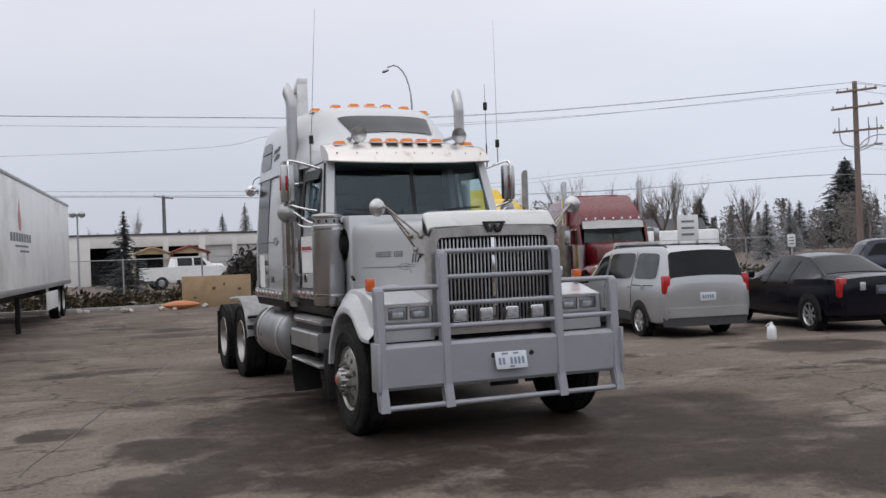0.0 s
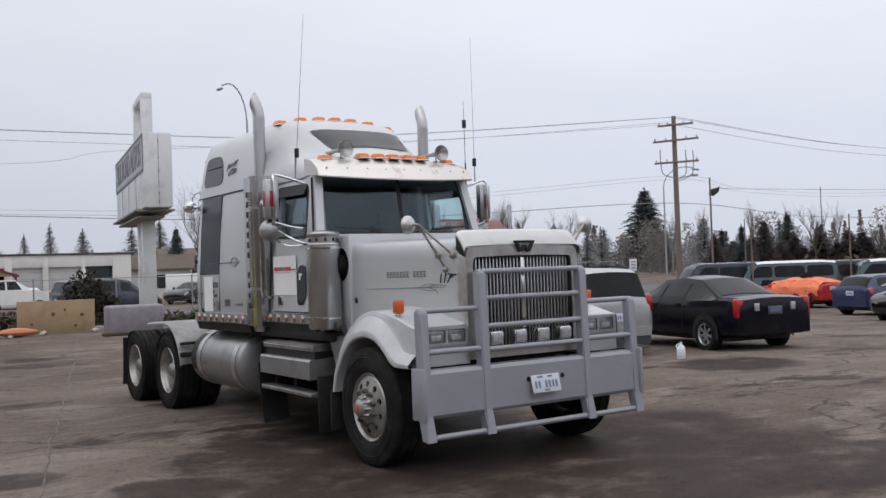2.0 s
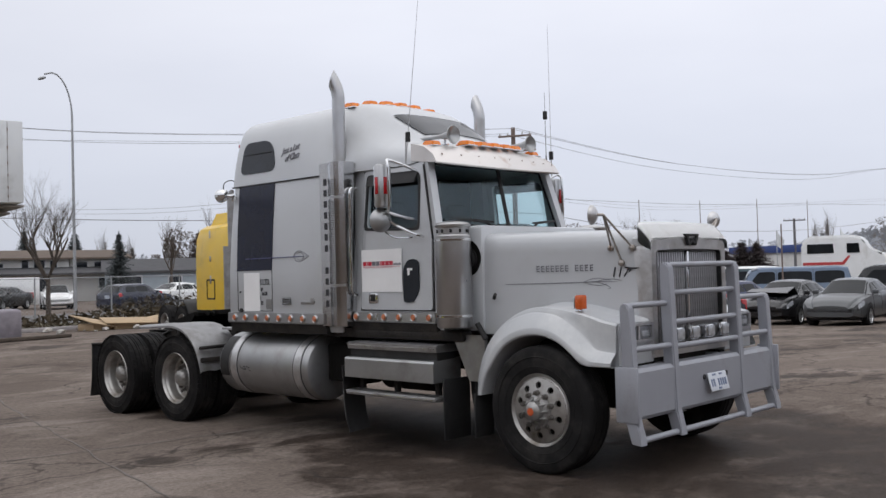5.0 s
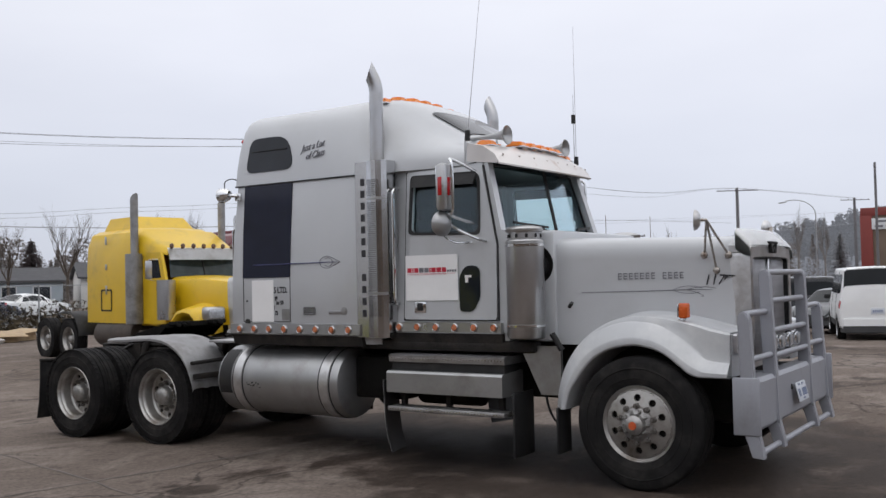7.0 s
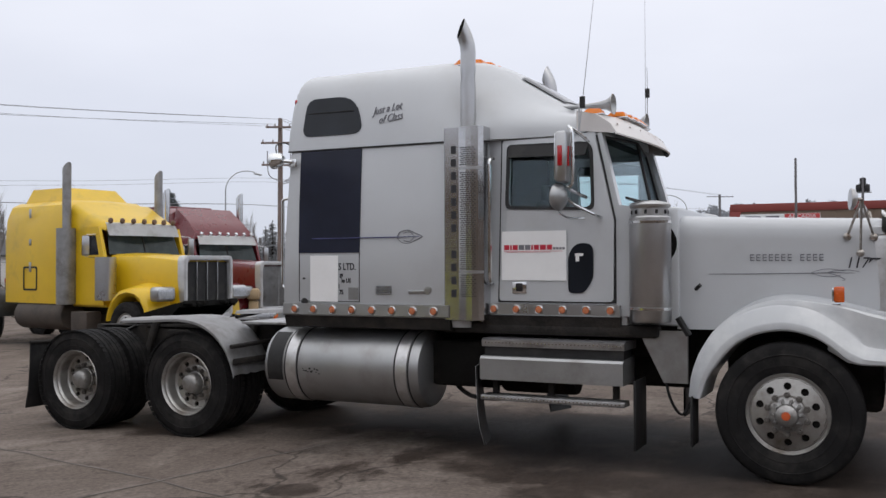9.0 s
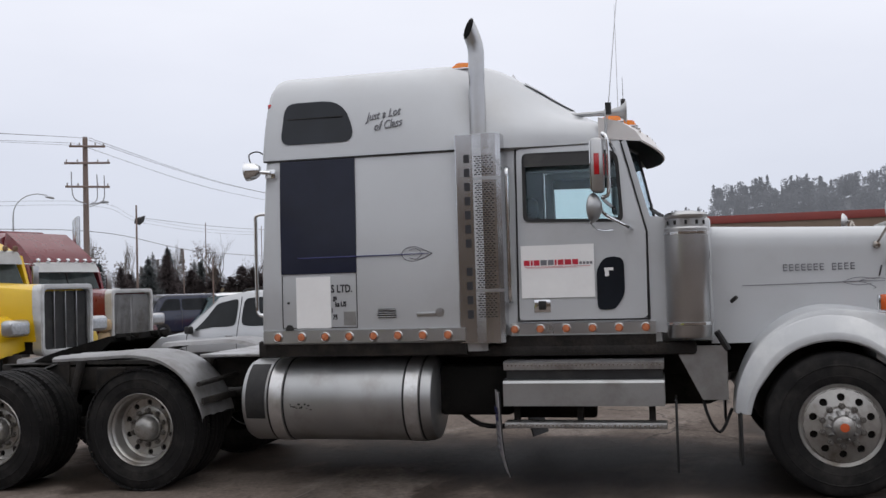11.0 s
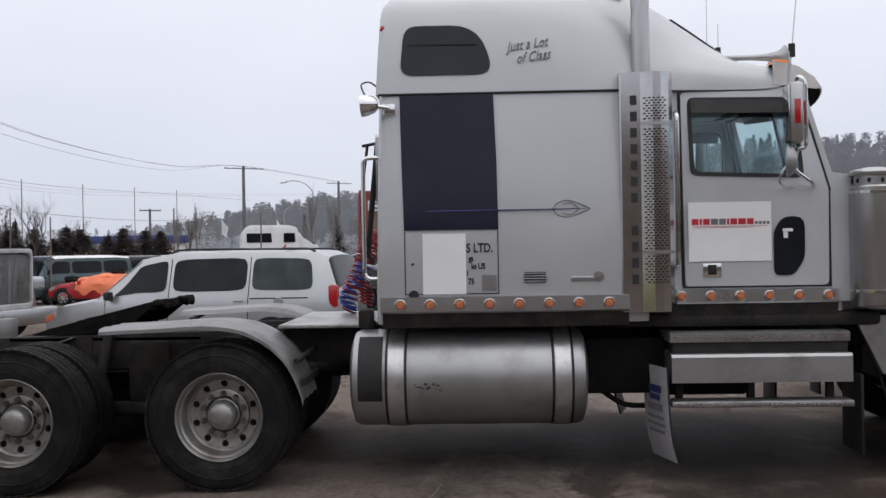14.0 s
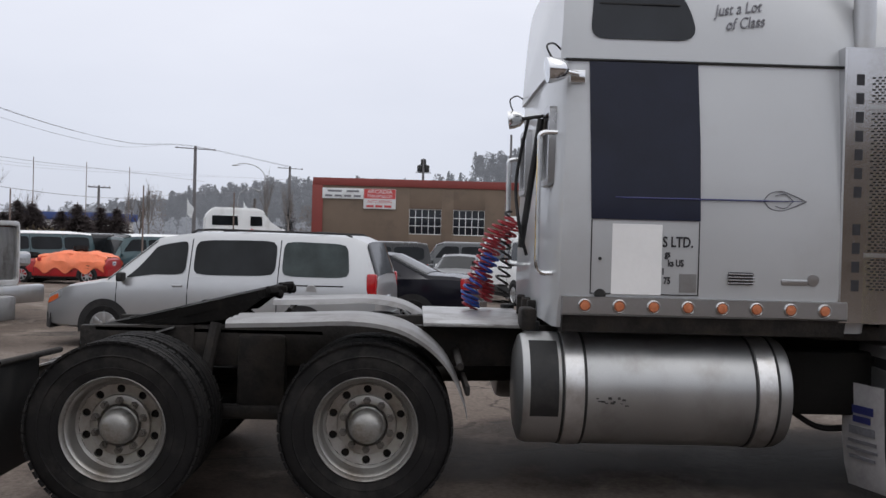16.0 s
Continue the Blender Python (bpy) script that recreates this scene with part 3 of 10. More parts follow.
tp("emblem", bm, BLACK, "dark metal emblem, plain zigzag shape", hood)
# faded name across the hood sides and the running number
for s in (-1, 1):
    bm = bmesh.new()
    for k in range(12):
        if k == 7:
            continue
        y = 8.765 - 0.0455 * k
        u = 0.62 + (y - 7.8) * 0.168
        for z, hh in ((1.694, 0.009), (1.672, 0.007), (1.650, 0.009)):
            box(bm, (s * (u + 0.004), y, z - 0.004), (0.003, 0.030, hh), 0, (0, 0, -s * 9.5))
        box(bm, (s * (u + 0.004), y + 0.012, 1.668), (0.0025, 0.006, 0.05), 0, (0, 0, -s * 9.5))
    tp("hood_lettering", bm, INKGREY, "faded grey lettering as plain bars", hood)
    def stripe(pts, r):
        tube(bm, [(s * (0.6225 + (y - 7.8) * 0.168), y, z) for y, z in pts], r, 5)
    bm = bmesh.new()
    stripe(((9.09, 1.540), (8.70, 1.542), (8.32, 1.547), (8.20, 1.551), (8.03, 1.546)), [0.0022, 0.0032, 0.0036, 0.004, 0.0015])
    tp("pinstripe", bm, INKGREY, "thin dark painted pinstripe", hood)
    for a, b, c, d in (((8.34, 1.549), (8.26, 1.575), (8.19, 1.578), (8.10, 1.562)), ((8.34, 1.546), (8.27, 1.525), (8.19, 1.520), (8.13, 1.530)), ((8.22, 1.552), (8.16, 1.566), (8.08, 1.570), (8.00, 1.558)), ((8.22, 1.546), (8.17, 1.533), (8.10, 1.500), (8.12, 1.49))):
        bm = bmesh.new()
        stripe([(v.x, v.y) for v in smooth_path([(*a, 0), (*b, 0), (*c, 0), (*d, 0)], 4)], 0.0022)
        tp("pinstripe", bm, INKGREY, "", hood)
m = side_pose(-0.6615, 8.018, 1.622, -1) @ Matrix.Rotation(radians(9.5), 4, "Y")
ob = letters("number", "117", 0.118, m, INK, hood, 0.25, 0.002, 0.9)
bm = bmesh.new()
prism(bm, [(7.925, 1.664), (7.84, 1.660), (7.862, 1.650), (7.905, 1.648), (7.935, 1.622)], "x", -0.652, -0.646)
tp("number_dash", bm, INK, "", hood)

# fenders with headlight pods
def fender(s):
    f = new("fender")
    f.parent = truck
    arch = [((9.087, 0.60), (9.195, 0.60), (9.195, 0.60)), ((9.045, 0.74), (9.175, 0.76), (9.172, 0.78)), ((8.973, 0.851), (9.12, 0.925), (9.11, 0.945)), ((8.89, 0.958), (9.03, 1.07), (9.02, 1.095)), ((8.787, 1.045), (8.915, 1.175), (8.905, 1.205)), ((8.65, 1.103), (8.75, 1.262), (8.745, 1.300)), ((8.50, 1.124), (8.576, 1.306), (8.58, 1.348)), ((8.37, 1.108), (8.42, 1.302), (8.43, 1.352)), ((8.248, 1.062), (8.30, 1.275), (8.29, 1.340)), ((8.14, 0.985), (8.19, 1.218), (8.16, 1.320)), ((8.065, 0.922), (8.09, 1.150), (8.05, 1.297)), ((8.00, 0.898), (8.005, 1.080), (7.97, 1.277)), ((7.93, 0.895), (7.93, 1.025), (7.90, 1.257)), ((7.762, 0.895), (7.762, 1.005), (7.762, 1.228))]
    rows = []
    for o, l, c in arch:
        O, L, C = (Vector((0, *p)) for p in (o, l, c))
        inn = 0.62 + max(0, C.y - 7.8) * 0.168
        rise = 0.012 * ease((C.y - 8.05) / 0.45) * ease((C.z - 1.0) / 0.3)
        P = O.lerp(L, 0.36)
        def put(u, p, dz=0.0):
            return (s * u, p.y, p.z + dz)
        rows.append([put(0.72, O), put(1.16, O), put(1.204, O.lerp(P, 0.06)), put(1.214, O.lerp(P, 0.25)), put(1.214, O.lerp(P, 0.9)), put(1.209, O.lerp(P, 1.08)), put(1.146, O.lerp(L, 0.94)), put(1.138, L), put(1.132, L.lerp(C, 0.10)), put(1.127, L.lerp(C, 0.5)), put(1.118, L.lerp(C, 0.92)), put(1.104, C), put(1.0, C, rise * 0.35), put(inn + 0.05, C, rise), put(inn - 0.01, C, rise + 0.02)])
    lanes = [smooth_path(col, 4) for col in zip(*rows)]
    bm = bmesh.new()
    loft(bm, [list(r) for r in zip(*lanes)], False, False)
    part("fender_skin", bm, FENDERP, f, "silver wheel-arch fender with worn top", TS, 28)
    bm = bmesh.new()
    loft(bm, [[(s * u, y, z) for y, z in ((7.757, 0.90), (7.757, 1.215), (7.772, 1.228), (7.86, 1.252), (8.20, 1.325), (8.20, 0.99), (8.06, 0.90))] for u in (0.60, 1.100)])
    part("headlight_pod", bm, SILVER, f, "", TS)
    bm = bmesh.new()
    frame_prism(bm, rounded(s * 0.85 - 0.215, 1.07, s * 0.85 + 0.215, 1.22, 0.02), rounded(s * 0.85 - 0.19, 1.09, s * 0.85 + 0.19, 1.20, 0.015), "y", 7.725, 7.755)
    box(bm, (s * 0.85, 7.742, 1.145), (0.02, 0.03, 0.11))
    part("headlight_bezel", bm, GRILLE, f, "", TS)
    for k in (-0.1, 0.1):
        bm = bmesh.new()
        box(bm, (s * 0.85 + k, 7.745, 1.145), (0.17, 0.02, 0.105), 0.012)
        part("headlight", bm, HEADLENS, f, "clear rectangular headlight lens", TS)
        bm = bmesh.new()
        box(bm, (s * 0.85 + k, 7.734, 1.135), (0.10, 0.006, 0.045), 0.003)
        part("bulb_reflector", bm, LENS, f, "", TS)
    bm = bmesh.new()
    box(bm, (s * 1.07, 8.12, 1.395), (0.075, 0.07, 0.115), 0.012)
    part("turn_signal", bm, SIGNAL, f, "orange turn signal standing on the fender", TS)
    bm = bmesh.new()
    box(bm, (s * 1.07, 8.14, 1.325), (0.05, 0.055, 0.02), 0.006)
    box(bm, (s * 1.07, 8.162, 1.395), (0.065, 0.014, 0.10), 0.004)
    part("signal_foot", bm, CHROME, f, "", TS)
    bm = bmesh.new()
    box(bm, (s * 1.10, 9.16, 0.42), (0.24, 0.02, 0.38), 0.006)
    part("fender_flap", bm, BLACK, f, "", TS)


fender(-1), fender(1)
bm = bmesh.new()
box(bm, (0, 8.1, 1.0), (1.1, 0.5, 0.25), 0.02)
box(bm, (0, 8.7, 1.1), (1.1, 1.1, 0.5), 0.03)
# dark filler box added to close the view between the front wheels
box(bm, (0, 8.42, 0.76), (1.2, 1.15, 0.56), 0.05)
tp("engine", bm, FRAME)

# hood mirrors on tripods
for s in (-1, 1):
    h = new("hood_mirror")
    h.parent = truck
    head = Vector((s * 1.0, 8.03, 2.09))
    bm = bmesh.new()
    lathe(bm, [(0.0, -0.035), (0.045, -0.030), (0.075, -0.008), (0.082, 0.012), (0.078, 0.016), (0.0, 0.018)], head, (0.25 * s, 1, 0.05), 20)
    part("mirror_head", bm, SHELL, h, "round dull chrome convex mirror", TS)
    bm = bmesh.new()
    joint = head + Vector((-s * 0.06, -0.06, 0.0))
    cyl(bm, head, joint, 0.012)
    for f in ((s * 0.672, 8.082, 1.825), (s * 0.640, 7.897, 1.82), (s * 0.658, 7.991, 1.70)):
        cyl(bm, joint, f, 0.0095, seg=8)
        lathe(bm, [(0.0, -0.012), (0.024, -0.008), (0.030, 0.006), (0.026, 0.022), (0.012, 0.032), (0.0, 0.034)], f, (s, 0, 0.1), 14)
    part("mirror_tripod", bm, TARNISH, h, "tarnished tripod rods", TS)

# bull bar
bull = new("bull_bar")
bull.parent = truck
for u in (-1.155, -0.56, 0.56, 1.155):
    inn = abs(u) < 1
    bm = bmesh.new()
    zt = 1.70 if inn else 1.395
    prof = [(7.555, 0.50), (7.665, 0.50), (7.685, zt - 0.055), (7.680, zt - 0.028), (7.664, zt - 0.008), (7.642, zt), (7.620, zt - 0.008), (7.604, zt - 0.028), (7.600, zt - 0.055)]
    prism(bm, prof, "x", u - 0.042, u + 0.042)
    prism(bm, [(7.555, 0.52), (7.665, 0.52), (7.62, 0.40), (7.60, 0.335), (7.52, 0.325), (7.525, 0.37)], "x", u - 0.042, u + 0.042)
    bmesh.ops.bevel(bm, geom=[e for e in bm.edges if e.calc_length() > 0.1 or max(v.co.z for v in e.verts) > zt - 0.06], offset=0.012, segments=2, affect="EDGES")
    part("post", bm, BULL, bull, "", TS)
def hbar(a, b, y, z, r, name="rail"):
    bm = bmesh.new()
    cyl(bm, (a, y, z), (b, y, z), r, seg=14)
    part(name, bm, BULL, bull, "", TS)
for z, y in ((1.675, 7.635), (1.45, 7.63), (1.215, 7.615), (1.02, 7.605)):
    hbar(-0.54, 0.54, y, z, 0.024)
for s in (-1, 1):
    for z, y in ((1.37, 7.64), (1.035, 7.61)):
        hbar(s * 0.58, s * 1.13, y, z, 0.024)
hbar(-1.18, 1.18, 7.565, 0.352, 0.024, "lower_bar")
bm = bmesh.new()
prism(bm, [(7.60, 0.50), (7.575, 0.53), (7.575, 0.86), (7.60, 0.89), (7.72, 0.89), (7.72, 0.87), (7.62, 0.86), (7.60, 0.84), (7.60, 0.55), (7.62, 0.52), (7.72, 0.52), (7.72, 0.50)], "x", -1.19, 1.19)
bumper = part("bumper", bm, BULL, bull, "grey painted steel channel bumper", TS)
for s in (-1, 1):
    bm = bmesh.new()
    box(bm, (s * 1.195, 7.63, 0.70), (0.03, 0.20, 0.42), 0.01)
    part("end_plate", bm, BULL, bull, "", TS)
    bm = bmesh.new()
    box(bm, (s * 0.43, 7.80, 0.80), (0.05, 0.35, 0.18), 0.01)
    part("bumper_bracket", bm, BULL, bull, "", TS)
# black buttons on the bumper face stand in for dark holes
for u in (-0.12, 0.26):
    bm = bmesh.new()
    lathe(bm, [(0.0, -0.003), (0.022, -0.003), (0.024, 0.002), (0.02, 0.01)], (u, 7.574, 0.735), (0, 1, 0), 14)
    part("bolt_hole", bm, BLACK, bull, "", TS)
for k in range(4):
    u = -0.40 + 0.255 * k
    l = new("driving_lamp")
    l.parent = bull
    bm = bmesh.new()
    box(bm, (u, 7.665, 1.105), (0.135, 0.09, 0.12), 0.02)
    part("lamp_housing", bm, CHROME, l, "", TS)
    bm = bmesh.new()
    box(bm, (u, 7.618, 1.108), (0.112, 0.012, 0.088), 0.01)
    part("lamp_lens", bm, LENS, l, "ribbed clear driving lamp lens", TS)
plate = new("number_plate")
plate.parent = bull
bm = bmesh.new()
vs = box(bm, (0, 0, 0), (0.31, 0.006, 0.155), 0.01)
bmesh.ops.rotate(bm, cent=(0, 0, 0), matrix=Euler((radians(-14), 0, 0)).to_matrix(), verts=bm.verts)
bmesh.ops.translate(bm, vec=(0.035, 7.53, 0.69), verts=bm.verts)
part("plate_sheet", bm, PLATE, plate, "white plate with blue characters as bars", TS)
bm = bmesh.new()
for k in range(7):
    if k != 2:
        vs = box(bm, (-0.115 + 0.038 * k, -0.005, -0.008), (0.022, 0.003, 0.062))
for a, b, w in ((-0.06, 0.058, 0.06), (0.05, 0.058, 0.05), (0.0, -0.058, 0.05)):
    box(bm, (a, -0.005, b), (w, 0.003, 0.016))
bmesh.ops.rotate(bm, cent=(0, 0, 0), matrix=Euler((radians(-14), 0, 0)).to_matrix(), verts=bm.verts)
bmesh.ops.translate(bm, vec=(0.035, 7.53, 0.69), verts=bm.verts)
part("plate_character", bm, INKPLATE, plate, "", TS)

# cab shell
cab = new("cab")
cab.parent = truck
bm = bmesh.new()
box(bm, (0, 9.56, 1.60), (1.80, 0.50, 0.96), 0.03)
tp("cowl", bm, SILVER, "", cab)
bm = bmesh.new()
box(bm, (0, 10.35, 1.20), (2.02, 1.30, 0.24), 0.02)
tp("cab_floor", bm, SILVER, "", cab)
for s in (-1, 1):
    bm = bmesh.new()
    # body side round the door
    prism(bm, [(9.60, 1.20), (9.785, 1.20), (9.785, 1.98), (9.965, 2.70), (9.93, 2.72), (9.765, 2.10), (9.60, 2.08)], "x", s * 0.94, s * 1.03)
    prism(bm, [(10.82, 1.20), (11.05, 1.20), (11.05, 2.74), (10.82, 2.74)], "x", s * 0.94, s * 1.03)
    prism(bm, [(9.98, 2.69), (11.05, 2.69), (11.05, 2.75), (9.98, 2.75)], "x", s * 0.94, s * 1.02)
    prism(bm, [(9.785, 1.20), (10.82, 1.20), (10.82, 1.303), (9.785, 1.303)], "x", s * 0.94, s * 1.026)
    tp("cab_side", lean(bm), SILVER, "", cab)
    # door
    door = new("door")
    door.parent = cab
    o = quad_round([(10.80, 1.315), (9.80, 1.315), (9.975, 2.688), (10.80, 2.688)], (0.03, 0.05, 0.05, 0.03))
    o[9] = (9.80, 1.98)
    i = quad_round([(10.728, 2.115), (9.985, 2.085), (10.018, 2.618), (10.735, 2.628)], (0.05, 0.06, 0.10, 0.05))
    bm = bmesh.new()
    frame_prism(bm, o, i, "x", s * 0.99, s * 1.045)
    part("door_panel", lean(bm), SILVER, door, "", TS)
    mid = Vector((10.37, 2.36))
    rim = [tuple(mid + (Vector(p) - mid) * 1.0 + Vector((0.022 if p[0] > 10.37 else -0.022, 0.022 if p[1] > 2.36 else -0.022))) for p in i]
    bm = bmesh.new()
    frame_prism(bm, rim, [tuple(mid + (Vector(p) - mid) * 0.985) for p in i], "x", s * 1.035, s * 1.051)
    part("window_seal", lean(bm), BLACK, door, "", TS)
    bm = bmesh.new()
    prism(bm, i, "x", s * 1.005, s * 1.012)
    g = part("window_pane", lean(bm), PANE, door, "", TS)
    g.visible_shadow = False
    bm = bmesh.new()
    loft(bm, [[(s * (1.052 + d), 10.735, 2.535), (s * (1.052 + d), 10.05, 2.525), (s * (1.045 + d * 0.3), 10.03, 2.62), (s * (1.045 + d * 0.3), 10.735, 2.635)] for d in (0.0, 0.028)])
    part("rain_visor", lean(bm), BLACK, door, "", TS)
    bm = bmesh.new()
    oval = quad_round([(10.185, 1.385), (10.05, 1.385), (9.972, 1.50), (9.972, 1.795), (10.12, 1.795), (10.185, 1.70)], (0.04, 0.04, 0.05, 0.07, 0.05, 0.05), 3)
    prism(bm, oval, "x", s * 1.04, s * 1.052)
    part("peep_window", bm, DARKGLASS, door, "dark peep window low in the door", TS)
    bm = bmesh.new()
    box(bm, (s * 1.046, 10.615, 1.425), (0.012, 0.13, 0.10), 0.012)
    part("handle_recess", bm, CHROME, door, "", TS)
    bm = bmesh.new()
    box(bm, (s * 1.056, 10.615, 1.43), (0.014, 0.06, 0.07), 0.008)
    part("door_handle", bm, BLACK, door, "", TS)
    bm = bmesh.new()
    for y0, y1, z0, z1 in ((10.803, 10.815, 1.31, 2.69), (9.785, 9.797, 1.31, 1.98), (9.785, 10.815, 1.303, 1.313)):
        box(bm, (s * 1.03, (y0 + y1) / 2, (z0 + z1) / 2), (0.012, y1 - y0, z1 - z0))
    prism(bm, [(9.783, 1.975), (9.796, 1.975), (9.974, 2.690), (9.960, 2.690)], "x", s * 1.020, s * 1.0475)
    part("door_gap_seal", lean(bm), BLACK, door, "", TS)
    # sill rail with round lamps
    bm = bmesh.new()
    loft(bm, [[(s * u, y, z) for u, z in ((1.03, 1.292), (1.078, 1.288), (1.081, 1.206), (1.070, 1.194), (1.03, 1.192))] for y in (9.75, 10.87)])
    rail = tp("sill_rail", bm, STAINLESS, "stainless rail with round amber lamps", cab)
    for k in range(6):
        bm = bmesh.new()
        lathe(bm, [(0.040, 0.004), (0.040, -0.008), (0.034, -0.013), (0.030, -0.010)], (s * 1.08, 10.838 - 0.203 * k, 1.245), (-s, 0, 0), 18)
        tp("lamp_bezel", bm, STAINLESS, "", rail)
        bm = bmesh.new()
        lathe(bm, [(0.031, -0.006), (0.024, -0.016), (0.0, -0.019)], (s * 1.08, 10.838 - 0.203 * k, 1.245), (-s, 0, 0), 16)
        tp("side_lamp", bm, LENSAMBER, "", rail)
    # the loft is a dark strip in place of shade under the sill
    bm = bmesh.new()
    box(bm, (s * 0.97, 10.4, 1.08), (0.16, 1.9, 0.10), 0.03)
    loft(bm, [[(s * u, y, z) for u, z in ((0.95, 1.20), (1.062, 1.198), (1.045, 1.10), (0.95, 1.09))] for y in (9.75, 10.95)])
    tp("sill_underside", bm, FRAME, "", cab)
    # grab handle
    bm = bmesh.new()
    tube(bm, smooth_path([(s * 1.03, 10.86, 2.53), (s * 1.10, 10.86, 2.51), (s * 1.11, 10.86, 2.40), (s * 1.11, 10.86, 1.7), (s * 1.10, 10.86, 1.49), (s * 1.03, 10.86, 1.46)], 4), 0.017, 10)
    tp("grab_handle", bm, CHROME, "", cab)
# paper sign on the near door
bm = bmesh.new()
box(bm, (-1.0475, 10.488, 1.695), (0.003, 0.575, 0.415))
sign = tp("door_sign", bm, PAPER, "white paper sign with red and black bars", cab)
bm, bm2 = bmesh.new(), bmesh.new()
y = 10.752
for k, w in enumerate((0.046, 0.016, 0.046, 0.050, 0.046, 0.016, 0.046, 0.052, 0.046)):
    box(bm2 if k in (3, 4) else bm, (-1.050, y - w / 2, 1.765), (0.002, w, 0.042))
    y -= w + 0.008
for k in range(4):
    box(bm2, (-1.050, 10.305 - 0.027 * k, 1.755), (0.002, 0.02, 0.020))
box(bm, (-1.050, 10.49, 1.732), (0.002, 0.52, 0.003))
box(bm, (-1.050, 10.53, 1.724), (0.002, 0.40, 0.002))
tp("sign_letter_bar", bm, INKRED, "", sign)
tp("sign_letter_bar", bm2, INKGREY, "", sign)
bm = bmesh.new()
box(bm, (-1.054, 10.09, 1.70), (0.002, 0.07, 0.022))
box(bm, (-1.054, 10.105, 1.67), (0.002, 0.03, 0.05))
tp("window_sticker", bm, PAPER, "small pale green sticker", cab)
# windscreen in two panes
for s in (-1, 1):
    c = [Vector(p) for p in ((s * 0.012, 9.735, 2.10), (s * 0.972, 9.868, 2.105), (s * 0.852, 10.0, 2.70), (s * 0.012, 9.87, 2.72))]
    bm = bmesh.new()
    loft(bm, [[p + Vector((0, d, 0)) for p in c] for d in (0, 0.006)])
    g = tp("windscreen_pane", bm, PANE, "", cab)
    g.visible_shadow = False
    bm = bmesh.new()
    for a, b in zip(c, c[1:] + c[:1]):
        cyl(bm, a, b, 0.012, seg=8)
    tp("windscreen_seal", bm, BLACK, "", cab)
    bm = bmesh.new()
    loft(bm, [[(s * 0.968, 9.878, z), (s * 1.022, 9.885, z), (s * 1.022, 9.825, z), (s * 0.984, 9.818, z)] for z in (2.04, 2.10)] + [[(s * 0.846, 10.04, 2.73), (s * 0.935, 10.05, 2.73), (s * 0.935, 9.985, 2.73), (s * 0.866, 9.975, 2.73)]])
    tp("pillar", bm, SILVER, "", cab)
    bm = bmesh.new()
    tube(bm, [(s * 0.30, 9.66, 2.09), (s * 0.42, 9.70, 2.14), (s * 0.78, 9.755, 2.17)], 0.012, 6)
    box(bm, (s * 0.55, 9.715, 2.155), (0.5, 0.014, 0.02), 0, (0, -4 * s, 11 * s))
    tp("wiper", bm, BLACK, "", cab)
bm = bmesh.new()
prism(bm, [(9.52, 2.02), (9.80, 2.04), (9.80, 2.10), (9.56, 2.085)], "x", -0.93, 0.93)
tp("windscreen_sill", bm, SILVER, "", cab)
bm = bmesh.new()
box(bm, (0, 9.95, 1.98), (1.8, 0.36, 0.22), 0.05)
box(bm, (0.45, 10.05, 2.07), (0.5, 0.25, 0.16), 0.06)
tp("dashboard", bm, BLACK, "", cab)
bm = bmesh.new()
lathe(bm, [(0.215, -0.012), (0.23, 0.0), (0.215, 0.012), (0.20, 0.0), (0.215, -0.012)], (0.45, 10.26, 2.02), (0, 0.6, 0.8), 28)
cyl(bm, (0.45, 10.26, 2.02), (0.45, 10.1, 1.85), 0.03)
box(bm, (0.45, 10.26, 2.02), (0.40, 0.03, 0.03))
tp("steering_wheel", bm, BLACK, "", cab)
for s in (-1, 1):
    seat = new("seat")
    seat.parent = cab
    bm = bmesh.new()
    box(bm, (s * 0.48, 10.62, 1.62), (0.5, 0.5, 0.16), 0.05)
    box(bm, (s * 0.48, 10.86, 1.95), (0.48, 0.14, 0.62), 0.06, (-8, 0, 0))
    box(bm, (s * 0.48, 10.89, 2.32), (0.28, 0.10, 0.18), 0.04)
    part("seat_cushion", bm, SEAT, seat, "", TS)
    bm = bmesh.new()
    box(bm, (s * 0.48, 10.62, 1.42), (0.3, 0.3, 0.3), 0.02)
    part("seat_base", bm, BLACK, seat, "", TS)
bm = bmesh.new()
box(bm, (0, 11.03, 2.0), (1.9, 0.03, 1.4))
tp("cab_back", bm, SEAT, "", cab)
# dark linings added to keep the cab dark behind the glass
bm = bmesh.new()
box(bm, (0, 10.52, 2.725), (1.86, 1.0, 0.02), 0.004)
tp("headliner", bm, SEAT, "", cab)
bm = bmesh.new()
box(bm, (0, 10.45, 1.335), (1.9, 1.15, 0.02), 0.004)
tp("floor_mat", bm, BLACK, "", cab)
for s in (-1, 1):
    bm = bmesh.new()
    prism(bm, [(10.79, 1.33), (9.83, 1.33), (9.83, 1.98), (9.90, 2.06), (10.79, 2.09)], "x", s * 0.955, s * 0.975)
    tp("door_lining", bm, SEAT, "", cab)

# sun visor over the windscreen
def visor_row(y0, bow, z0, hw, drop, sag=0.0):
    out = []
    for k in range(17):
        t = -1 + k / 8
        out.append((t * hw, y0 - bow * (1 - t * t), z0 - drop * abs(t) ** 4 - sag * (1 - t * t)))
    return out


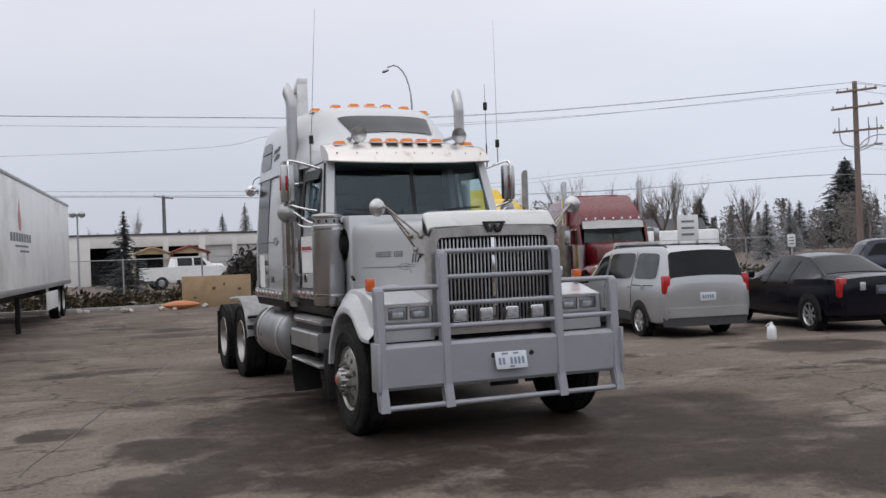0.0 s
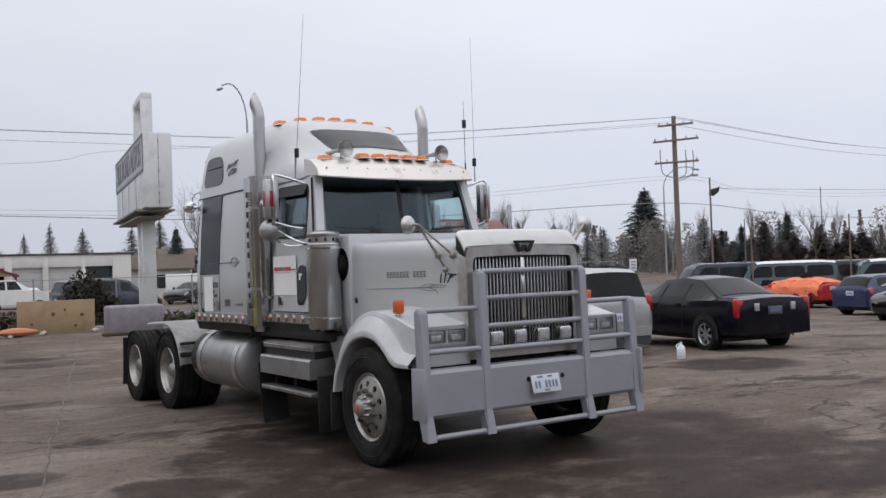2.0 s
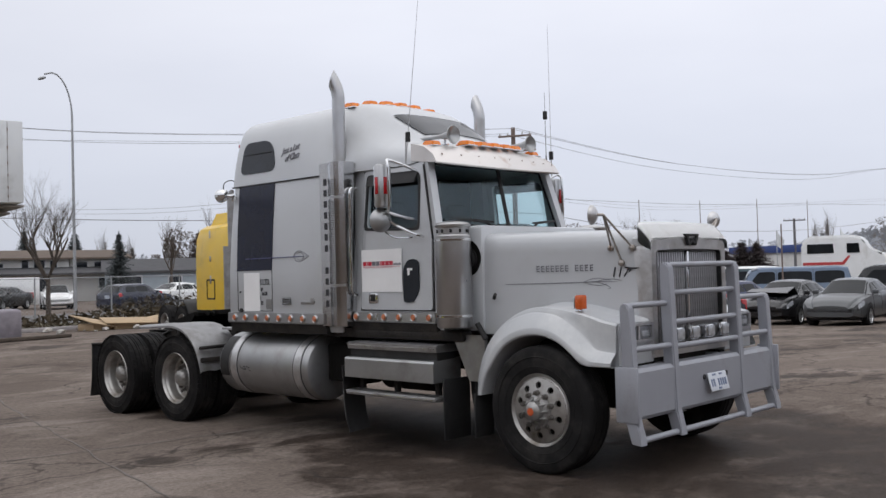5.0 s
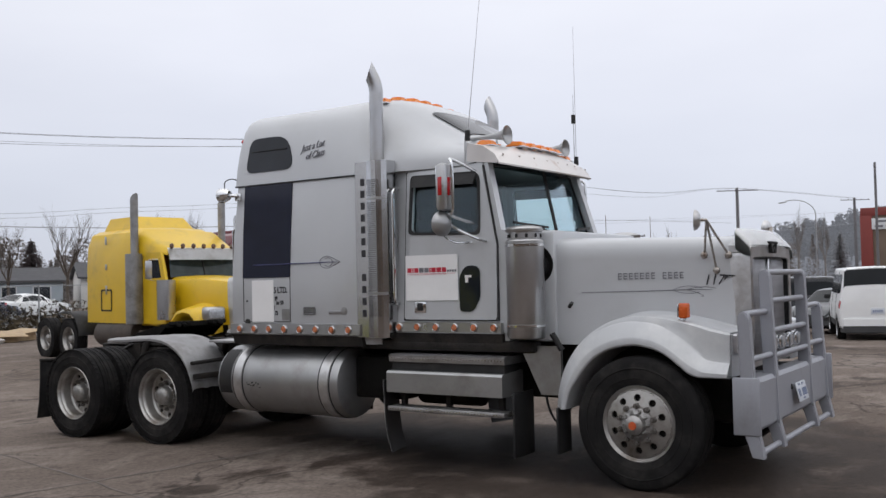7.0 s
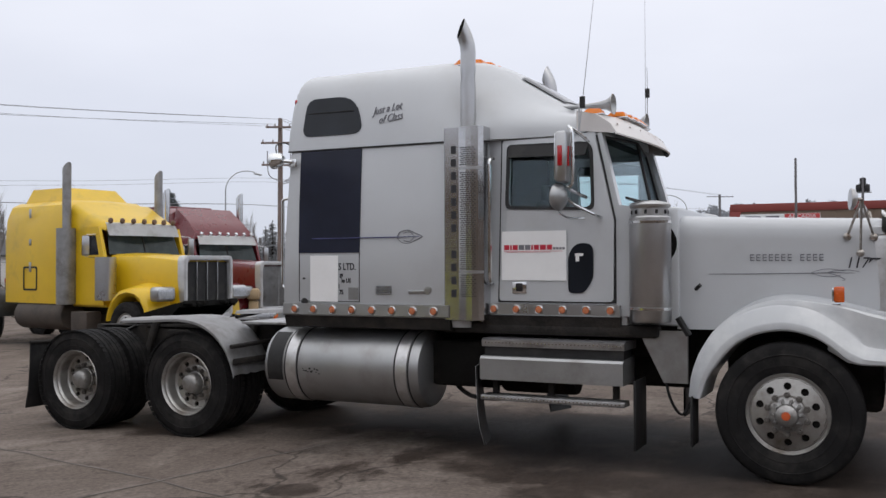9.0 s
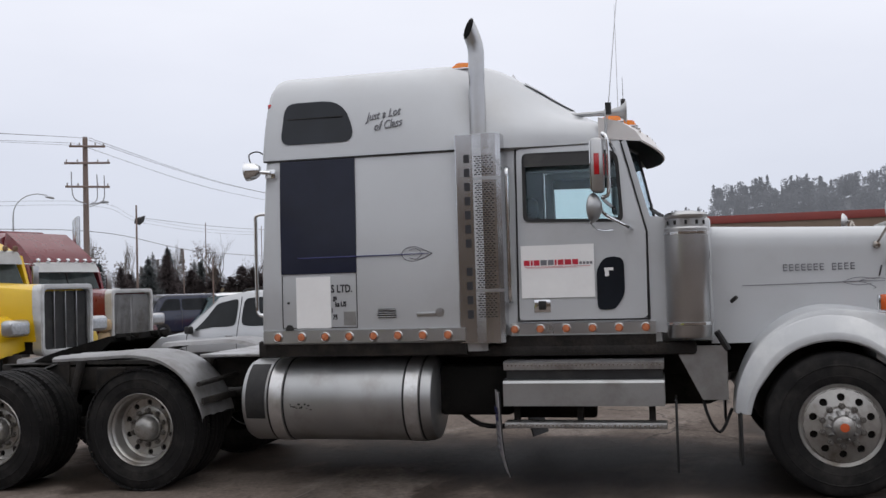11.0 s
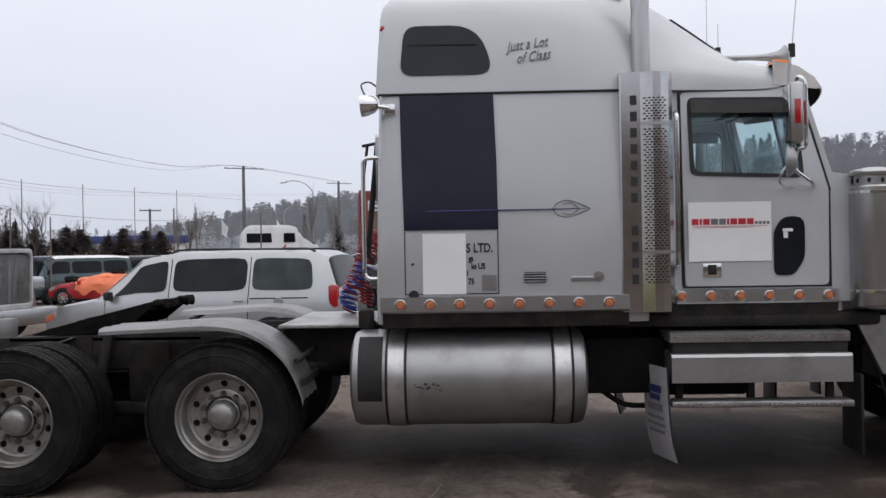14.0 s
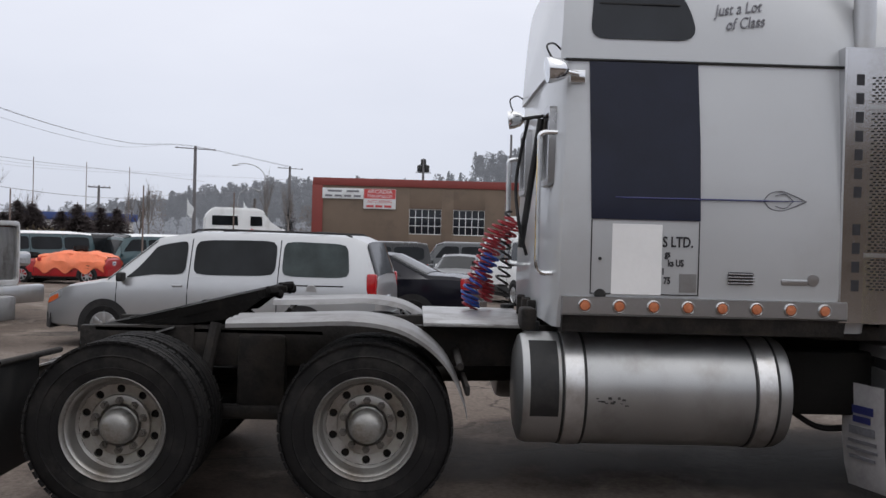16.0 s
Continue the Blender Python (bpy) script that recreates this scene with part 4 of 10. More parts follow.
bm = bmesh.new()
rows = [visor_row(10.13, 0.05, 2.925, 0.93, 0.03), visor_row(9.97, 0.10, 2.885, 0.94, 0.03), visor_row(9.85, 0.135, 2.80, 0.945, 0.02, 0.012), visor_row(9.80, 0.165, 2.70, 0.95, 0.0, 0.035)]
up = [ring(bm, r) for r in rows]
dn = [ring(bm, [(x, y + 0.008, z - 0.012) for x, y, z in r]) for r in rows]
for a, b in zip(up, up[1:]):
    bridge(bm, a, b, False)
for a, b in zip(dn, dn[1:]):
    bridge(bm, b, a, False)
bridge(bm, up[-1], dn[-1], False), bridge(bm, dn[0], up[0], False)
for k in (0, -1):
    for a in range(3):
        bm.faces.new((up[a][k], up[a + 1][k], dn[a + 1][k], dn[a][k]))
visor = tp("sun_visor", bm, VISOR, "scuffed stainless sun visor with rust spots", cab)
# separate black sheet below the visor makes its underside dark
bm = bmesh.new()
inside = [ring(bm, [(x * 0.995, y + 0.016, z - 0.016) for x, y, z in r]) for r in rows]
for a, b in zip(inside, inside[1:]):
    bridge(bm, a, b, False)
bmesh.ops.solidify(bm, geom=list(bm.faces), thickness=0.003)
tp("visor_underside", bm, BLACK, "black underside of the visor", visor)
for s in (-1, 1):
    bm = bmesh.new()
    prism(bm, [(10.14, 2.905), (9.97, 2.862), (9.858, 2.785), (9.815, 2.705), (9.83, 2.698), (10.14, 2.735)], "x", s * 0.932, s * 0.946)
    tp("visor_cheek", bm, VISOR, "", visor)
rv = bmesh.new()
lathe(rv, [(0.009, 0.003), (0.007, -0.003), (0.0, -0.004)], (0, 0, 0), (0, 1, 0), 8)
RIVET = link_mesh("rivet", rv, RUST)
for k in range(9):
    t = -0.9 + 0.225 * k
    again("rivet", RIVET, visor, pose(t * 0.945, 9.843 - 0.139 * (1 - t * t) - TY, 2.785 - 0.015 * (1 - t * t), -25, 0, 0))

# sleeper box
SL = [(1.10, 1.08), (1.165, 1.30), (1.165, 1.75), (1.135, 2.2), (1.085, 2.665), (1.08, 2.70)]
sleeper = new("sleeper")
sleeper.parent = truck
bm = bmesh.new()
def slr(y, k, dy=0.0):
    half = [(u - k, z) for u, z in SL]
    return [(-u, y - dy * (z - 1.05), z) for u, z in half] + [(u, y - dy * (z - 1.05), z) for u, z in reversed(half)]
loft(bm, [slr(11.06, 0.05), slr(11.10, 0.012), slr(11.14, 0.0), slr(12.90, 0.0, 0.02), slr(12.945, 0.015, 0.02), slr(12.965, 0.05, 0.02)])
tp("sleeper_shell", bm, SILVER, "", sleeper)

# the tall roof over cab and sleeper
ROOF = [
    (9.98, [(0.915, 2.74), (0.89, 2.79), (0.80, 2.85), (0.60, 2.885), (0.35, 2.905), (0.0, 2.915)]),
    (10.20, [(0.955, 2.705), (0.935, 2.80), (0.84, 2.885), (0.64, 2.925), (0.40, 2.965), (0.0, 2.985)]),
    (10.45, [(0.965, 2.70), (0.95, 2.82), (0.85, 2.925), (0.66, 3.00), (0.45, 3.10), (0.0, 3.13)]),
    (10.70, [(0.98, 2.70), (0.965, 2.84), (0.86, 2.98), (0.70, 3.12), (0.50, 3.26), (0.0, 3.285)]),
    (11.00, [(1.03, 2.70), (1.0, 2.88), (0.90, 3.10), (0.75, 3.30), (0.55, 3.43), (0.0, 3.455)]),
    (11.30, [(1.085, 2.70), (1.045, 2.94), (0.95, 3.22), (0.80, 3.40), (0.58, 3.485), (0.0, 3.51)]),
    (11.80, [(1.085, 2.70), (1.055, 2.98), (0.97, 3.28), (0.83, 3.42), (0.60, 3.48), (0.0, 3.50)]),
    (12.60, [(1.085, 2.70), (1.055, 2.98), (0.98, 3.285), (0.85, 3.42), (0.61, 3.468), (0.0, 3.482)]),
    (12.875, [(1.085, 2.70), (1.055, 2.98), (0.98, 3.29), (0.855, 3.42), (0.62, 3.462), (0.0, 3.475)]),
    (12.955, [(1.06, 2.70), (1.03, 2.97), (0.95, 3.255), (0.815, 3.37), (0.60, 3.405), (0.0, 3.415)]),
]


def lane(vals, t):
    i = min(int(t), len(vals) - 2)
    a, b, c, d = (Vector(vals[max(0, min(len(vals) - 1, i + k))]) for k in (-1, 0, 1, 2))
    s = t - i
    return 0.5 * (2 * b + (c - a) * s + (2 * a - 5 * b + 4 * c - d) * s * s + (3 * b - a - 3 * c + d) * s ** 3)


def roof_at(i, k):
    """The roof's surface at station i and lane k, as (half width, y, z)."""
    row = [lane(pts, k) for _, pts in ROOF]
    w = lane([tuple(p) for p in row], i)
    y = lane([(y, 0) for y, _ in ROOF], i)[0]
    return w[0], y - 0.055 * max(0, w[1] - 2.7) * (1 if i > 6 else max(0, i - 5)), w[1]


def cap_u(y, z):
    """Half width of the roof cap at a place on its side."""
    i = next(n for n in range(len(ROOF) - 1) if ROOF[n + 1][0] >= y)
    t = i + (y - ROOF[i][0]) / (ROOF[i + 1][0] - ROOF[i][0])
    best = min((roof_at(t, k / 40) for k in range(200)), key=lambda p: abs(p[2] - z))
    return best[0]


bm = bmesh.new()
rings = []
for n in range(4 * 9 + 1):
    half = [roof_at(n / 4, k / 3) for k in range(16)]
    rings.append([(-u, y, z) for u, y, z in half] + [(u, y, z) for u, y, z in reversed(half[:-1])])
loft(bm, rings)
roof = tp("roof_cap", bm, SILVER, "tall moulded silver-white roof", sleeper, 50)


def roof_patch(i0, i1, k0, k1, side, off=0.005, ni=6, nk=8, both=False):
    bm = bmesh.new()
    rows = []
    for a in range(ni + 1):
        row = []
        ii = i0 + (i1 - i0) * a / ni
        ks = [k0 + (k1 - k0) * b / nk for b in range(nk + 1)]
        for k in ks:
            u, y, z = roof_at(ii, k)
            row.append(Vector((side * (u + off * 0.6), y - off * 0.5, z + off)))
        if both:
            for k in reversed(ks[:-1]):
                u, y, z = roof_at(ii, k)
                row.append(Vector((-side * (u + off * 0.6), y - off * 0.5, z + off)))
        rows.append(row)
    top = [ring(bm, r) for r in rows]
    for a, b in zip(top, top[1:]):
        bridge(bm, a, b, False)
    return bm


tp("roof_window", roof_patch(1.75, 3.25, 3.85, 5.0, -1, 0.008, 8, 8, True), DARKGLASS, "dark curved window in the roof front", roof)
# ledge under the roof cap
for s in (-1, 1):
    bm = bmesh.new()
    box(bm, (s * 1.088, 12.02, 2.693), (0.022, 1.82, 0.014), 0.003)
    tp("roof_seam", bm, BLACK, "", sleeper)
    lean = 6.2
    bm = bmesh.new()
    loft(bm, [[(s * (1.169 + d), 12.762, 1.735), (s * (1.169 + d), 12.108, 1.735), (s * (1.139 + d), 12.113, 2.2), (s * (1.092 + d), 12.128, 2.683), (s * (1.092 + d), 12.785, 2.683), (s * (1.139 + d), 12.774, 2.2)] for d in (-0.01, 0.004)])
    tp("side_panel", bm, DARKPANEL, "large glossy black panel on the sleeper side", sleeper)
    bm = bmesh.new()
    for y in (12.112, 12.758):
        box(bm, (s * 1.166, y, 1.51), (0.005, 0.006, 0.44))
    box(bm, (s * 1.166, 12.435, 1.292), (0.005, 0.65, 0.006))
    tp("locker_seam", bm, BLACK, "", sleeper)
    bm = bmesh.new()
    tube(bm, [(s * 1.163, 12.62, 1.868), (s * 1.164, 12.55, 1.866), (s * 1.168, 11.75, 1.868), (s * 1.168, 11.50, 1.870)], [0.003, 0.006, 0.005, 0.002], 6)
    tp("stripe", bm, INKNAVY, "thin dark blue painted arrow stripe", sleeper)
    bm = bmesh.new()
    for k in range(2):
        zz = (1 - 2 * k)
        tube(bm, smooth_path([(s * 1.162, 11.73, 1.870), (s * 1.162, 11.69, 1.870 + zz * 0.045), (s * 1.160, 11.62, 1.870 + zz * 0.058), (s * 1.162, 11.55, 1.870 + zz * 0.035), (s * 1.162, 11.47, 1.870)], 4), 0.0035, 5)
        tube(bm, smooth_path([(s * 1.163, 11.66, 1.870 + zz * 0.03), (s * 1.163, 11.60, 1.870 + zz * 0.042), (s * 1.163, 11.55, 1.870)], 4), 0.003, 5)
    tp("crest", bm, INKGREY, "", sleeper)
    # louvre, badge
    bm = bmesh.new()
    box(bm, (s * 1.168, 11.858, 1.40), (0.012, 0.15, 0.075), 0.006)
    lv = tp("vent", bm, BLACK, "", sleeper)
    for k in range(4):
        bm = bmesh.new()
        box(bm, (s * 1.176, 11.858, 1.372 + 0.018 * k), (0.012, 0.17 - 0.01 * abs(k - 1.5), 0.008), 0.002)
        tp("slat", bm, STAINLESS, "", lv)
    bm = bmesh.new()
    box(bm, (s * 1.168, 11.53, 1.385), (0.010, 0.16, 0.034), 0.003)
    lathe(bm, [(0.036, 0.004), (0.036, -0.006), (0.0, -0.008)], (s * 1.167, 11.42, 1.40), (-s, 0, 0), 16)
    tp("badge", bm, STAINLESS, "", sleeper)
    # lower rail with lamps
    bm = bmesh.new()
    loft(bm, [[(s * u, y, z) for u, z in ((1.15, 1.274), (1.190, 1.270), (1.194, 1.172), (1.182, 1.160), (1.14, 1.158))] for y in (11.215, 12.925)])
    rail = tp("skirt_rail", bm, STAINLESS, "stainless skirt rail with round amber lamps", sleeper)
    # dark strip stands in for the shaded underside of the skirt rail
    bm = bmesh.new()
    loft(bm, [[(s * u, y, z) for u, z in ((1.0, 1.166), (1.172, 1.164), (1.145, 1.06), (1.0, 1.04))] for y in (11.215, 12.92)])
    tp("skirt_shade_strip", bm, FRAME, "", rail)
    for k in range(8):
        y = 12.793 - 0.2055 * k
        bm = bmesh.new()
        lathe(bm, [(0.042, 0.004), (0.042, -0.008), (0.036, -0.014), (0.031, -0.010)], (s * 1.192, y, 1.218), (-s, 0, 0), 18)
        tp("lamp_bezel", bm, STAINLESS, "", rail)
        bm = bmesh.new()
        lathe(bm, [(0.032, -0.006), (0.025, -0.017), (0.0, -0.020)], (s * 1.192, y, 1.218), (-s, 0, 0), 16)
        tp("side_lamp", bm, LENSAMBER, "", rail)
    # upper side window on the roof cap
    bm = bmesh.new()
    win = quad_round([(12.782, 2.825), (12.115, 2.825), (12.225, 3.188), (12.752, 3.188)], (0.09, 0.13, 0.20, 0.10), 5)
    loft(bm, [[(s * (cap_u(y, z) + d), y, z) for y, z in win] for d in (-0.03, 0.007)])
    w = tp("upper_window", bm, DARKGLASS, "dark rounded sleeper window with a dividing bar", roof)
    bm = bmesh.new()
    for y in (12.33, 12.48, 12.63):
        box(bm, (s * (cap_u(y, 3.045) + 0.008), y, 3.045), (0.008, 0.19, 0.009))
    tp("window_bar", bm, BLACK, "", w)

# white sheet pasted over the locker lettering
bm = bmesh.new()
box(bm, (-1.1685, 12.485, 1.50), (0.003, 0.30, 0.42))
tp("pasted_sheet", bm, PAPER, "plain white sheet taped over lettering", sleeper)
for body, y, z, sz in (("S LTD.", 12.24, 1.605, 0.088), ("gs", 12.30, 1.535, 0.056), ("ks US", 12.25, 1.480, 0.056), ("I", 12.325, 1.43, 0.05), ("75", 12.30, 1.375, 0.056)):
    letters("locker_lettering", body, sz, side_pose(-1.168, y, z), INK, sleeper, 0, 0.001, 0.75, 0.0022)
bm = bmesh.new()
box(bm, (-1.168, 12.175, 1.365), (0.004, 0.10, 0.11))
tp("locker_label", bm, ALU, "", sleeper)
bm = bmesh.new()
lathe(bm, [(0.035, 0.003), (0.035, -0.006), (0.0, -0.008)], (-1.166, 12.70, 1.285), (1, 0, 0), 14)
lathe(bm, [(0.010, 0.003), (0.010, -0.008), (0.0, -0.009)], (-1.166, 12.705, 1.50), (1, 0, 0), 10)
tp("locker_latch", bm, BLACK, "", sleeper)
for body, y, z in (("Just a Lot", 11.885, 3.035), ("of Class", 11.845, 2.945)):
    m = side_pose(-cap_u(y, z) - 0.006, y, z, -1, 14) @ Matrix.Rotation(radians(8), 4, "Z")
    letters("slogan", body, 0.105, m, INKGREY, sleeper, 0.45, 0.003, 0.72)

# rear of the sleeper: lamps, rails, hoses
bm = bmesh.new()
frame_prism(bm, rounded(-0.85, 1.95, -0.45, 2.45, 0.04), rounded(-0.81, 1.99, -0.49, 2.41, 0.03), "y", 12.935, 12.985)
frame_prism(bm, rounded(0.45, 1.95, 0.85, 2.45, 0.04), rounded(0.49, 1.99, 0.81, 2.41, 0.03), "y", 12.935, 12.985)
tp("rear_window_frame", bm, STAINLESS, "", sleeper)
bm = bmesh.new()
for s in (-1, 1):
    prism(bm, rounded(s * 0.65 - 0.17, 1.98, s * 0.65 + 0.17, 2.42, 0.03), "y", 12.93, 12.965)
tp("rear_window", bm, DARKGLASS, "", sleeper)
for s in (-1, 1):
    bm = bmesh.new()
    tube(bm, smooth_path([(s * 1.0, 12.95, 2.26), (s * 1.0, 13.05, 2.25), (s * 1.0, 13.06, 2.15), (s * 1.0, 13.06, 1.6), (s * 1.0, 13.05, 1.42), (s * 1.0, 12.96, 1.40)], 4), 0.016, 8)
    tp("rear_grab_rail", bm, CHROME, "", sleeper)
    lamp = new("work_lamp")
    lamp.parent = sleeper
    bm = bmesh.new()
    lathe(bm, [(0.0, -0.085), (0.035, -0.08), (0.060, -0.055), (0.074, -0.005), (0.078, 0.035), (0.074, 0.046), (0.0, 0.05)], (s * 1.18, 13.01, 2.61), (s * 0.1, 1, -0.12), 24)
    part("lamp_shell", bm, CHROME, lamp, "", TS)
    bm = bmesh.new()
    box(bm, (s * 1.122, 12.86, 2.585), (0.014, 0.09, 0.075), 0.004)
    cyl(bm, (s * 1.13, 12.86, 2.595), (s * 1.18, 12.97, 2.605), 0.017)
    part("lamp_bracket", bm, CHROME, lamp, "", TS)
    bm = bmesh.new()
    tube(bm, smooth_path([(s * 1.16, 13.02, 2.68), (s * 1.12, 13.05, 2.76), (s * 1.06, 13.0, 2.79), (s * 1.03, 12.95, 2.76)], 5), 0.006, 6)
    part("lamp_cable", bm, BLACK, lamp, "", TS)
for z in (3.06, 3.18):
    bm = bmesh.new()
    lathe(bm, [(0.025, 0.01), (0.025, -0.02), (0.0, -0.03)], (-0.98, 12.90, z), (0, -1, 0), 12)
    tp("rear_marker", bm, REDLENS, "", sleeper)
for n, (m, a, b, turns, r, bow) in enumerate(((REDHOSE, (0.42, 13.06, 1.76), (0.50, 13.36, 1.09), 17, 0.066, 0.09), (BLUEHOSE, (0.40, 13.20, 1.46), (0.44, 13.38, 1.10), 9, 0.062, 0.05), (REDHOSE, (0.60, 13.05, 1.70), (0.66, 13.24, 1.10), 15, 0.062, 0.10), (BLACK, (0.70, 13.05, 1.82), (0.76, 13.08, 1.12), 8, 0.050, 0.04))):
    pts, a, b = [], Vector(a), Vector(b)
    for k in range(turns * 10 + 1):
        t = k / (turns * 10)
        c = a.lerp(b, t) + Vector((0.02 * math.sin(7 * t + n), bow * math.sin(math.pi * t) + 0.02 * math.sin(9 * t + 2 * n), 0.03 * math.sin(5 * t + n)))
        w = t * 2 * math.pi * turns
        pts.append(c + Vector((math.cos(w), math.sin(w) * 0.94, math.sin(w) * 0.30)) * r * (1 + 0.10 * math.sin(11 * t)))
    bm = bmesh.new()
    tube(bm, pts, 0.0095, 6)
    tp("coiled_hose", bm, m, ("red", "blue", "red", "black")[n] + " coiled air line")
bm = bmesh.new()
cyl(bm, (-0.55, 13.0, 2.40), (-0.45, 13.10, 1.55), 0.022, seg=8)
cyl(bm, (-0.55, 12.97, 2.42), (-0.50, 13.12, 2.40), 0.012, seg=8)
tube(bm, smooth_path([(-0.52, 13.08, 2.40), (-0.42, 13.14, 2.0), (-0.50, 13.12, 1.7), (-0.44, 13.06, 1.5)], 5), 0.012, 6)
tp("hose_holder", bm, BLACK, "dark hose tender with spring")

# stacks and their perforated shields
for s in (-1, 1):
    st = new("exhaust_stack")
    st.parent = truck
    bm = bmesh.new()
    su = -1.035 if s < 0 else 1.14
    path = smooth_path([(su, 11.09, 1.2), (su, 11.09, 2.4), (su, 11.09, 3.30), (su, 11.09, 3.50), (su, 11.125, 3.62), (su, 11.20, 3.76), (su, 11.27, 3.88)], 6)
    for r, nm, mt in ((0.066, "pipe", STAINLESS), (0.061, "pipe_bore", BLACK)):
        bm = bmesh.new()
        tube(bm, path if r > 0.063 else path[-16:], r, 18, False)
        bmesh.ops.bisect_plane(bm, geom=list(bm.verts) + list(bm.edges) + list(bm.faces), plane_co=(su, 11.145, 3.70), plane_no=(0, 0.95, 0.30), clear_outer=True)
        if s < 0:
            bmesh.ops.rotate(bm, cent=(su, 11.09, 0), matrix=Matrix.Rotation(radians(42), 3, "Z"), verts=[v for v in bm.verts if v.co.z > 3.2])
        part(nm, bm, mt, st, "curved chrome exhaust pipe, slash-cut sooty tip" if r > 0.063 else "", TS)
    # shield: flat rear web and a half-round front
    prof = [(1.02, 11.262), (1.165, 11.262), (1.172, 11.252), (1.172, 11.12), (1.185, 11.09), (1.205, 11.04), (1.208, 10.985), (1.190, 10.93), (1.15, 10.897), (1.02, 10.89)]
    bm = bmesh.new()
    loft(bm, [[(s * u, y, z) for u, y in prof] for z in (1.15, 2.80)])
    sh = part("stack_shield", bm, SHIELD, st, "stainless heat shield with slots", TS, 15)
    # solid black tabs take the place of the dark, open slots
    bm = bmesh.new()
    for r in range(72):
        z = 1.355 + 0.0178 * r
        if 2.42 < z < 2.47 or 1.54 < z < 1.585:
            continue
        for c in range(5):
            y = 11.078 - 0.030 * c + (0.015 if r % 2 else 0)
            u = 1.1785 + 0.024 * (1 - ((y - 11.01) / 0.085) ** 2) + 0.0065
            box(bm, (s * u, y, z), (0.004, 0.019, 0.008))
    part("slot", bm, BLACK, sh, "", TS)
    bm = bmesh.new()
    for k in range(12):
        if k == 7:
            continue
        z = 2.607 - 0.112 * k
        box(bm, (s * 1.1735, 11.168, z), (0.003, 0.046, 0.066))
    part("shield_letter", bm, INK, sh, "black vertical lettering as plain bars", TS)
    for z in (1.56, 2.445):
        bm = bmesh.new()
        loft(bm, [[(s * (u + 0.003 if u > 1.1 else u), y, zz) for u, y in prof[3:9]] for zz in (z - 0.012, z + 0.012)], False, False)
        part("shield_band", bm, STAINLESS, sh, "", TS)
    for z in (1.30, 2.55):
        bm = bmesh.new()
        box(bm, (s * 1.05, 11.06, z), (0.22, 0.22, 0.03), 0.005)
        part("stack_clamp", bm, STAINLESS, st, "", TS)

# air cleaners
for s in (-1, 1):
    ac = new("air_cleaner")
    ac.parent = truck
    o = (s * 1.075, 9.50, 0)
    bm = bmesh.new()
    lathe(bm, [(0.10, 1.16), (0.155, 1.165), (0.163, 1.18), (0.163, 1.985), (0.155, 1.995), (0.137, 2.0), (0.137, 2.062), (0.158, 2.064), (0.162, 2.072), (0.162, 2.088), (0.145, 2.105), (0.06, 2.122), (0.0, 2.126)], o, (0, 0, 1), 32)
    part("canister", bm, STAINLESS, ac, "polished stainless canister", TS)
    for z in (1.27, 1.95):
        bm = bmesh.new()
        lathe(bm, [(0.163, z - 0.012), (0.168, z - 0.010), (0.168, z + 0.010), (0.163, z + 0.012)], o, (0, 0, 1), 32)
        part("canister_band", bm, CHROME, ac, "", TS)
    # black blocks on the neck, for the darkness inside the slots
    bm = bmesh.new()
    for k in range(10):
        a = 2 * math.pi * k / 10
        box(bm, (o[0] + 0.137 * math.cos(a), o[1] + 0.137 * math.sin(a), 2.030), (0.02, 0.02, 0.032), 0.004)
    part("intake_slot", bm, BLACK, ac, "", TS)
    # proud black plate in place of the shaded cutout behind the canister
    bm = bmesh.new()
    prism(bm, [(9.475 + 0.15 * math.cos(a), 1.785 + 0.165 * math.sin(a)) for a in (2 * math.pi * k / 24 for k in range(24))], "x", s * 0.86, s * 0.906)
    part("intake_shade_plate", bm, GREASE_SHADE, ac, "black plate standing in for the shaded intake recess", TS)
    bm = bmesh.new()
    for r, u in ((0.105, 0.915), (0.098, 0.94), (0.105, 0.965)):
        lathe(bm, [(r - 0.02, -0.012), (r, -0.009), (r, 0.009), (r - 0.02, 0.012)], (s * u, 9.465, 1.775), (s, 0, 0), 20)
    cyl(bm, (s * 0.90, 9.465, 1.775), (s * 1.0, 9.475, 1.775), 0.088, seg=20)
    part("intake_elbow", bm, RUBBER, ac, "ribbed black rubber intake elbow", TS)
    bm = bmesh.new()
    tube(bm, [(s * 0.90, 9.18, 1.42), (s * 0.93, 9.14, 1.455)], 0.016, 8)
    tube(bm, [(s * 0.98, 9.22, 1.06), (s * 1.0, 9.30, 1.20)], 0.026, 8)
    part("hood_latch", bm, BLACK, ac, "", TS)
    bm = bmesh.new()
    prism(bm, [(9.23, 0.68), (9.42, 0.68), (9.62, 1.09), (9.23, 1.09)], "x", s * 0.95, s * 0.99)
    part("cowl_skirt", bm, ALU, ac, "", TS)

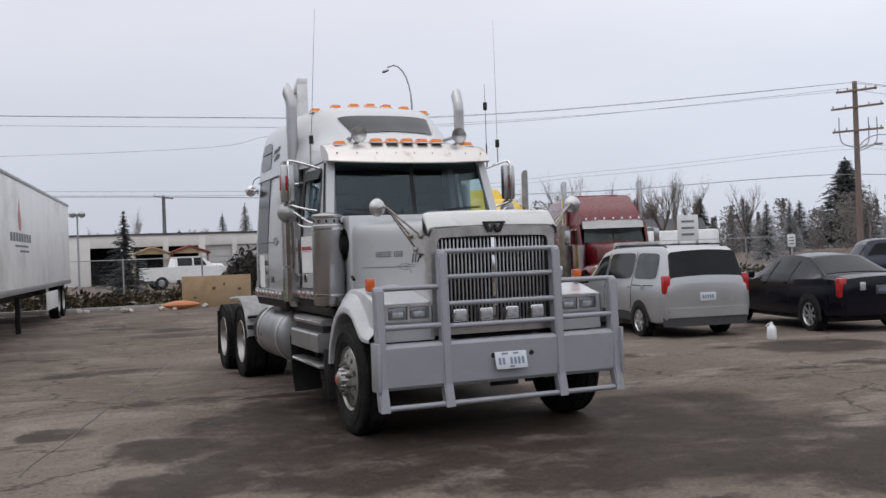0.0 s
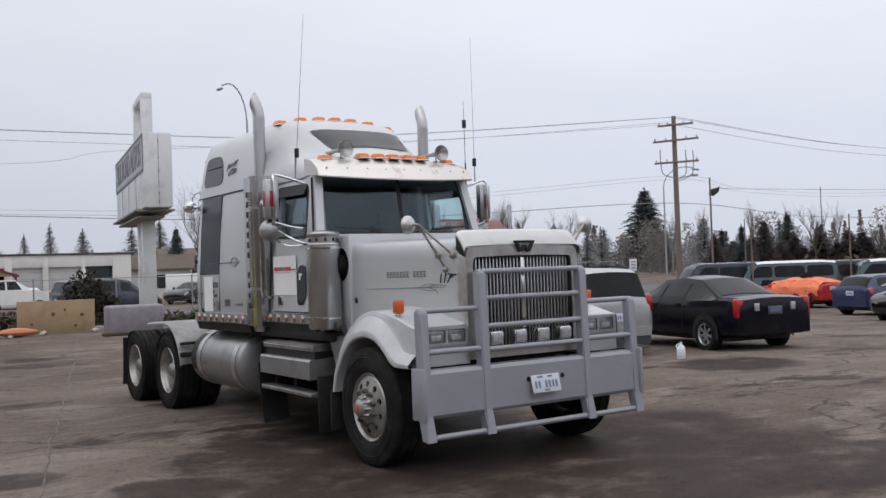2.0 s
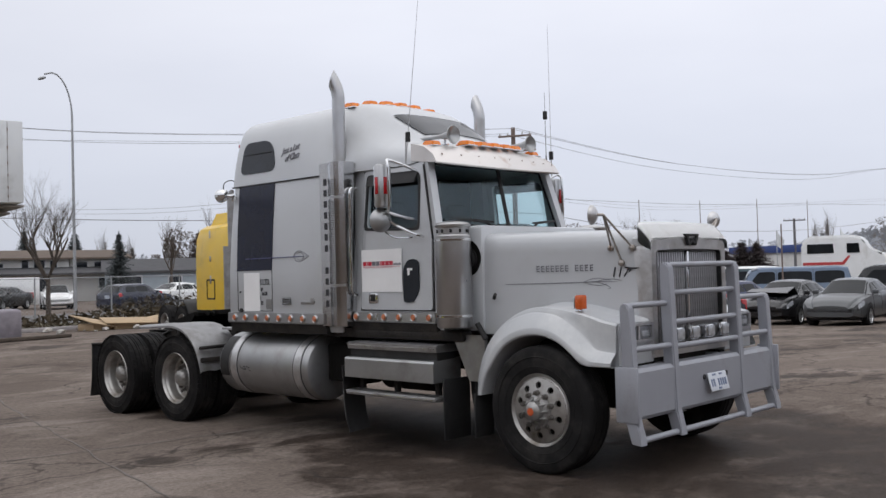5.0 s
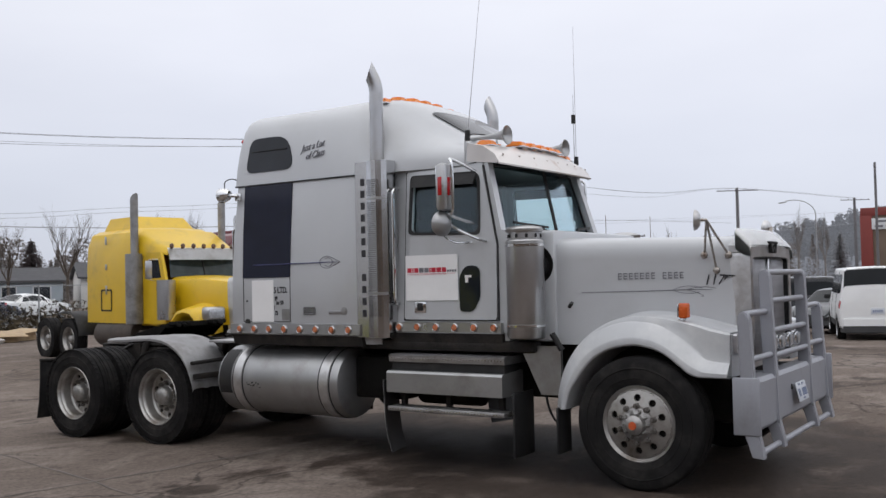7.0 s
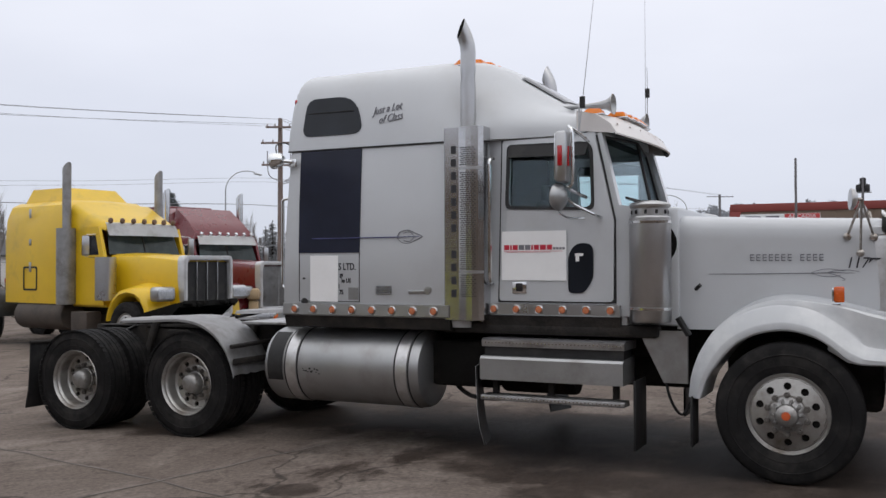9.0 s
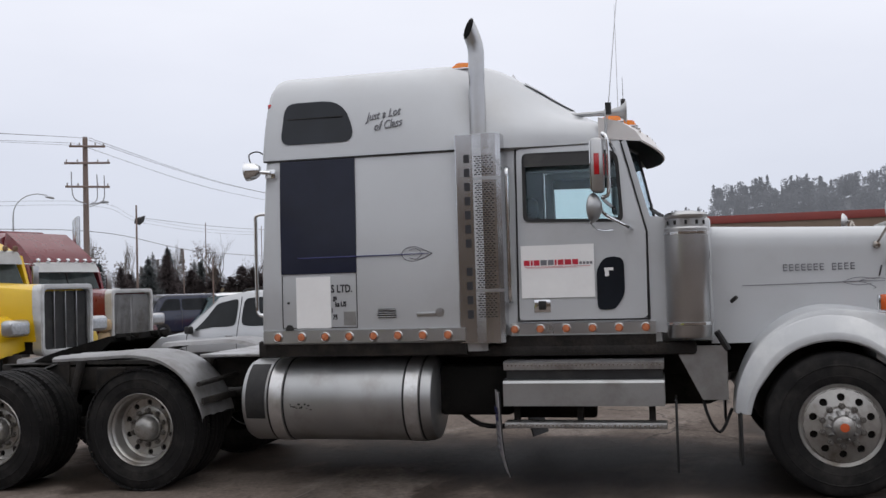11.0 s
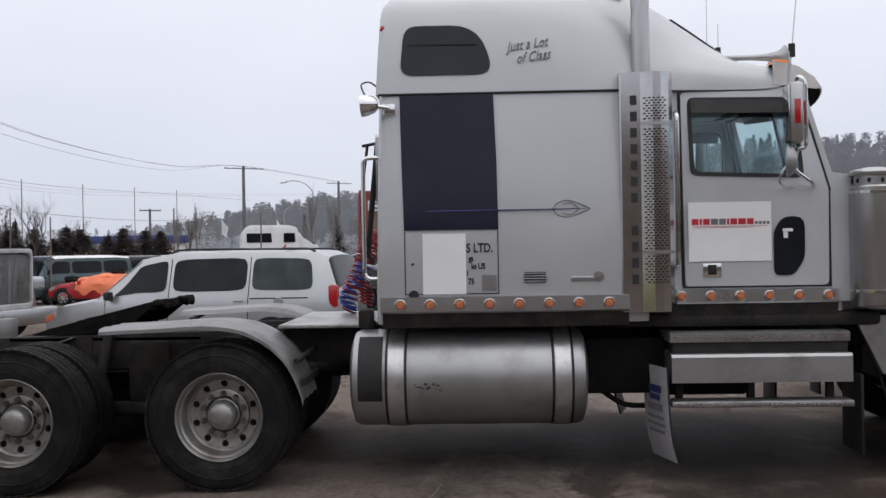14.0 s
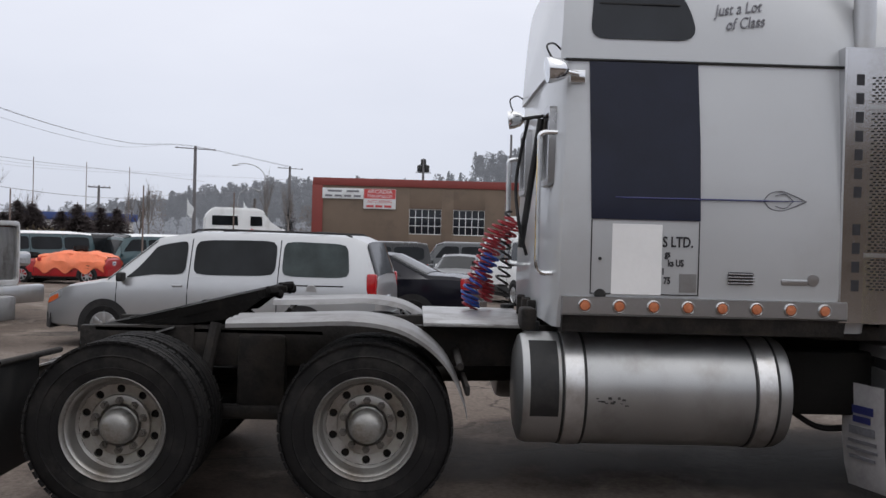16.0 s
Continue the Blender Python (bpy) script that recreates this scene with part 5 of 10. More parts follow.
# door mirrors on chrome arms
for s in (-1, 1):
    mi = new("door_mirror")
    mi.parent = truck
    bm = bmesh.new()
    box(bm, (s * 1.335, 10.13, 2.475), (0.155, 0.095, 0.41), 0.028)
    part("mirror_housing", bm, STAINLESS, mi, "tall stainless west-coast mirror housing", TS)
    bm = bmesh.new()
    box(bm, (s * 1.335, 10.179, 2.475), (0.125, 0.008, 0.37), 0.01)
    part("mirror_glass", bm, CHROME, mi, "", TS)
    bm = bmesh.new()
    box(bm, (s * 1.345, 10.081, 2.48), (0.045, 0.01, 0.16), 0.005)
    box(bm, (s * 1.414, 10.13, 2.48), (0.008, 0.040, 0.16), 0.003)
    part("mirror_marker", bm, REDLENS, mi, "red reflector strip", TS)
    bm = bmesh.new()
    lathe(bm, [(0.0, -0.055), (0.055, -0.05), (0.095, -0.024), (0.112, 0.0), (0.104, 0.012), (0.0, 0.018)], (s * 1.335, 10.17, 2.160), (-s * 0.35, 1, 0.05), 24)
    part("convex_mirror", bm, ALU, mi, "round dull spot mirror", TS)
    bm = bmesh.new()
    tube(bm, smooth_path([(s * 1.0, 10.02, 2.63), (s * 1.15, 10.05, 2.68), (s * 1.30, 10.09, 2.72), (s * 1.335, 10.06, 2.69), (s * 1.335, 10.05, 2.60), (s * 1.335, 10.05, 2.33), (s * 1.335, 10.06, 2.25), (s * 1.31, 10.10, 2.235), (s * 1.15, 10.06, 2.19), (s * 1.04, 10.03, 2.17)], 4), 0.014, 10)
    tube(bm, smooth_path([(s * 1.32, 10.12, 2.19), (s * 1.22, 10.10, 2.12), (s * 1.12, 9.95, 2.03), (s * 1.04, 9.90, 2.0)], 4), 0.013, 8)
    tube(bm, smooth_path([(s * 1.30, 10.13, 2.18), (s * 1.25, 10.20, 2.06), (s * 1.15, 10.15, 2.0), (s * 1.04, 10.05, 2.0)], 4), 0.009, 8)
    part("mirror_arm", bm, CHROME, mi, "", TS)

# roof lamps, horns, antennas
def roof_lamp(u, y, z, scale=1.0):
    l = new("marker_lamp")
    l.parent = truck
    bm = bmesh.new()
    k = scale
    loft(bm, [[(u - 0.06 * k, y - 0.09 * k, z), (u + 0.06 * k, y - 0.09 * k, z), (u + 0.06 * k, y + 0.10 * k, z), (u - 0.06 * k, y + 0.10 * k, z)], [(u - 0.05 * k, y - 0.075 * k, z + 0.045 * k), (u + 0.05 * k, y - 0.075 * k, z + 0.045 * k), (u + 0.045 * k, y + 0.04 * k, z + 0.055 * k), (u - 0.045 * k, y + 0.04 * k, z + 0.055 * k)]])
    bmesh.ops.bevel(bm, geom=list(bm.edges), offset=0.008, segments=2, affect="EDGES")
    part("lamp_lens", bm, AMBER, l, "orange cab marker lens", TS)
    bm = bmesh.new()
    box(bm, (u, y + 0.01, z - 0.004), (0.14 * k, 0.23 * k, 0.016), 0.004)
    part("lamp_base", bm, CHROME, l, "", TS)


for k in range(5):
    roof_lamp(-0.37 + 0.178 * k, 9.96 - 0.03 * (1 - ((k - 2) / 2.4) ** 2), 2.905, 1.0)
roof_lamp(-0.76, 10.05, 2.885, 1.0)
roof_lamp(0.76, 10.05, 2.885, 1.0)
for u, z in ((-0.70, 3.425), (-0.445, 3.475), (-0.21, 3.495), (0.0, 3.50), (0.21, 3.495), (0.445, 3.475), (0.70, 3.425)):
    roof_lamp(u, 11.27, z + 0.005, 1.0)
for s, u, L in ((-1, -0.56, 0.86), (1, 0.64, 0.72)):
    h = new("air_horn")
    h.parent = truck
    y0, z = 9.93, 3.0
    bm = bmesh.new()
    lathe(bm, [(0.088, 0.0), (0.09, 0.006), (0.07, 0.02), (0.045, 0.06), (0.028, 0.14), (0.02, 0.25), (0.018, L - 0.09), (0.040, L - 0.075), (0.056, L - 0.035), (0.040, L), (0.0, L + 0.01)], (u, y0, z), (0, 1, 0.0), 24)
    lathe(bm, [(0.085, 0.002), (0.05, 0.03), (0.0, 0.05)], (u, y0, z), (0, 1, 0.0), 24)
    part("trumpet", bm, ALU, h, "dull metal trumpet horn", TS)
    bm = bmesh.new()
    for d in (0.12, L - 0.15):
        cyl(bm, (u, y0 + d, z - 0.01), (u, y0 + d, 2.90 + d * 0.1), 0.010, seg=8)
        box(bm, (u, y0 + d, 2.905 + d * 0.1), (0.06, 0.06, 0.01))
    part("horn_bracket", bm, CHROME, h, "", TS)
def whip(u, y, z0, z1, du, dy, coil, name="antenna"):
    a = new(name)
    a.parent = truck
    bm = bmesh.new()
    top = (u + du, y + dy, z1)
    cyl(bm, (u, y, z0), (u + du * 0.05, y + dy * 0.05, z0 + 0.28), 0.008, seg=6)
    cyl(bm, (u, y, z0), top, 0.0045, 0.002, 6)
    part("whip", bm, FRAME if coil > 0.5 else STAINLESS, a, "thin whip antenna", TS)
    bm = bmesh.new()
    b = Vector((u, y, z0)).lerp(Vector(top), coil or 0.02)
    cyl(bm, b - Vector((0, 0, 0.045)), b + Vector((0, 0, 0.045)), 0.024, seg=10)
    part("coil", bm, BLACK, a, "", TS)
whip(-1.08, 10.08, 2.66, 4.35, 0.06, -0.18, 0.17)
whip(1.02, 10.02, 2.63, 3.62, 0.0, 0.0, 0.735)
whip(1.19, 10.08, 2.68, 4.40, 0.0, 0.0, 0.145)

# tanks, steps, flaps, deck
for s in (-1, 1):
    t = new("fuel_tank")
    t.parent = truck
    cu, cz, r = s * 0.852, 0.682, 0.345
    bm = bmesh.new()
    lathe(bm, [(0.0, 0.0), (r - 0.08, 0.008), (r - 0.02, 0.03), (r, 0.07), (r, 1.61), (r - 0.02, 1.65), (r - 0.08, 1.672), (0.0, 1.68)], (cu, 11.49, cz), (0, 1, 0), 48)
    part("tank_body", bm, ALU, t, "brushed aluminium cylinder tank, scuffed", TS)
    for y in (11.675, 12.835):
        bm = bmesh.new()
        lathe(bm, [(r + 0.001, -0.058), (r + 0.008, -0.055), (r + 0.008, 0.055), (r + 0.001, 0.058)], (cu, y, cz), (0, 1, 0), 48)
        part("tank_strap", bm, SHELL, t, "", TS)
        for d in (-0.068, 0.068):
            bm = bmesh.new()
            lathe(bm, [(r + 0.001, -0.008), (r + 0.004, 0.0), (r + 0.001, 0.008)], (cu, y + d, cz), (0, 1, 0), 48)
            part("strap_liner", bm, BLACK, t, "", TS)
        bm = bmesh.new()
        box(bm, (s * 0.62, y, 0.62), (0.3, 0.08, 0.5), 0.01)
        part("tank_bracket", bm, FRAME, t, "", TS)
    bm = bmesh.new()
    n = 14
    for a0 in (math.pi * (0.62 + 0.0),):
        rr = [[(cu + s * (r + d) * math.cos(radians(-22 + 84 * k / n)), y, cz + (r + d) * math.sin(radians(-22 + 84 * k / n))) for k in range(n + 1)] for d, y in ((0.002, 12.93), (0.002, 13.10))]
        loft(bm, rr, False, False)
    part("tank_wrap", bm, BLACK, t, "dark non-slip band at the tank end", TS)
    bm = bmesh.new()
    lathe(bm, [(0.0, 0.06), (0.05, 0.06), (0.055, 0.05), (0.055, 0.0), (0.045, -0.02)], (cu - s * 0.06, 13.06, cz + r), (0, 0, 1), 16)
    part("filler_cap", bm, BLACK, t, "", TS)
    bm = bmesh.new()
    for k in range(11):
        a, y = radians(-5 + 4 * random.uniform(-1, 1)), 12.71 - 0.018 * k - random.uniform(0, 0.012)
        box(bm, (cu + s * (r + 0.001) * math.cos(a), y, cz + (r + 0.001) * math.sin(a)), (0.003, 0.006 + 0.02 * random.random(), 0.004 + 0.012 * random.random()))
    part("scuff_mark", bm, BLACK, t, "", TS)
    # step box
    b = new("step_box")
    b.parent = truck
    bm = bmesh.new()
    prism(bm, [(s * 1.17, 0.655), (s * 1.17, 0.83), (s * 1.155, 0.85), (s * 0.80, 0.87), (s * 0.80, 0.655)], "y", 9.70, 10.93)
    part("battery_cover", bm, ALU, b, "dull aluminium step box", TS)
    bm = bmesh.new()
    prism(bm, [(s * 1.12, 0.93), (s * 1.13, 0.985), (s * 1.10, 1.0), (s * 0.75, 1.0), (s * 0.75, 0.93)], "y", 9.70, 10.93)
    part("upper_step", bm, TREAD, b, "", TS)
    bm = bmesh.new()
    for k in range(38):
        lathe(bm, [(0.008, -0.002), (0.007, 0.004), (0.0, 0.005)], (s * 1.128, 9.73 + 0.0315 * k, 0.965), (s, 0, 0), 6)
        lathe(bm, [(0.008, -0.002), (0.007, 0.004), (0.0, 0.005)], (s * 1.168, 9.73 + 0.0315 * k, 0.505), (s, 0, 0), 6)
    part("step_grip", bm, CHROME, b, "", TS)
    # solid black box stands in for the shade between the steps
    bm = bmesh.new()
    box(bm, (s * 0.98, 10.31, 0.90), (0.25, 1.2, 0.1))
    part("step_shade_box", bm, BLACK, b, "", TS)
    bm = bmesh.new()
    box(bm, (s * 1.08, 10.31, 0.505), (0.17, 1.24, 0.045), 0.008)
    part("lower_step", bm, TREAD, b, "", TS)
    bm = bmesh.new()
    for y in (9.80, 10.35, 10.85):
        box(bm, (s * 1.0, y, 0.58), (0.05, 0.05, 0.2), 0.005)
    part("step_hanger", bm, FRAME, b, "", TS)
    bm = bmesh.new()
    box(bm, (s * 0.80, 11.2, 0.75), (0.25, 0.6, 0.4), 0.03)
    part("battery_tray", bm, GREASE_SHADE, b, "", TS)
    # mud flaps
    def hang(y0, t, w=1.0):
        return [[(s * (1.0 - 0.18 * w), y0 + dy, z), (s * (1.0 + 0.18 * w), y0 + dy, z), (s * (1.0 + 0.18 * w), y0 + dy + t, z), (s * (1.0 - 0.18 * w), y0 + dy + t, z)] for z, dy in ((0.76, 0.0), (0.4, -0.015), (0.24, -0.035), (0.10, -0.075))]
    bm = bmesh.new()
    loft(bm, hang(11.018, 0.003))
    twist = Matrix.Rotation(radians(-16 * s), 3, "Z")
    bmesh.ops.rotate(bm, cent=(s, 11.02, 0), matrix=twist, verts=bm.verts)
    fl = tp("printed_mud_flap", bm, GRIMYFLAP if s < 0 else BLACK, "mud flap with pale printed rear face")
    bm = bmesh.new()
    loft(bm, hang(11.006, 0.011, 1.02))
    bmesh.ops.rotate(bm, cent=(s, 11.02, 0), matrix=twist, verts=bm.verts)
    tp("flap_backing", bm, BLACK, "", fl)
    for z, w, h, m in ((0.60, 0.20, 0.05, INKNAVY), (0.54, 0.15, 0.04, INKNAVY), (0.47, 0.22, 0.05, INKGREY), (0.40, 0.24, 0.02, INKGREY), (0.35, 0.26, 0.018, INKGREY), (0.30, 0.22, 0.02, INKGREY)):
        bm = bmesh.new()
        box(bm, (s * 1.0, 11.032 - (0.76 - z) * 0.055, z), (w, 0.004, h), 0, (-3, 0, 0))
        bmesh.ops.rotate(bm, cent=(s, 11.02, 0), matrix=twist, verts=bm.verts)
        tp("print_bar", bm, m, "", fl)
    bm = bmesh.new()
    box(bm, (s * 0.95, 9.62, 0.42), (0.35, 0.02, 0.55), 0.005)
    tp("mud_flap", bm, BLACK, "black rubber mud flap")
    bm = bmesh.new()
    loft(bm, [[(s * 0.62, y, z), (s * 1.22, y, z), (s * 1.22, y + 0.014, z), (s * 0.62, y + 0.014, z)] for y, z in ((16.20, 0.80), (16.205, 0.55), (16.225, 0.3), (16.27, 0.09))])
    tp("mud_flap", bm, BLACK, "black rubber mud flap")
    bm = bmesh.new()
    cyl(bm, (s * 0.40, 16.15, 0.79), (s * 1.22, 16.205, 0.80), 0.02, seg=10)
    tp("flap_bar", bm, FRAME)
    # quarter fenders over the drive wheels
    path = [(14.90, 1.075), (14.5, 1.09), (14.2, 1.105), (14.0, 1.09), (13.85, 1.05), (13.70, 0.96), (13.58, 0.83), (13.50, 0.66), (13.475, 0.56)]
    path = [(v.x, v.y) for v in smooth_path([(a, b, 0) for a, b in path], 3)]
    bm = bmesh.new()
    rows = []
    for y, z in path:
        rows.append([(s * 1.225, y, z - 0.035), (s * 1.225, y, z - 0.01), (s * 1.20, y, z + 0.008), (s * 1.10, y, z + 0.016), (s * 1.02, y, z + 0.004), (s * 0.95, y, z + 0.016), (s * 0.88, y, z + 0.004), (s * 0.78, y, z + 0.016), (s * 0.64, y, z + 0.008), (s * 0.615, y, z - 0.03)])
    loft(bm, rows, False, False)
    tp("quarter_fender", bm, FENDERALU, "grey ribbed quarter fender over the wheel", None, 50)
    bm = bmesh.new()
    cyl(bm, (s * 0.45, 13.52, 0.86), (s * 1.2, 13.52, 0.84), 0.022, seg=10)
    tp("fender_bracket", bm, FRAME)
    bm = bmesh.new()
    cyl(bm, (s * 0.45, 14.75, 1.02), (s * 1.1, 14.75, 1.07), 0.02, seg=10)
    tp("fender_bracket", bm, FRAME)
    bm = bmesh.new()
    box(bm, (s * 0.92, 13.475, 0.70), (0.60, 0.03, 0.06), 0.01)
    tp("fender_bracket", bm, FRAME)
bm = bmesh.new()
box(bm, (0, 13.38, 1.045), (1.5, 0.72, 0.025), 0.005)
tp("deck_plate", bm, TREAD, "worn bright tread-plate deck")
bm = bmesh.new()
for k in range(5):
    box(bm, (-0.3 + 0.16 * k, 13.0 + 0.02 * (k % 2), 1.12), (0.05, 0.06, 0.14), 0.01)
box(bm, (-0.75, 13.08, 1.10), (0.2, 0.10, 0.14), 0.02)
tp("deck_fitting", bm, FRAME)
for s in (-1, 1):
    bm = bmesh.new()
    prism(bm, [(15.25, 0.985), (15.40, 0.945), (16.50, 0.605), (16.52, 0.56), (16.45, 0.50), (15.95, 0.60), (15.25, 0.74)], "x", s * 0.36, s * 0.485)
    tp("frame_tail", bm, FRAME)
    # paler strip along the sloping top edge of the tail
    bm = bmesh.new()
    loft(bm, [[(s * 0.34, y, z + 0.004), (s * 0.52, y, z + 0.004), (s * 0.52, y, z + 0.016), (s * 0.34, y, z + 0.016)] for y, z in ((15.38, 0.955), (15.9, 0.79), (16.50, 0.605))])
    tp("tail_top_strip", bm, FENDERALU)
# fifth wheel, tilted back
bm = bmesh.new()
def plate_pt(a, b):
    return (a, b)
outline = [(-0.46, -0.42), (-0.30, -0.50), (0.30, -0.50), (0.46, -0.42), (0.48, 0.05), (0.44, 0.28), (0.30, 0.50), (0.17, 0.64), (0.12, 0.30), (0.06, 0.14), (-0.06, 0.14), (-0.12, 0.30), (-0.17, 0.64), (-0.30, 0.50), (-0.44, 0.28), (-0.48, 0.05)]
r0, r1 = [ring(bm, [(a, b, z) for a, b in outline]) for z in (-0.06, 0.0)]
bridge(bm, r0, r1)
bm.faces.new(r1), bm.faces.new(list(reversed(r0)))
bmesh.ops.rotate(bm, cent=(0, 0, 0), matrix=Euler((radians(-14), 0, 0)).to_matrix(), verts=bm.verts)
bmesh.ops.translate(bm, vec=(0, 15.25, 1.115), verts=bm.verts)
bmesh.ops.recalc_face_normals(bm, faces=bm.faces)
fifth = tp("fifth_wheel", bm, GREASE_SHADE, "greasy black fifth-wheel plate, tilted")
for s in (-1, 1):
    bm = bmesh.new()
    prism(bm, [(14.80, 1.175), (15.20, 1.075), (15.62, 0.98), (15.30, 0.985), (14.98, 1.03)], "x", s * 0.44, s * 0.47)
    tp("side_rib", bm, GREASE_SHADE, "", fifth)
    for k in range(5):
        bm = bmesh.new()
        x, y = s * (0.18 + 0.055 * k), 14.735 + 0.015 * (k % 3)
        box(bm, (x, y, 1.215 - 0.02 * (k % 2)), (0.04, 0.10, 0.05), 0.012, (20 * (k % 2), 8 * k, 15 * k))
        tp("latch_piece", bm, GREASE_SHADE, "", fifth)
bm = bmesh.new()
for s in (-1, 1):
    prism(bm, [(14.95, 0.96), (15.55, 0.96), (15.38, 1.09), (15.12, 1.09)], "x", s * 0.36, s * 0.42)
box(bm, (0, 15.15, 0.945), (0.95, 1.5, 0.03), 0.004)
for k in range(10):
    box(bm, (-0.43, 14.1 + 0.14 * k, 0.967), (0.05, 0.07, 0.02))
tp("fifth_wheel_base", bm, GREASE_SHADE)
bm = bmesh.new()
box(bm, (0, 15.98, 0.68), (0.9, 0.1, 0.19), 0.02)
for s in (-1, 1):
    lathe(bm, [(0.055, 0), (0.055, 0.03), (0.0, 0.04)], (s * 0.3, 16.03, 0.68), (0, 1, 0), 16)
tp("tail_crossbar", bm, FRAME)
# loose cables under the cab
bm = bmesh.new()
tube(bm, smooth_path([(-0.85, 9.45, 0.95), (-0.92, 9.40, 0.6), (-0.88, 9.30, 0.42), (-0.85, 9.2, 0.6)], 5), 0.012, 6)
tube(bm, smooth_path([(-0.7, 11.45, 0.62), (-0.75, 11.2, 0.45), (-0.6, 10.9, 0.42)], 5), 0.02, 6)
tp("air_line", bm, BLACK)
bm = bmesh.new()
lathe(bm, [(0.0, 0.0), (0.13, 0.01), (0.14, 0.04), (0.14, 0.66), (0.13, 0.69), (0.0, 0.7)], (-0.55, 10.95, 0.62), (0, -1, 0), 20)
tp("air_reservoir", bm, FRAME)
bm = bmesh.new()
box(bm, (0, 9.7, 0.8), (0.6, 0.9, 0.5), 0.1)
cyl(bm, (0, 10.0, 0.75), (0, 14.0, 0.62), 0.06, seg=12)
tp("gearbox_and_shaft", bm, FRAME)


# ---- ground ----
def ground_material():
    m = bpy.data.materials.new("worn_wet_asphalt")
    m.use_nodes = True
    n, l = m.node_tree.nodes, m.node_tree.links
    b = n["Principled BSDF"]
    co = n.new("ShaderNodeTexCoord")

    def noise_tex(scale, detail=6, rough=0.6, stretch=(1, 1, 1), dist=0.0):
        mp, t = n.new("ShaderNodeMapping"), n.new("ShaderNodeTexNoise")
        mp.inputs["Scale"].default_value = stretch
        l.new(co.outputs["Object"], mp.inputs[0])
        t.inputs["Scale"].default_value, t.inputs["Detail"].default_value, t.inputs["Roughness"].default_value = scale, detail, rough
        t.inputs["Distortion"].default_value = dist
        l.new(mp.outputs[0], t.inputs["Vector"])
        return t.outputs[0]

    def ramp(src, *stops):
        r = n.new("ShaderNodeValToRGB")
        e = r.color_ramp.elements
        for i, (p, c) in enumerate(stops):
            x = e[i] if i < 2 else e.new(p)
            x.position, x.color = p, (*c, 1) if not isinstance(c, float) else (c, c, c, 1)
        l.new(src, r.inputs[0])
        return r.outputs[0]

    def mix(f, a, c, mode="MIX"):
        x = n.new("ShaderNodeMix")
        x.data_type, x.blend_type = "RGBA", mode
        if isinstance(f, float):
            x.inputs[0].default_value = f
        else:
            l.new(f, x.inputs[0])
        for k, v in ((6, a), (7, c)):
            if isinstance(v, tuple):
                x.inputs[k].default_value = (*v, 1)
            else:
                l.new(v, x.inputs[k])
        return x.outputs[2]

    def blot(x, y, r, soft=0.25):
        """A dark patch of irregular outline round a place in the yard."""
        wob, wm, mp, ln, dv = (n.new("ShaderNode" + k) for k in ("TexNoise", "VectorMath", "Mapping", "VectorMath", "Math"))
        wob.inputs["Scale"].default_value, wob.inputs["Detail"].default_value, wob.inputs["Roughness"].default_value = 0.8, 9, 0.68
        l.new(co.outputs["Object"], wob.inputs["Vector"])
        wm.operation, ln.operation, dv.operation = "MULTIPLY_ADD", "LENGTH", "DIVIDE"
        l.new(wob.outputs["Color"], wm.inputs[0])
        k = 0.75 * r + 0.25
        wm.inputs[1].default_value = (k * 1.7, k * 1.7, 0)
        l.new(co.outputs["Object"], wm.inputs[2])
        mp.inputs["Location"].default_value = (-x - 0.85 * k, -y - 0.85 * k, 0)
        l.new(wm.outputs[0], mp.inputs[0])
        l.new(mp.outputs[0], ln.inputs[0])
        l.new(ln.outputs["Value"], dv.inputs[0])
        dv.inputs[1].default_value = r
        return ramp(dv.outputs[0], (1 - soft, 1.0), (1.0 + soft * 0.5, 0.0))

    broad = noise_tex(0.16, 6, 0.58, (1, 1, 1), 0.4)
    mid = noise_tex(0.6, 9, 0.66, (0.8, 1.25, 1), 0.7)
    fine = noise_tex(26, 5, 0.7)
    grit = noise_tex(160, 3, 0.7)
    base = ramp(broad, (0.30, (0.120, 0.097, 0.083)), (0.50, (0.166, 0.137, 0.119)), (0.72, (0.214, 0.180, 0.158)))
    pale = ramp(mid, (0.50, 0.0), (0.64, 1.0))
    base = mix(pale, base, mix(0.72, base, (0.272, 0.233, 0.207)))
    wet = ramp(noise_tex(0.38, 10, 0.68, (0.8, 1.3, 1), 0.25), (0.575, 0.0), (0.61, 1.0))
    # damp patches; those below the truck also hold its painted shade
    damp = None
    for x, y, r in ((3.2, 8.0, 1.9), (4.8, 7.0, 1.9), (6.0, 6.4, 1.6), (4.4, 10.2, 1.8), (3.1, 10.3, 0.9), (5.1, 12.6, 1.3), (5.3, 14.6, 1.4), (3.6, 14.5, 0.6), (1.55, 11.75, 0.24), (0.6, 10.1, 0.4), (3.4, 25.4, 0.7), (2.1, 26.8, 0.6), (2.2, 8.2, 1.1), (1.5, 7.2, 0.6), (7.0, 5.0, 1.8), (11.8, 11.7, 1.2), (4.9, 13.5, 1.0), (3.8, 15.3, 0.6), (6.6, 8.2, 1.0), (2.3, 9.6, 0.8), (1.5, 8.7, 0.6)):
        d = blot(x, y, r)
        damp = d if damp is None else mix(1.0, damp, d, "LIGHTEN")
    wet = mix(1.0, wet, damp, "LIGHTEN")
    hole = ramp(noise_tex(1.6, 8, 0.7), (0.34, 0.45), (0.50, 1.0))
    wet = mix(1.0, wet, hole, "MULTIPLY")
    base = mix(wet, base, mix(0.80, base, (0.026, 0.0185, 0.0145)))
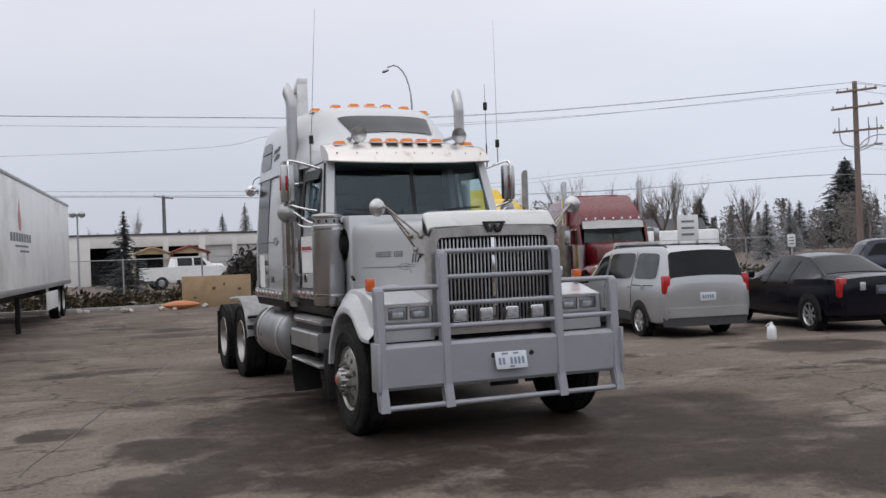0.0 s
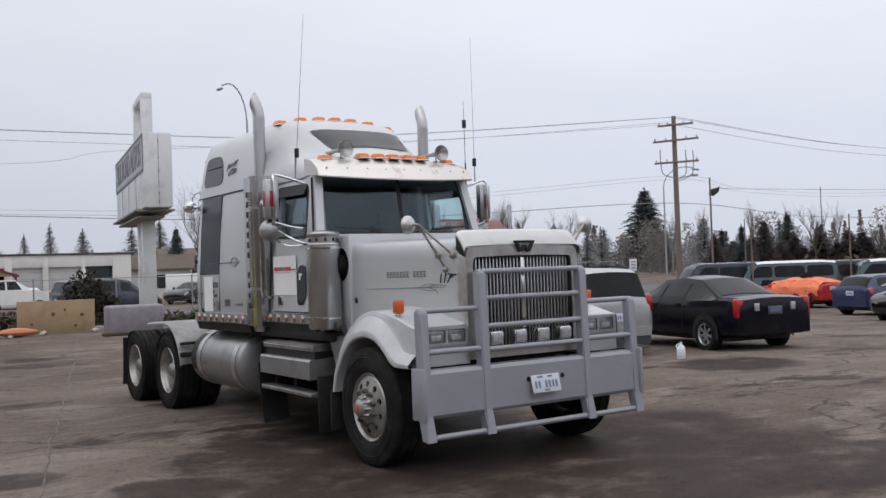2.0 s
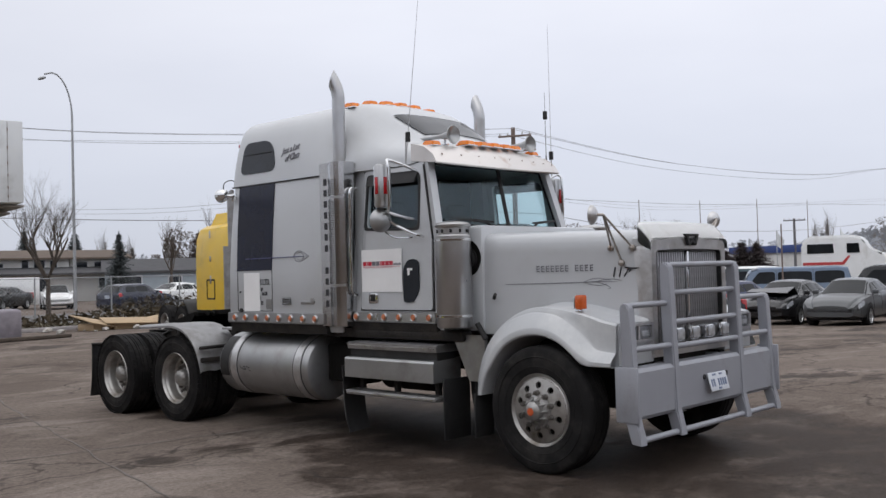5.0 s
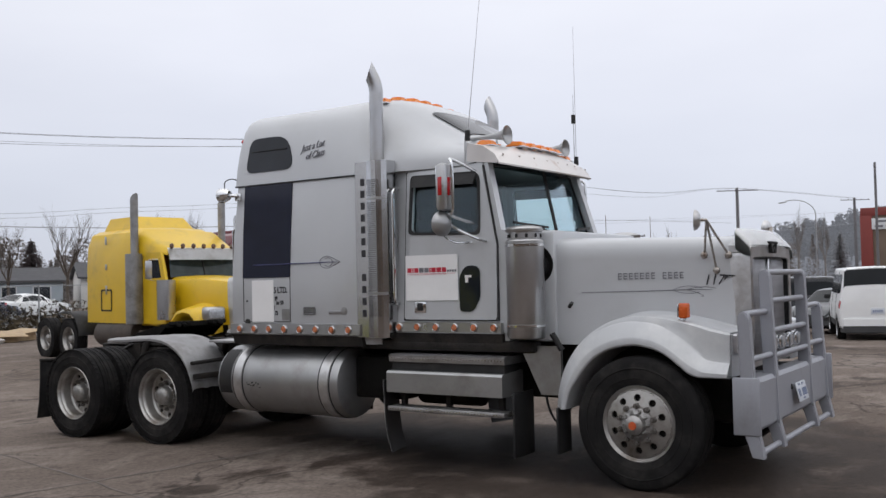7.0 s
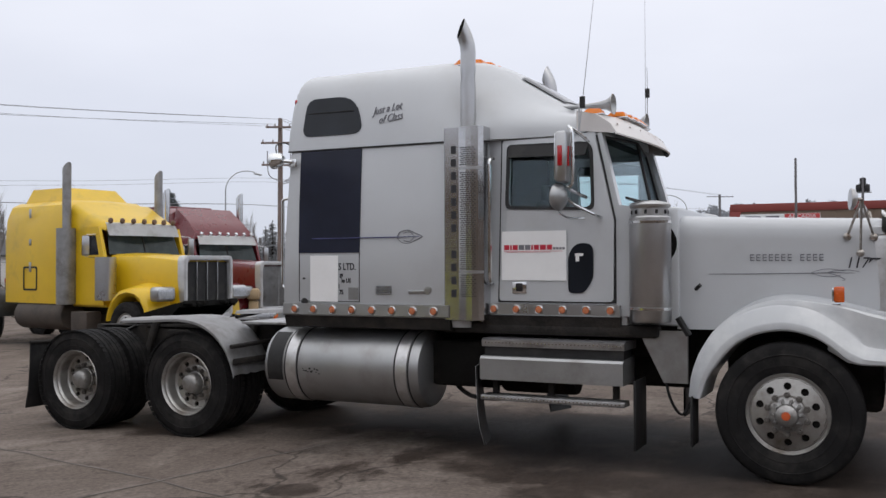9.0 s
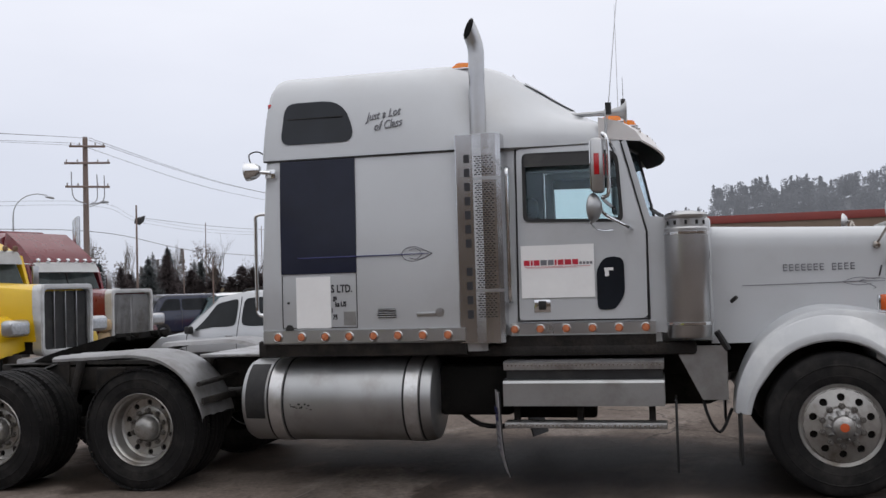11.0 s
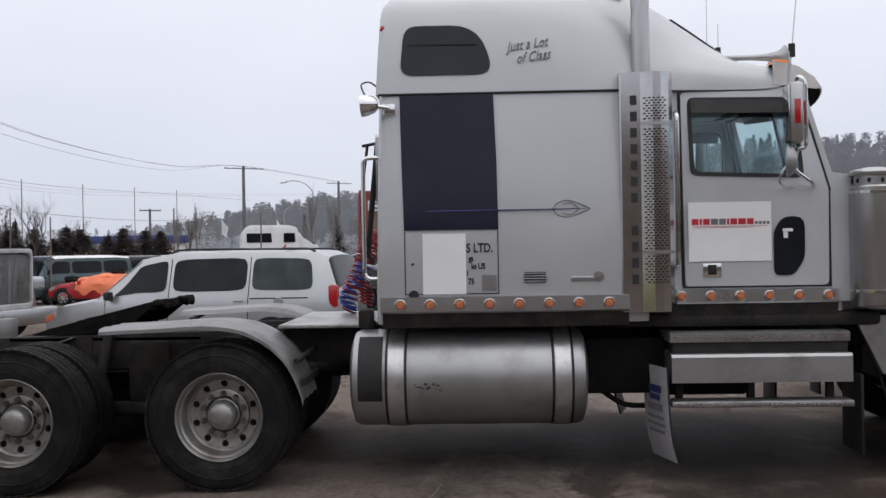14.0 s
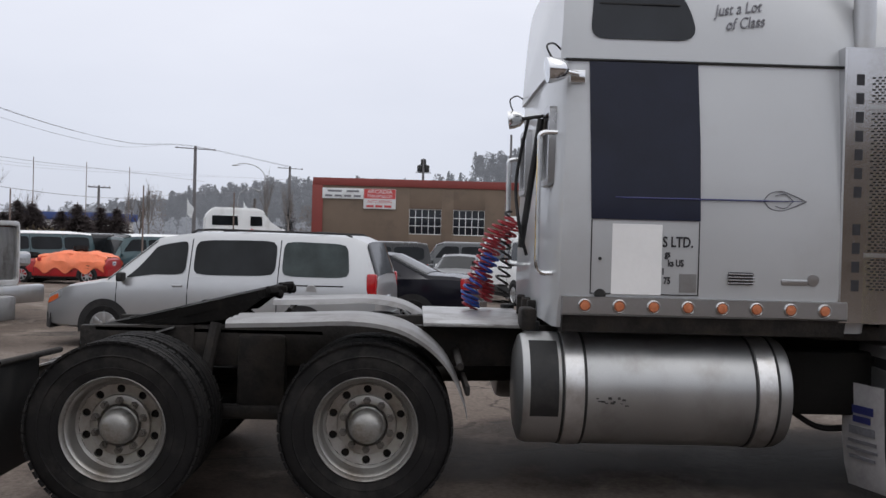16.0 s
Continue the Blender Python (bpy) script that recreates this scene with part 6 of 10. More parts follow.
    oil_shade = ramp(noise_tex(0.33, 5, 0.55, (1.3, 0.8, 1), 0.3), (0.62, 0.0), (0.70, 1.0))
    # patches below cab and steps, mostly shade put into the colour
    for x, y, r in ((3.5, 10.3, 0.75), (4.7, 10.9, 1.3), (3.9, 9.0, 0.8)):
        oil_shade = mix(1.0, oil_shade, blot(x, y, r, 0.35), "LIGHTEN")
    base = mix(oil_shade, base, mix(0.62, base, (0.014, 0.012, 0.011)))
    speck = ramp(noise_tex(5.5, 6, 0.75), (0.36, 0.55), (0.46, 1.0))
    base = mix(0.6, base, speck, "MULTIPLY")
    base = mix(0.55, base, ramp(fine, (0.3, 0.40), (0.7, 1.40)), "MULTIPLY")
    # cracks
    vm, v1, vn = n.new("ShaderNodeMapping"), n.new("ShaderNodeTexVoronoi"), n.new("ShaderNodeTexNoise")
    vn.inputs["Scale"].default_value, vn.inputs["Detail"].default_value = 1.4, 6
    l.new(co.outputs["Object"], vn.inputs["Vector"])
    warp = n.new("ShaderNodeMix")
    warp.data_type, warp.blend_type = "RGBA", "LINEAR_LIGHT"
    warp.inputs[0].default_value = 0.55
    l.new(co.outputs["Object"], warp.inputs[6])
    l.new(vn.outputs["Color"], warp.inputs[7])
    v1.feature = "DISTANCE_TO_EDGE"
    v1.inputs["Scale"].default_value = 0.42
    l.new(warp.outputs[2], v1.inputs["Vector"])
    crack = ramp(v1.outputs["Distance"], (0.004, 1.0), (0.013, 0.0))
    where = ramp(noise_tex(0.22, 3), (0.42, 0.0), (0.50, 1.0))
    cm = mix(1.0, crack, where, "MULTIPLY")
    base = mix(cm, base, mix(0.62, base, (0.030, 0.027, 0.025)))
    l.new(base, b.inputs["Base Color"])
    rg = mix(wet, mix(oil_shade, (0.88, 0.88, 0.88), (0.65, 0.65, 0.65)), (0.55, 0.55, 0.55))
    l.new(rg, b.inputs["Roughness"])
    b.inputs["Specular IOR Level"].default_value = 0.03
    bump = n.new("ShaderNodeBump")
    bump.inputs["Strength"].default_value, bump.inputs["Distance"].default_value = 0.5, 0.012
    hs = mix(0.5, fine, grit)
    l.new(mix(cm, hs, (0.0, 0.0, 0.0)), bump.inputs["Height"])
    l.new(bump.outputs[0], b.inputs["Normal"])
    return m


ASPHALT = ground_material()
JOINT = mat("pale_joint_filler", (0.165, 0.142, 0.128), 0.9, 0, 0.3, 4, 0.3, 60, (0.095, 0.083, 0.075), 0.8, 2.6)
bm = bmesh.new()
def fall(x, y):
    """The yard dips gently towards the far row of cars."""
    east = -0.47 * ease((x - 13) / 27) * (1 - ease((x - 48) / 22)) * (1 - ease((y - 33) / 5)) * ease((y + 30) / 20)
    return east - 0.11 * ease((y - 9.5) / 8.5) * (1 - ease((y - 24) / 10)) * ease((x + 2.5) / 5) * (1 - ease((x - 30) / 20))


xs = [-900, -300, -120, -60] + list(range(-40, -4, 4)) + list(range(-4, 20)) + list(range(20, 74, 2)) + [80, 140, 300, 900]
ys = [-900, -300, -120, -60] + list(range(-40, 6, 2)) + list(range(6, 30)) + list(range(30, 44, 2)) + [60, 80, 140, 300, 900]
grid = [[bm.verts.new((x, y, fall(x, y))) for x in xs] for y in ys]
for a, b in zip(grid, grid[1:]):
    for i in range(len(xs) - 1):
        bm.faces.new((a[i], a[i + 1], b[i + 1], b[i]))
solo("ground", bm, ASPHALT, "worn patchy asphalt yard with damp stains, painted shade and cracks", "ground", kind="structure", sharp=180)
# pale sealed joints across the paving
for (x0, y0), (x1, y1), w in (((0.3, 8.2), (4.05, 23.8), 0.022), ((-6.0, 14.1), (3.2, 12.55), 0.016), ((4.05, 23.8), (6.3, 33.5), 0.022)):
    bm = bmesh.new()
    d = Vector((y0 - y1, x1 - x0, 0)).normalized()
    rnd = random.Random(7)
    L = [(Vector((x0 + (x1 - x0) * k / 40, y0 + (y1 - y0) * k / 40, fall(x0 + (x1 - x0) * k / 40, y0 + (y1 - y0) * k / 40) + 0.004)) + d * rnd.uniform(-0.03, 0.03), w * rnd.uniform(0.25, 0.8)) for k in range(41)]
    loft(bm, [[c + d * h, c + d * h * 0.6 + Vector((0, 0, 0.003)), c - d * h * 0.6 + Vector((0, 0, 0.003)), c - d * h] for c, h in L], False, False)
    solo("paving_joint", bm, JOINT, "thin worn pale joint between paving slabs", "joint", kind="structure", sharp=180)


# ---- materials of the surroundings ----
def paint(name, col, metal=0.0, rough=0.3, dirt=0.25):
    return mat(name, col, rough, metal, 0.05, 2.0, 0.0, 80, tuple(0.7 * c + 0.03 for c in col), dirt, 1.4, 0.4, 0.05)


VANSILVER = paint("van_silver", (0.43, 0.44, 0.455), 0.6, 0.30, 0.12)
CARBLACK = mat("car_black", (0.006, 0.006, 0.011), 0.16, 0.0, 0.1, 2, 0, 80, (0.014, 0.014, 0.018), 0.08, 1.4, 0.0, 0.04, spec=0.24)
YELLOW = mat("truck_yellow", (0.66, 0.425, 0.008), 0.4, 0.0, 0.06, 2.0, 0.0, 80, (0.40, 0.27, 0.03), 0.22, 1.1, 0.2, 0.06)
MAROON = paint("truck_maroon", (0.13, 0.008, 0.014), 0, 0.28)
NAVY = paint("navy_paint", (0.012, 0.017, 0.040), 0, 0.25)
TEAL = paint("teal_paint", (0.05, 0.09, 0.10), 0.2, 0.3)
DARKBLUE = paint("blue_paint", (0.014, 0.0245, 0.084), 0.1, 0.3)
CHARCOAL = paint("charcoal_paint", (0.011, 0.011, 0.0125), 0.1, 0.28)
GREYP = paint("grey_paint", (0.09, 0.095, 0.1), 0.4, 0.35)
REDP = paint("red_paint", (0.42, 0.015, 0.02), 0, 0.3)
SLATE = paint("slate_blue_paint", (0.13, 0.18, 0.26), 0.2, 0.35)
TARP = mat("orange_tarp", (0.80, 0.20, 0.09), 0.6, 0, 0.12, 3, 0.2, 20)
CLAD = mat("grey_cladding", (0.045, 0.046, 0.048), 0.6, 0, 0.15, 5)
TRAILER = mat("trailer_white", (0.76, 0.77, 0.78), 0.4, 0, 0.05, 0.8, 0, 80, (0.5, 0.5, 0.5), 0.3, 0.5)
STUCCO = mat("white_stucco", (0.68, 0.67, 0.645), 0.85, 0, 0.06, 0.4, 0.2, 30, (0.5, 0.49, 0.46), 0.3, 0.25)
BROWNWALL = mat("brown_block_wall", (0.155, 0.115, 0.085), 0.85, 0, 0.10, 0.6, 0.2, 10, (0.11, 0.085, 0.066), 0.3, 0.4)
REDTRIM = mat("red_trim", (0.20, 0.035, 0.028), 0.6, 0, 0.08, 0.8)
SIGNRED = mat("sign_red", (0.48, 0.05, 0.05), 0.5, 0, 0.08)
SIGNWHITE = mat("sign_white", (0.66, 0.68, 0.69), 0.5, 0, 0.05, 0.8, 0, 80, (0.42, 0.42, 0.40), 0.35, 0.7)
DOORGREY = mat("roller_door", (0.47, 0.47, 0.46), 0.7, 0, 0.05, 1)
DARKIN = mat("dark_interior", (0.022, 0.022, 0.024), 0.9, 0, 0.3, 1)
WOODPOLE = mat("weathered_pole", (0.185, 0.140, 0.122), 0.9, 0, 0.2, 3, 0.3, 40, stretch=(1, 1, 0.15))
GALV = mat("galvanised_steel", (0.36, 0.37, 0.38), 0.5, 0.7, 0.1, 3)
PLY = mat("plywood", (0.42, 0.31, 0.19), 0.8, 0, 0.12, 1.5, 0.1, 60, (0.30, 0.21, 0.13), 0.3, 2)
ORANGEHULL = mat("faded_orange_hull", (0.50, 0.19, 0.08), 0.5, 0, 0.1, 3)
GREYPOLE = mat("grey_weathered_pole", (0.15, 0.145, 0.15), 0.9, 0, 0.2, 3, 0.3, 40, stretch=(1, 1, 0.15))
WRAP = mat("mauve_sheeting", (0.255, 0.235, 0.265), 0.6, 0, 0.15, 2.5, 0.2, 12, (0.17, 0.155, 0.18), 0.5, 1.8)
CONCRETE = mat("grey_concrete", (0.36, 0.34, 0.34), 0.9, 0, 0.12, 2, 0.3, 40, (0.24, 0.22, 0.23), 0.4, 1.5)
ROOFBROWN = mat("brown_shingle", (0.115, 0.088, 0.07), 0.9, 0, 0.2, 2, 0.3, 20)
ROOFGREY = mat("grey_shingle", (0.07, 0.07, 0.075), 0.9, 0, 0.2, 2, 0.3, 20)
HOUSEBLUE = mat("pale_blue_siding", (0.34, 0.39, 0.43), 0.8, 0, 0.06, 2)
BARK = mat("bark", (0.085, 0.068, 0.055), 0.95, 0, 0.25, 6, 0.5, 40)
PALEBARK = mat("pale_bark", (0.19, 0.175, 0.165), 0.95, 0, 0.2, 6, 0.4, 40)
BRUSH = mat("brown_brush", (0.082, 0.066, 0.045), 0.95, 0, 0.4, 3, rnd=0.2, spec=0.1)
DRYGRASS = mat("dry_grass", (0.15, 0.135, 0.085), 0.95, 0, 0.35, 1.2, 0.5, 30, (0.09, 0.075, 0.05), 0.5, 0.5)


def far_wood(name, col, haze_glow):
    """Distant woods: translucent for even shading; haze is put into colour, and as glow in the farthest backdrop."""
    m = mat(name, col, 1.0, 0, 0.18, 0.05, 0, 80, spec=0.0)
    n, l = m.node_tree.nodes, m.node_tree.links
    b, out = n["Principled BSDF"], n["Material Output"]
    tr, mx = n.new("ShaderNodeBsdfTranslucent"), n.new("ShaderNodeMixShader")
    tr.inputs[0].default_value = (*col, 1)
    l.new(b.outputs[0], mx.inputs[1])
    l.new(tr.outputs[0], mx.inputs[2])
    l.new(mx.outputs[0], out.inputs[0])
    if haze_glow:
        b.inputs["Emission Color"].default_value = (*haze_glow, 1)
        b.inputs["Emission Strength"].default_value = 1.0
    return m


NEEDLE = far_wood("conifer_needles", (0.115, 0.128, 0.130), None)
BUSHDARK = mat("dark_bush", (0.055, 0.052, 0.045), 0.95, 0, 0.4, 3, rnd=0.2, spec=0.1)
HEDGE = far_wood("dark_hedge", (0.125, 0.105, 0.105), None)
# MISTWOOD, MISTDARK and HILLWOOD are paled, two of them glowing, in place of haze
MISTWOOD = far_wood("haze_pale_wood", (0.25, 0.26, 0.28), (0.235, 0.25, 0.285))
MISTDARK = far_wood("haze_grey_wood", (0.33, 0.335, 0.345), None)
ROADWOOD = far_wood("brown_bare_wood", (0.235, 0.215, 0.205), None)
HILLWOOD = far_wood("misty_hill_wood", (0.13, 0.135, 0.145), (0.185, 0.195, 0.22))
WIRE = mat("cable_grey", (0.28, 0.28, 0.30), 0.7, 0, 0.1)
JUG = mat("milky_plastic", (0.72, 0.74, 0.76), 0.4, 0, 0.03)
BLUEROOF = mat("blue_metal_roof", (0.03, 0.06, 0.20), 0.5, 0, 0.1)
STREET = mat("street_asphalt", (0.085, 0.082, 0.082), 0.7, 0, 0.15, 0.4, 0.2, 40, (0.055, 0.053, 0.053), 0.4, 0.3)
PAPERGREY = mat("faded_panel", (0.40, 0.42, 0.45), 0.6, 0, 0.12, 1.5)
GREYWOOD = mat("grey_weathered_board", (0.30, 0.28, 0.26), 0.9, 0, 0.15, 3, 0.2, 40)
RIM = mat("alloy_rim", (0.50, 0.51, 0.52), 0.3, 0.8, 0.1, 10)


# ---- cars ----
def lin(pts, v):
    """Linear interpolation in rows sorted by their first value."""
    if v <= pts[0][0]:
        return pts[0][1:]
    for a, b in zip(pts, pts[1:]):
        if v <= b[0]:
            t = (v - a[0]) / (b[0] - a[0])
            return tuple(p + (q - p) * t for p, q in zip(a[1:], b[1:]))
    return pts[-1][1:]


def car_wheel_meshes(R, W, spokes=7):
    bm = bmesh.new()
    h = W / 2
    lathe(bm, [(R * 0.62, -h * 0.8), (R * 0.66, -h), (R * 0.9, -h), (R * 0.985, -h * 0.75), (R, -h * 0.4), (R, h * 0.4), (R * 0.985, h * 0.75), (R * 0.9, h), (R * 0.62, h)], (0, 0, 0), (1, 0, 0), 28)
    ty = link_mesh("tyre", bm, RUBBER)
    bm = bmesh.new()
    lathe(bm, [(R * 0.66, -h * 0.95), (R * 0.63, -h * 0.97), (R * 0.58, -h * 0.7), (R * 0.56, h * 0.3)], (0, 0, 0), (1, 0, 0), 28)
    lathe(bm, [(0.0, -h * 0.85), (R * 0.15, -h * 0.83), (R * 0.17, -h * 0.5)], (0, 0, 0), (1, 0, 0), 14)
    for k in range(spokes):
        a = 2 * math.pi * k / spokes
        vs = box(bm, (-h * 0.72, 0, R * 0.37), (0.03, R * 0.13, R * 0.5), 0.006)
        bmesh.ops.rotate(bm, cent=(0, 0, 0), matrix=Matrix.Rotation(a, 3, "X"), verts=vs)
    rim = link_mesh("rim", bm, RIM)
    bm = bmesh.new()
    lathe(bm, [(R * 0.60, -h * 0.35), (0.02, -h * 0.35)], (0, 0, 0), (1, 0, 0), 20)
    return ty, rim, link_mesh("brake", bm, BLACK)


CARWHEEL = car_wheel_meshes(0.335, 0.225)


class Body:
    """A car body of cross sections along y; also gives points of its skin for panes and seams."""

    def __init__(self, rows):
        self.rows = rows

    def half(self, y):
        hw, zl, zb, zt, tw = lin(self.rows, y)
        return [(hw * 0.78, zl), (hw * 0.96, zl + 0.05), (hw, zl + 0.24), (hw * 0.995, zb - 0.14), (hw * 0.962, zb), (tw, zt - 0.075), (tw * 0.93, zt - 0.02), (tw * 0.5, zt + 0.004), (0.0, zt + 0.014)]

    def at(self, y, k):
        h = self.half(y)
        i = min(int(k), len(h) - 2)
        a, b = h[i], h[i + 1]
        t = k - i
        return Vector((a[0] + (b[0] - a[0]) * t, y, a[1] + (b[1] - a[1]) * t))

    def out(self, y, k, s, off):
        p = self.at(y, k)
        du = self.at(y, min(k + 0.05, 7.99)) - self.at(y, max(k - 0.05, 0))
        dy = self.at(y + 0.03, k) - self.at(y - 0.03, k)
        n = dy.cross(du)
        n.normalize()
        if n.x < 0 and abs(n.x) > 0.05 or n.z < -0.6:
            n = -n
        q = p + n * off
        return Vector((s * q.x, q.y, q.z))

    def mesh(self):
        ys = sorted({round(r[0], 3) for r in self.rows} | {round(a[0] + (b[0] - a[0]) * t, 3) for a, b in zip(self.rows, self.rows[1:]) for t in (0.33, 0.66)})
        bm = bmesh.new()
        rings = []
        for y in ys:
            h = self.half(y)
            rings.append([(-u, y, z) for u, z in h] + [(u, y, z) for u, z in reversed(h[:-1])])
        loft(bm, rings)
        return bm

    def patch(self, corners, s=1, off=0.006, n=10, thick=0.01):
        """A pane on the skin between four corners (y, k), given round."""
        (a, b, c, d) = [Vector((y, k, 0)) for y, k in corners]
        bm = bmesh.new()
        top = []
        for i in range(n + 1):
            row = []
            for j in range(n + 1):
                u, v = 2 * i / n - 1, 2 * j / n - 1
                u, v = (u * (1 - 0.09 * v ** 6) + 1) / 2, (v * (1 - 0.09 * u ** 6) + 1) / 2
                p = a.lerp(b, u).lerp(d.lerp(c, u), v)
                row.append(self.out(p.x, p.y, s, off))
            top.append(ring(bm, row))
        for p, q in zip(top, top[1:]):
            bridge(bm, p, q, False)
        return bm

    def across(self, y0, y1, k0, off=0.006, n=6):
        """A pane across the car, between two stations, from lane k0 over the middle."""
        bm = bmesh.new()
        top = []
        ks = [k0 + (7.98 - k0) * j / n for j in range(n + 1)]
        for i in range(n + 1):
            y = y0 + (y1 - y0) * i / n
            top.append(ring(bm, [self.out(y, k, -1, off) for k in ks] + [self.out(y, k, 1, off) for k in reversed(ks)]))
        for p, q in zip(top, top[1:]):
            bridge(bm, p, q, False)
        return bm


SHAPES = {
    "minivan": dict(rows=[(-2.60, .80, .42, 1.00, 1.05, .74), (-2.575, .885, .36, 1.06, 1.20, .78), (-2.40, .915, .30, 1.07, 1.70, .705), (-2.20, .92, .28, 1.07, 1.78, .70), (-1.0, .925, .28, 1.06, 1.81, .70), (0.3, .925, .28, 1.04, 1.79, .69), (0.85, .925, .28, 1.03, 1.70, .66), (1.62, .92, .28, 1.00, 1.06, .80), (2.25, .90, .28, .90, .95, .74), (2.52, .84, .30, .78, .82, .62), (2.64, .66, .36, .62, .66, .5)],
                    ws=(0.86, 1.60), rg=(-2.57, -2.40), wins=[[(-2.18, 4.15), (-1.15, 4.15), (-1.15, 4.93), (-2.12, 4.93)], [(-1.05, 4.15), (0.22, 4.15), (0.22, 4.93), (-1.05, 4.93)], [(0.34, 4.15), (1.32, 4.2), (0.86, 4.9), (0.34, 4.93)]], wheels=(-1.50, 1.58), seams=(-1.10, 0.28, 1.40), tail=(2.15, 4.3), hl=(2.28, 2.55), cars=1),
    "sedan": dict(rows=[(-2.42, .74, .40, .86, .92, .66), (-2.39, .84, .34, .96, 1.03, .72), (-2.1, .89, .30, 1.00, 1.07, .74), (-1.65, .90, .26, 1.00, 1.08, .72), (-0.95, .90, .26, .98, 1.40, .56), (-0.3, .90, .26, .97, 1.455, .56), (0.35, .90, .26, .96, 1.40, .56), (1.15, .90, .26, .94, 1.00, .70), (1.9, .88, .27, .86, .92, .68), (2.25, .84, .30, .76, .80, .60), (2.42, .68, .34, .62, .66, .5)],
                  ws=(0.38, 1.13), rg=(-1.62, -0.97), wins=[[(-1.25, 4.2), (-0.72, 4.2), (-0.72, 4.9), (-1.0, 4.85)], [(-0.66, 4.2), (0.1, 4.2), (0.1, 4.92), (-0.66, 4.92)], [(0.18, 4.2), (0.98, 4.25), (0.42, 4.88), (0.18, 4.92)]], wheels=(-1.45, 1.45), seams=(-0.69, 0.14, 1.05), tail=(2.3, 4.7), hl=(1.95, 2.3), cars=1),
    "van": dict(rows=[(-2.50, .84, .40, 1.05, 1.12, .78), (-2.47, .90, .34, 1.10, 1.50, .80), (-2.35, .92, .32, 1.12, 1.93, .76), (-2.0, .92, .32, 1.12, 1.98, .76), (1.2, .92, .32, 1.10, 1.98, .75), (1.6, .92, .32, 1.08, 1.85, .72), (2.1, .91, .32, 1.0, 1.08, .8), (2.4, .88, .34, .86, .9, .72), (2.5, .7, .4, .7, .74, .6)],
                ws=(1.30, 2.08), rg=(-2.47, -2.34), wins=[[(-2.2, 4.2), (-1.0, 4.2), (-1.0, 4.85), (-2.2, 4.85)], [(-0.9, 4.2), (0.5, 4.2), (0.5, 4.85), (-0.9, 4.85)], [(0.6, 4.2), (1.7, 4.25), (1.3, 4.85), (0.6, 4.85)]], wheels=(-1.5, 1.55), seams=(-0.95, 0.55, 1.75), tail=(2.2, 3.9), hl=(2.2, 2.45), cars=1),
    "hatch": dict(rows=[(-2.0, .74, .40, .90, .96, .66), (-1.96, .83, .32, .96, 1.05, .68), (-1.6, .86, .28, .98, 1.38, .58), (-1.2, .87, .26, .97, 1.45, .57), (0.1, .87, .26, .95, 1.45, .56), (0.9, .87, .26, .92, .98, .7), (1.6, .84, .28, .84, .88, .64), (1.95, .76, .32, .70, .74, .55), (2.02, .6, .36, .6, .63, .45)],
                  ws=(0.12, 0.88), rg=(-1.94, -1.55), wins=[[(-1.5, 4.2), (-0.75, 4.2), (-0.75, 4.9), (-1.35, 4.9)], [(-0.68, 4.2), (0.02, 4.2), (0.02, 4.92), (-0.68, 4.92)], [(0.08, 4.2), (0.72, 4.25), (0.16, 4.88), (0.08, 4.92)]], wheels=(-1.28, 1.28), seams=(-0.7, 0.8), tail=(2.4, 4.4), hl=(1.6, 1.9), cars=1),
}

SHAPES["coupe"] = dict(SHAPES["hatch"], rows=[(a, b, c, min(d, 0.86), e if e < 1.0 else 0.45 * e + 0.55, g) for a, b, c, d, e, g in SHAPES["hatch"]["rows"]])


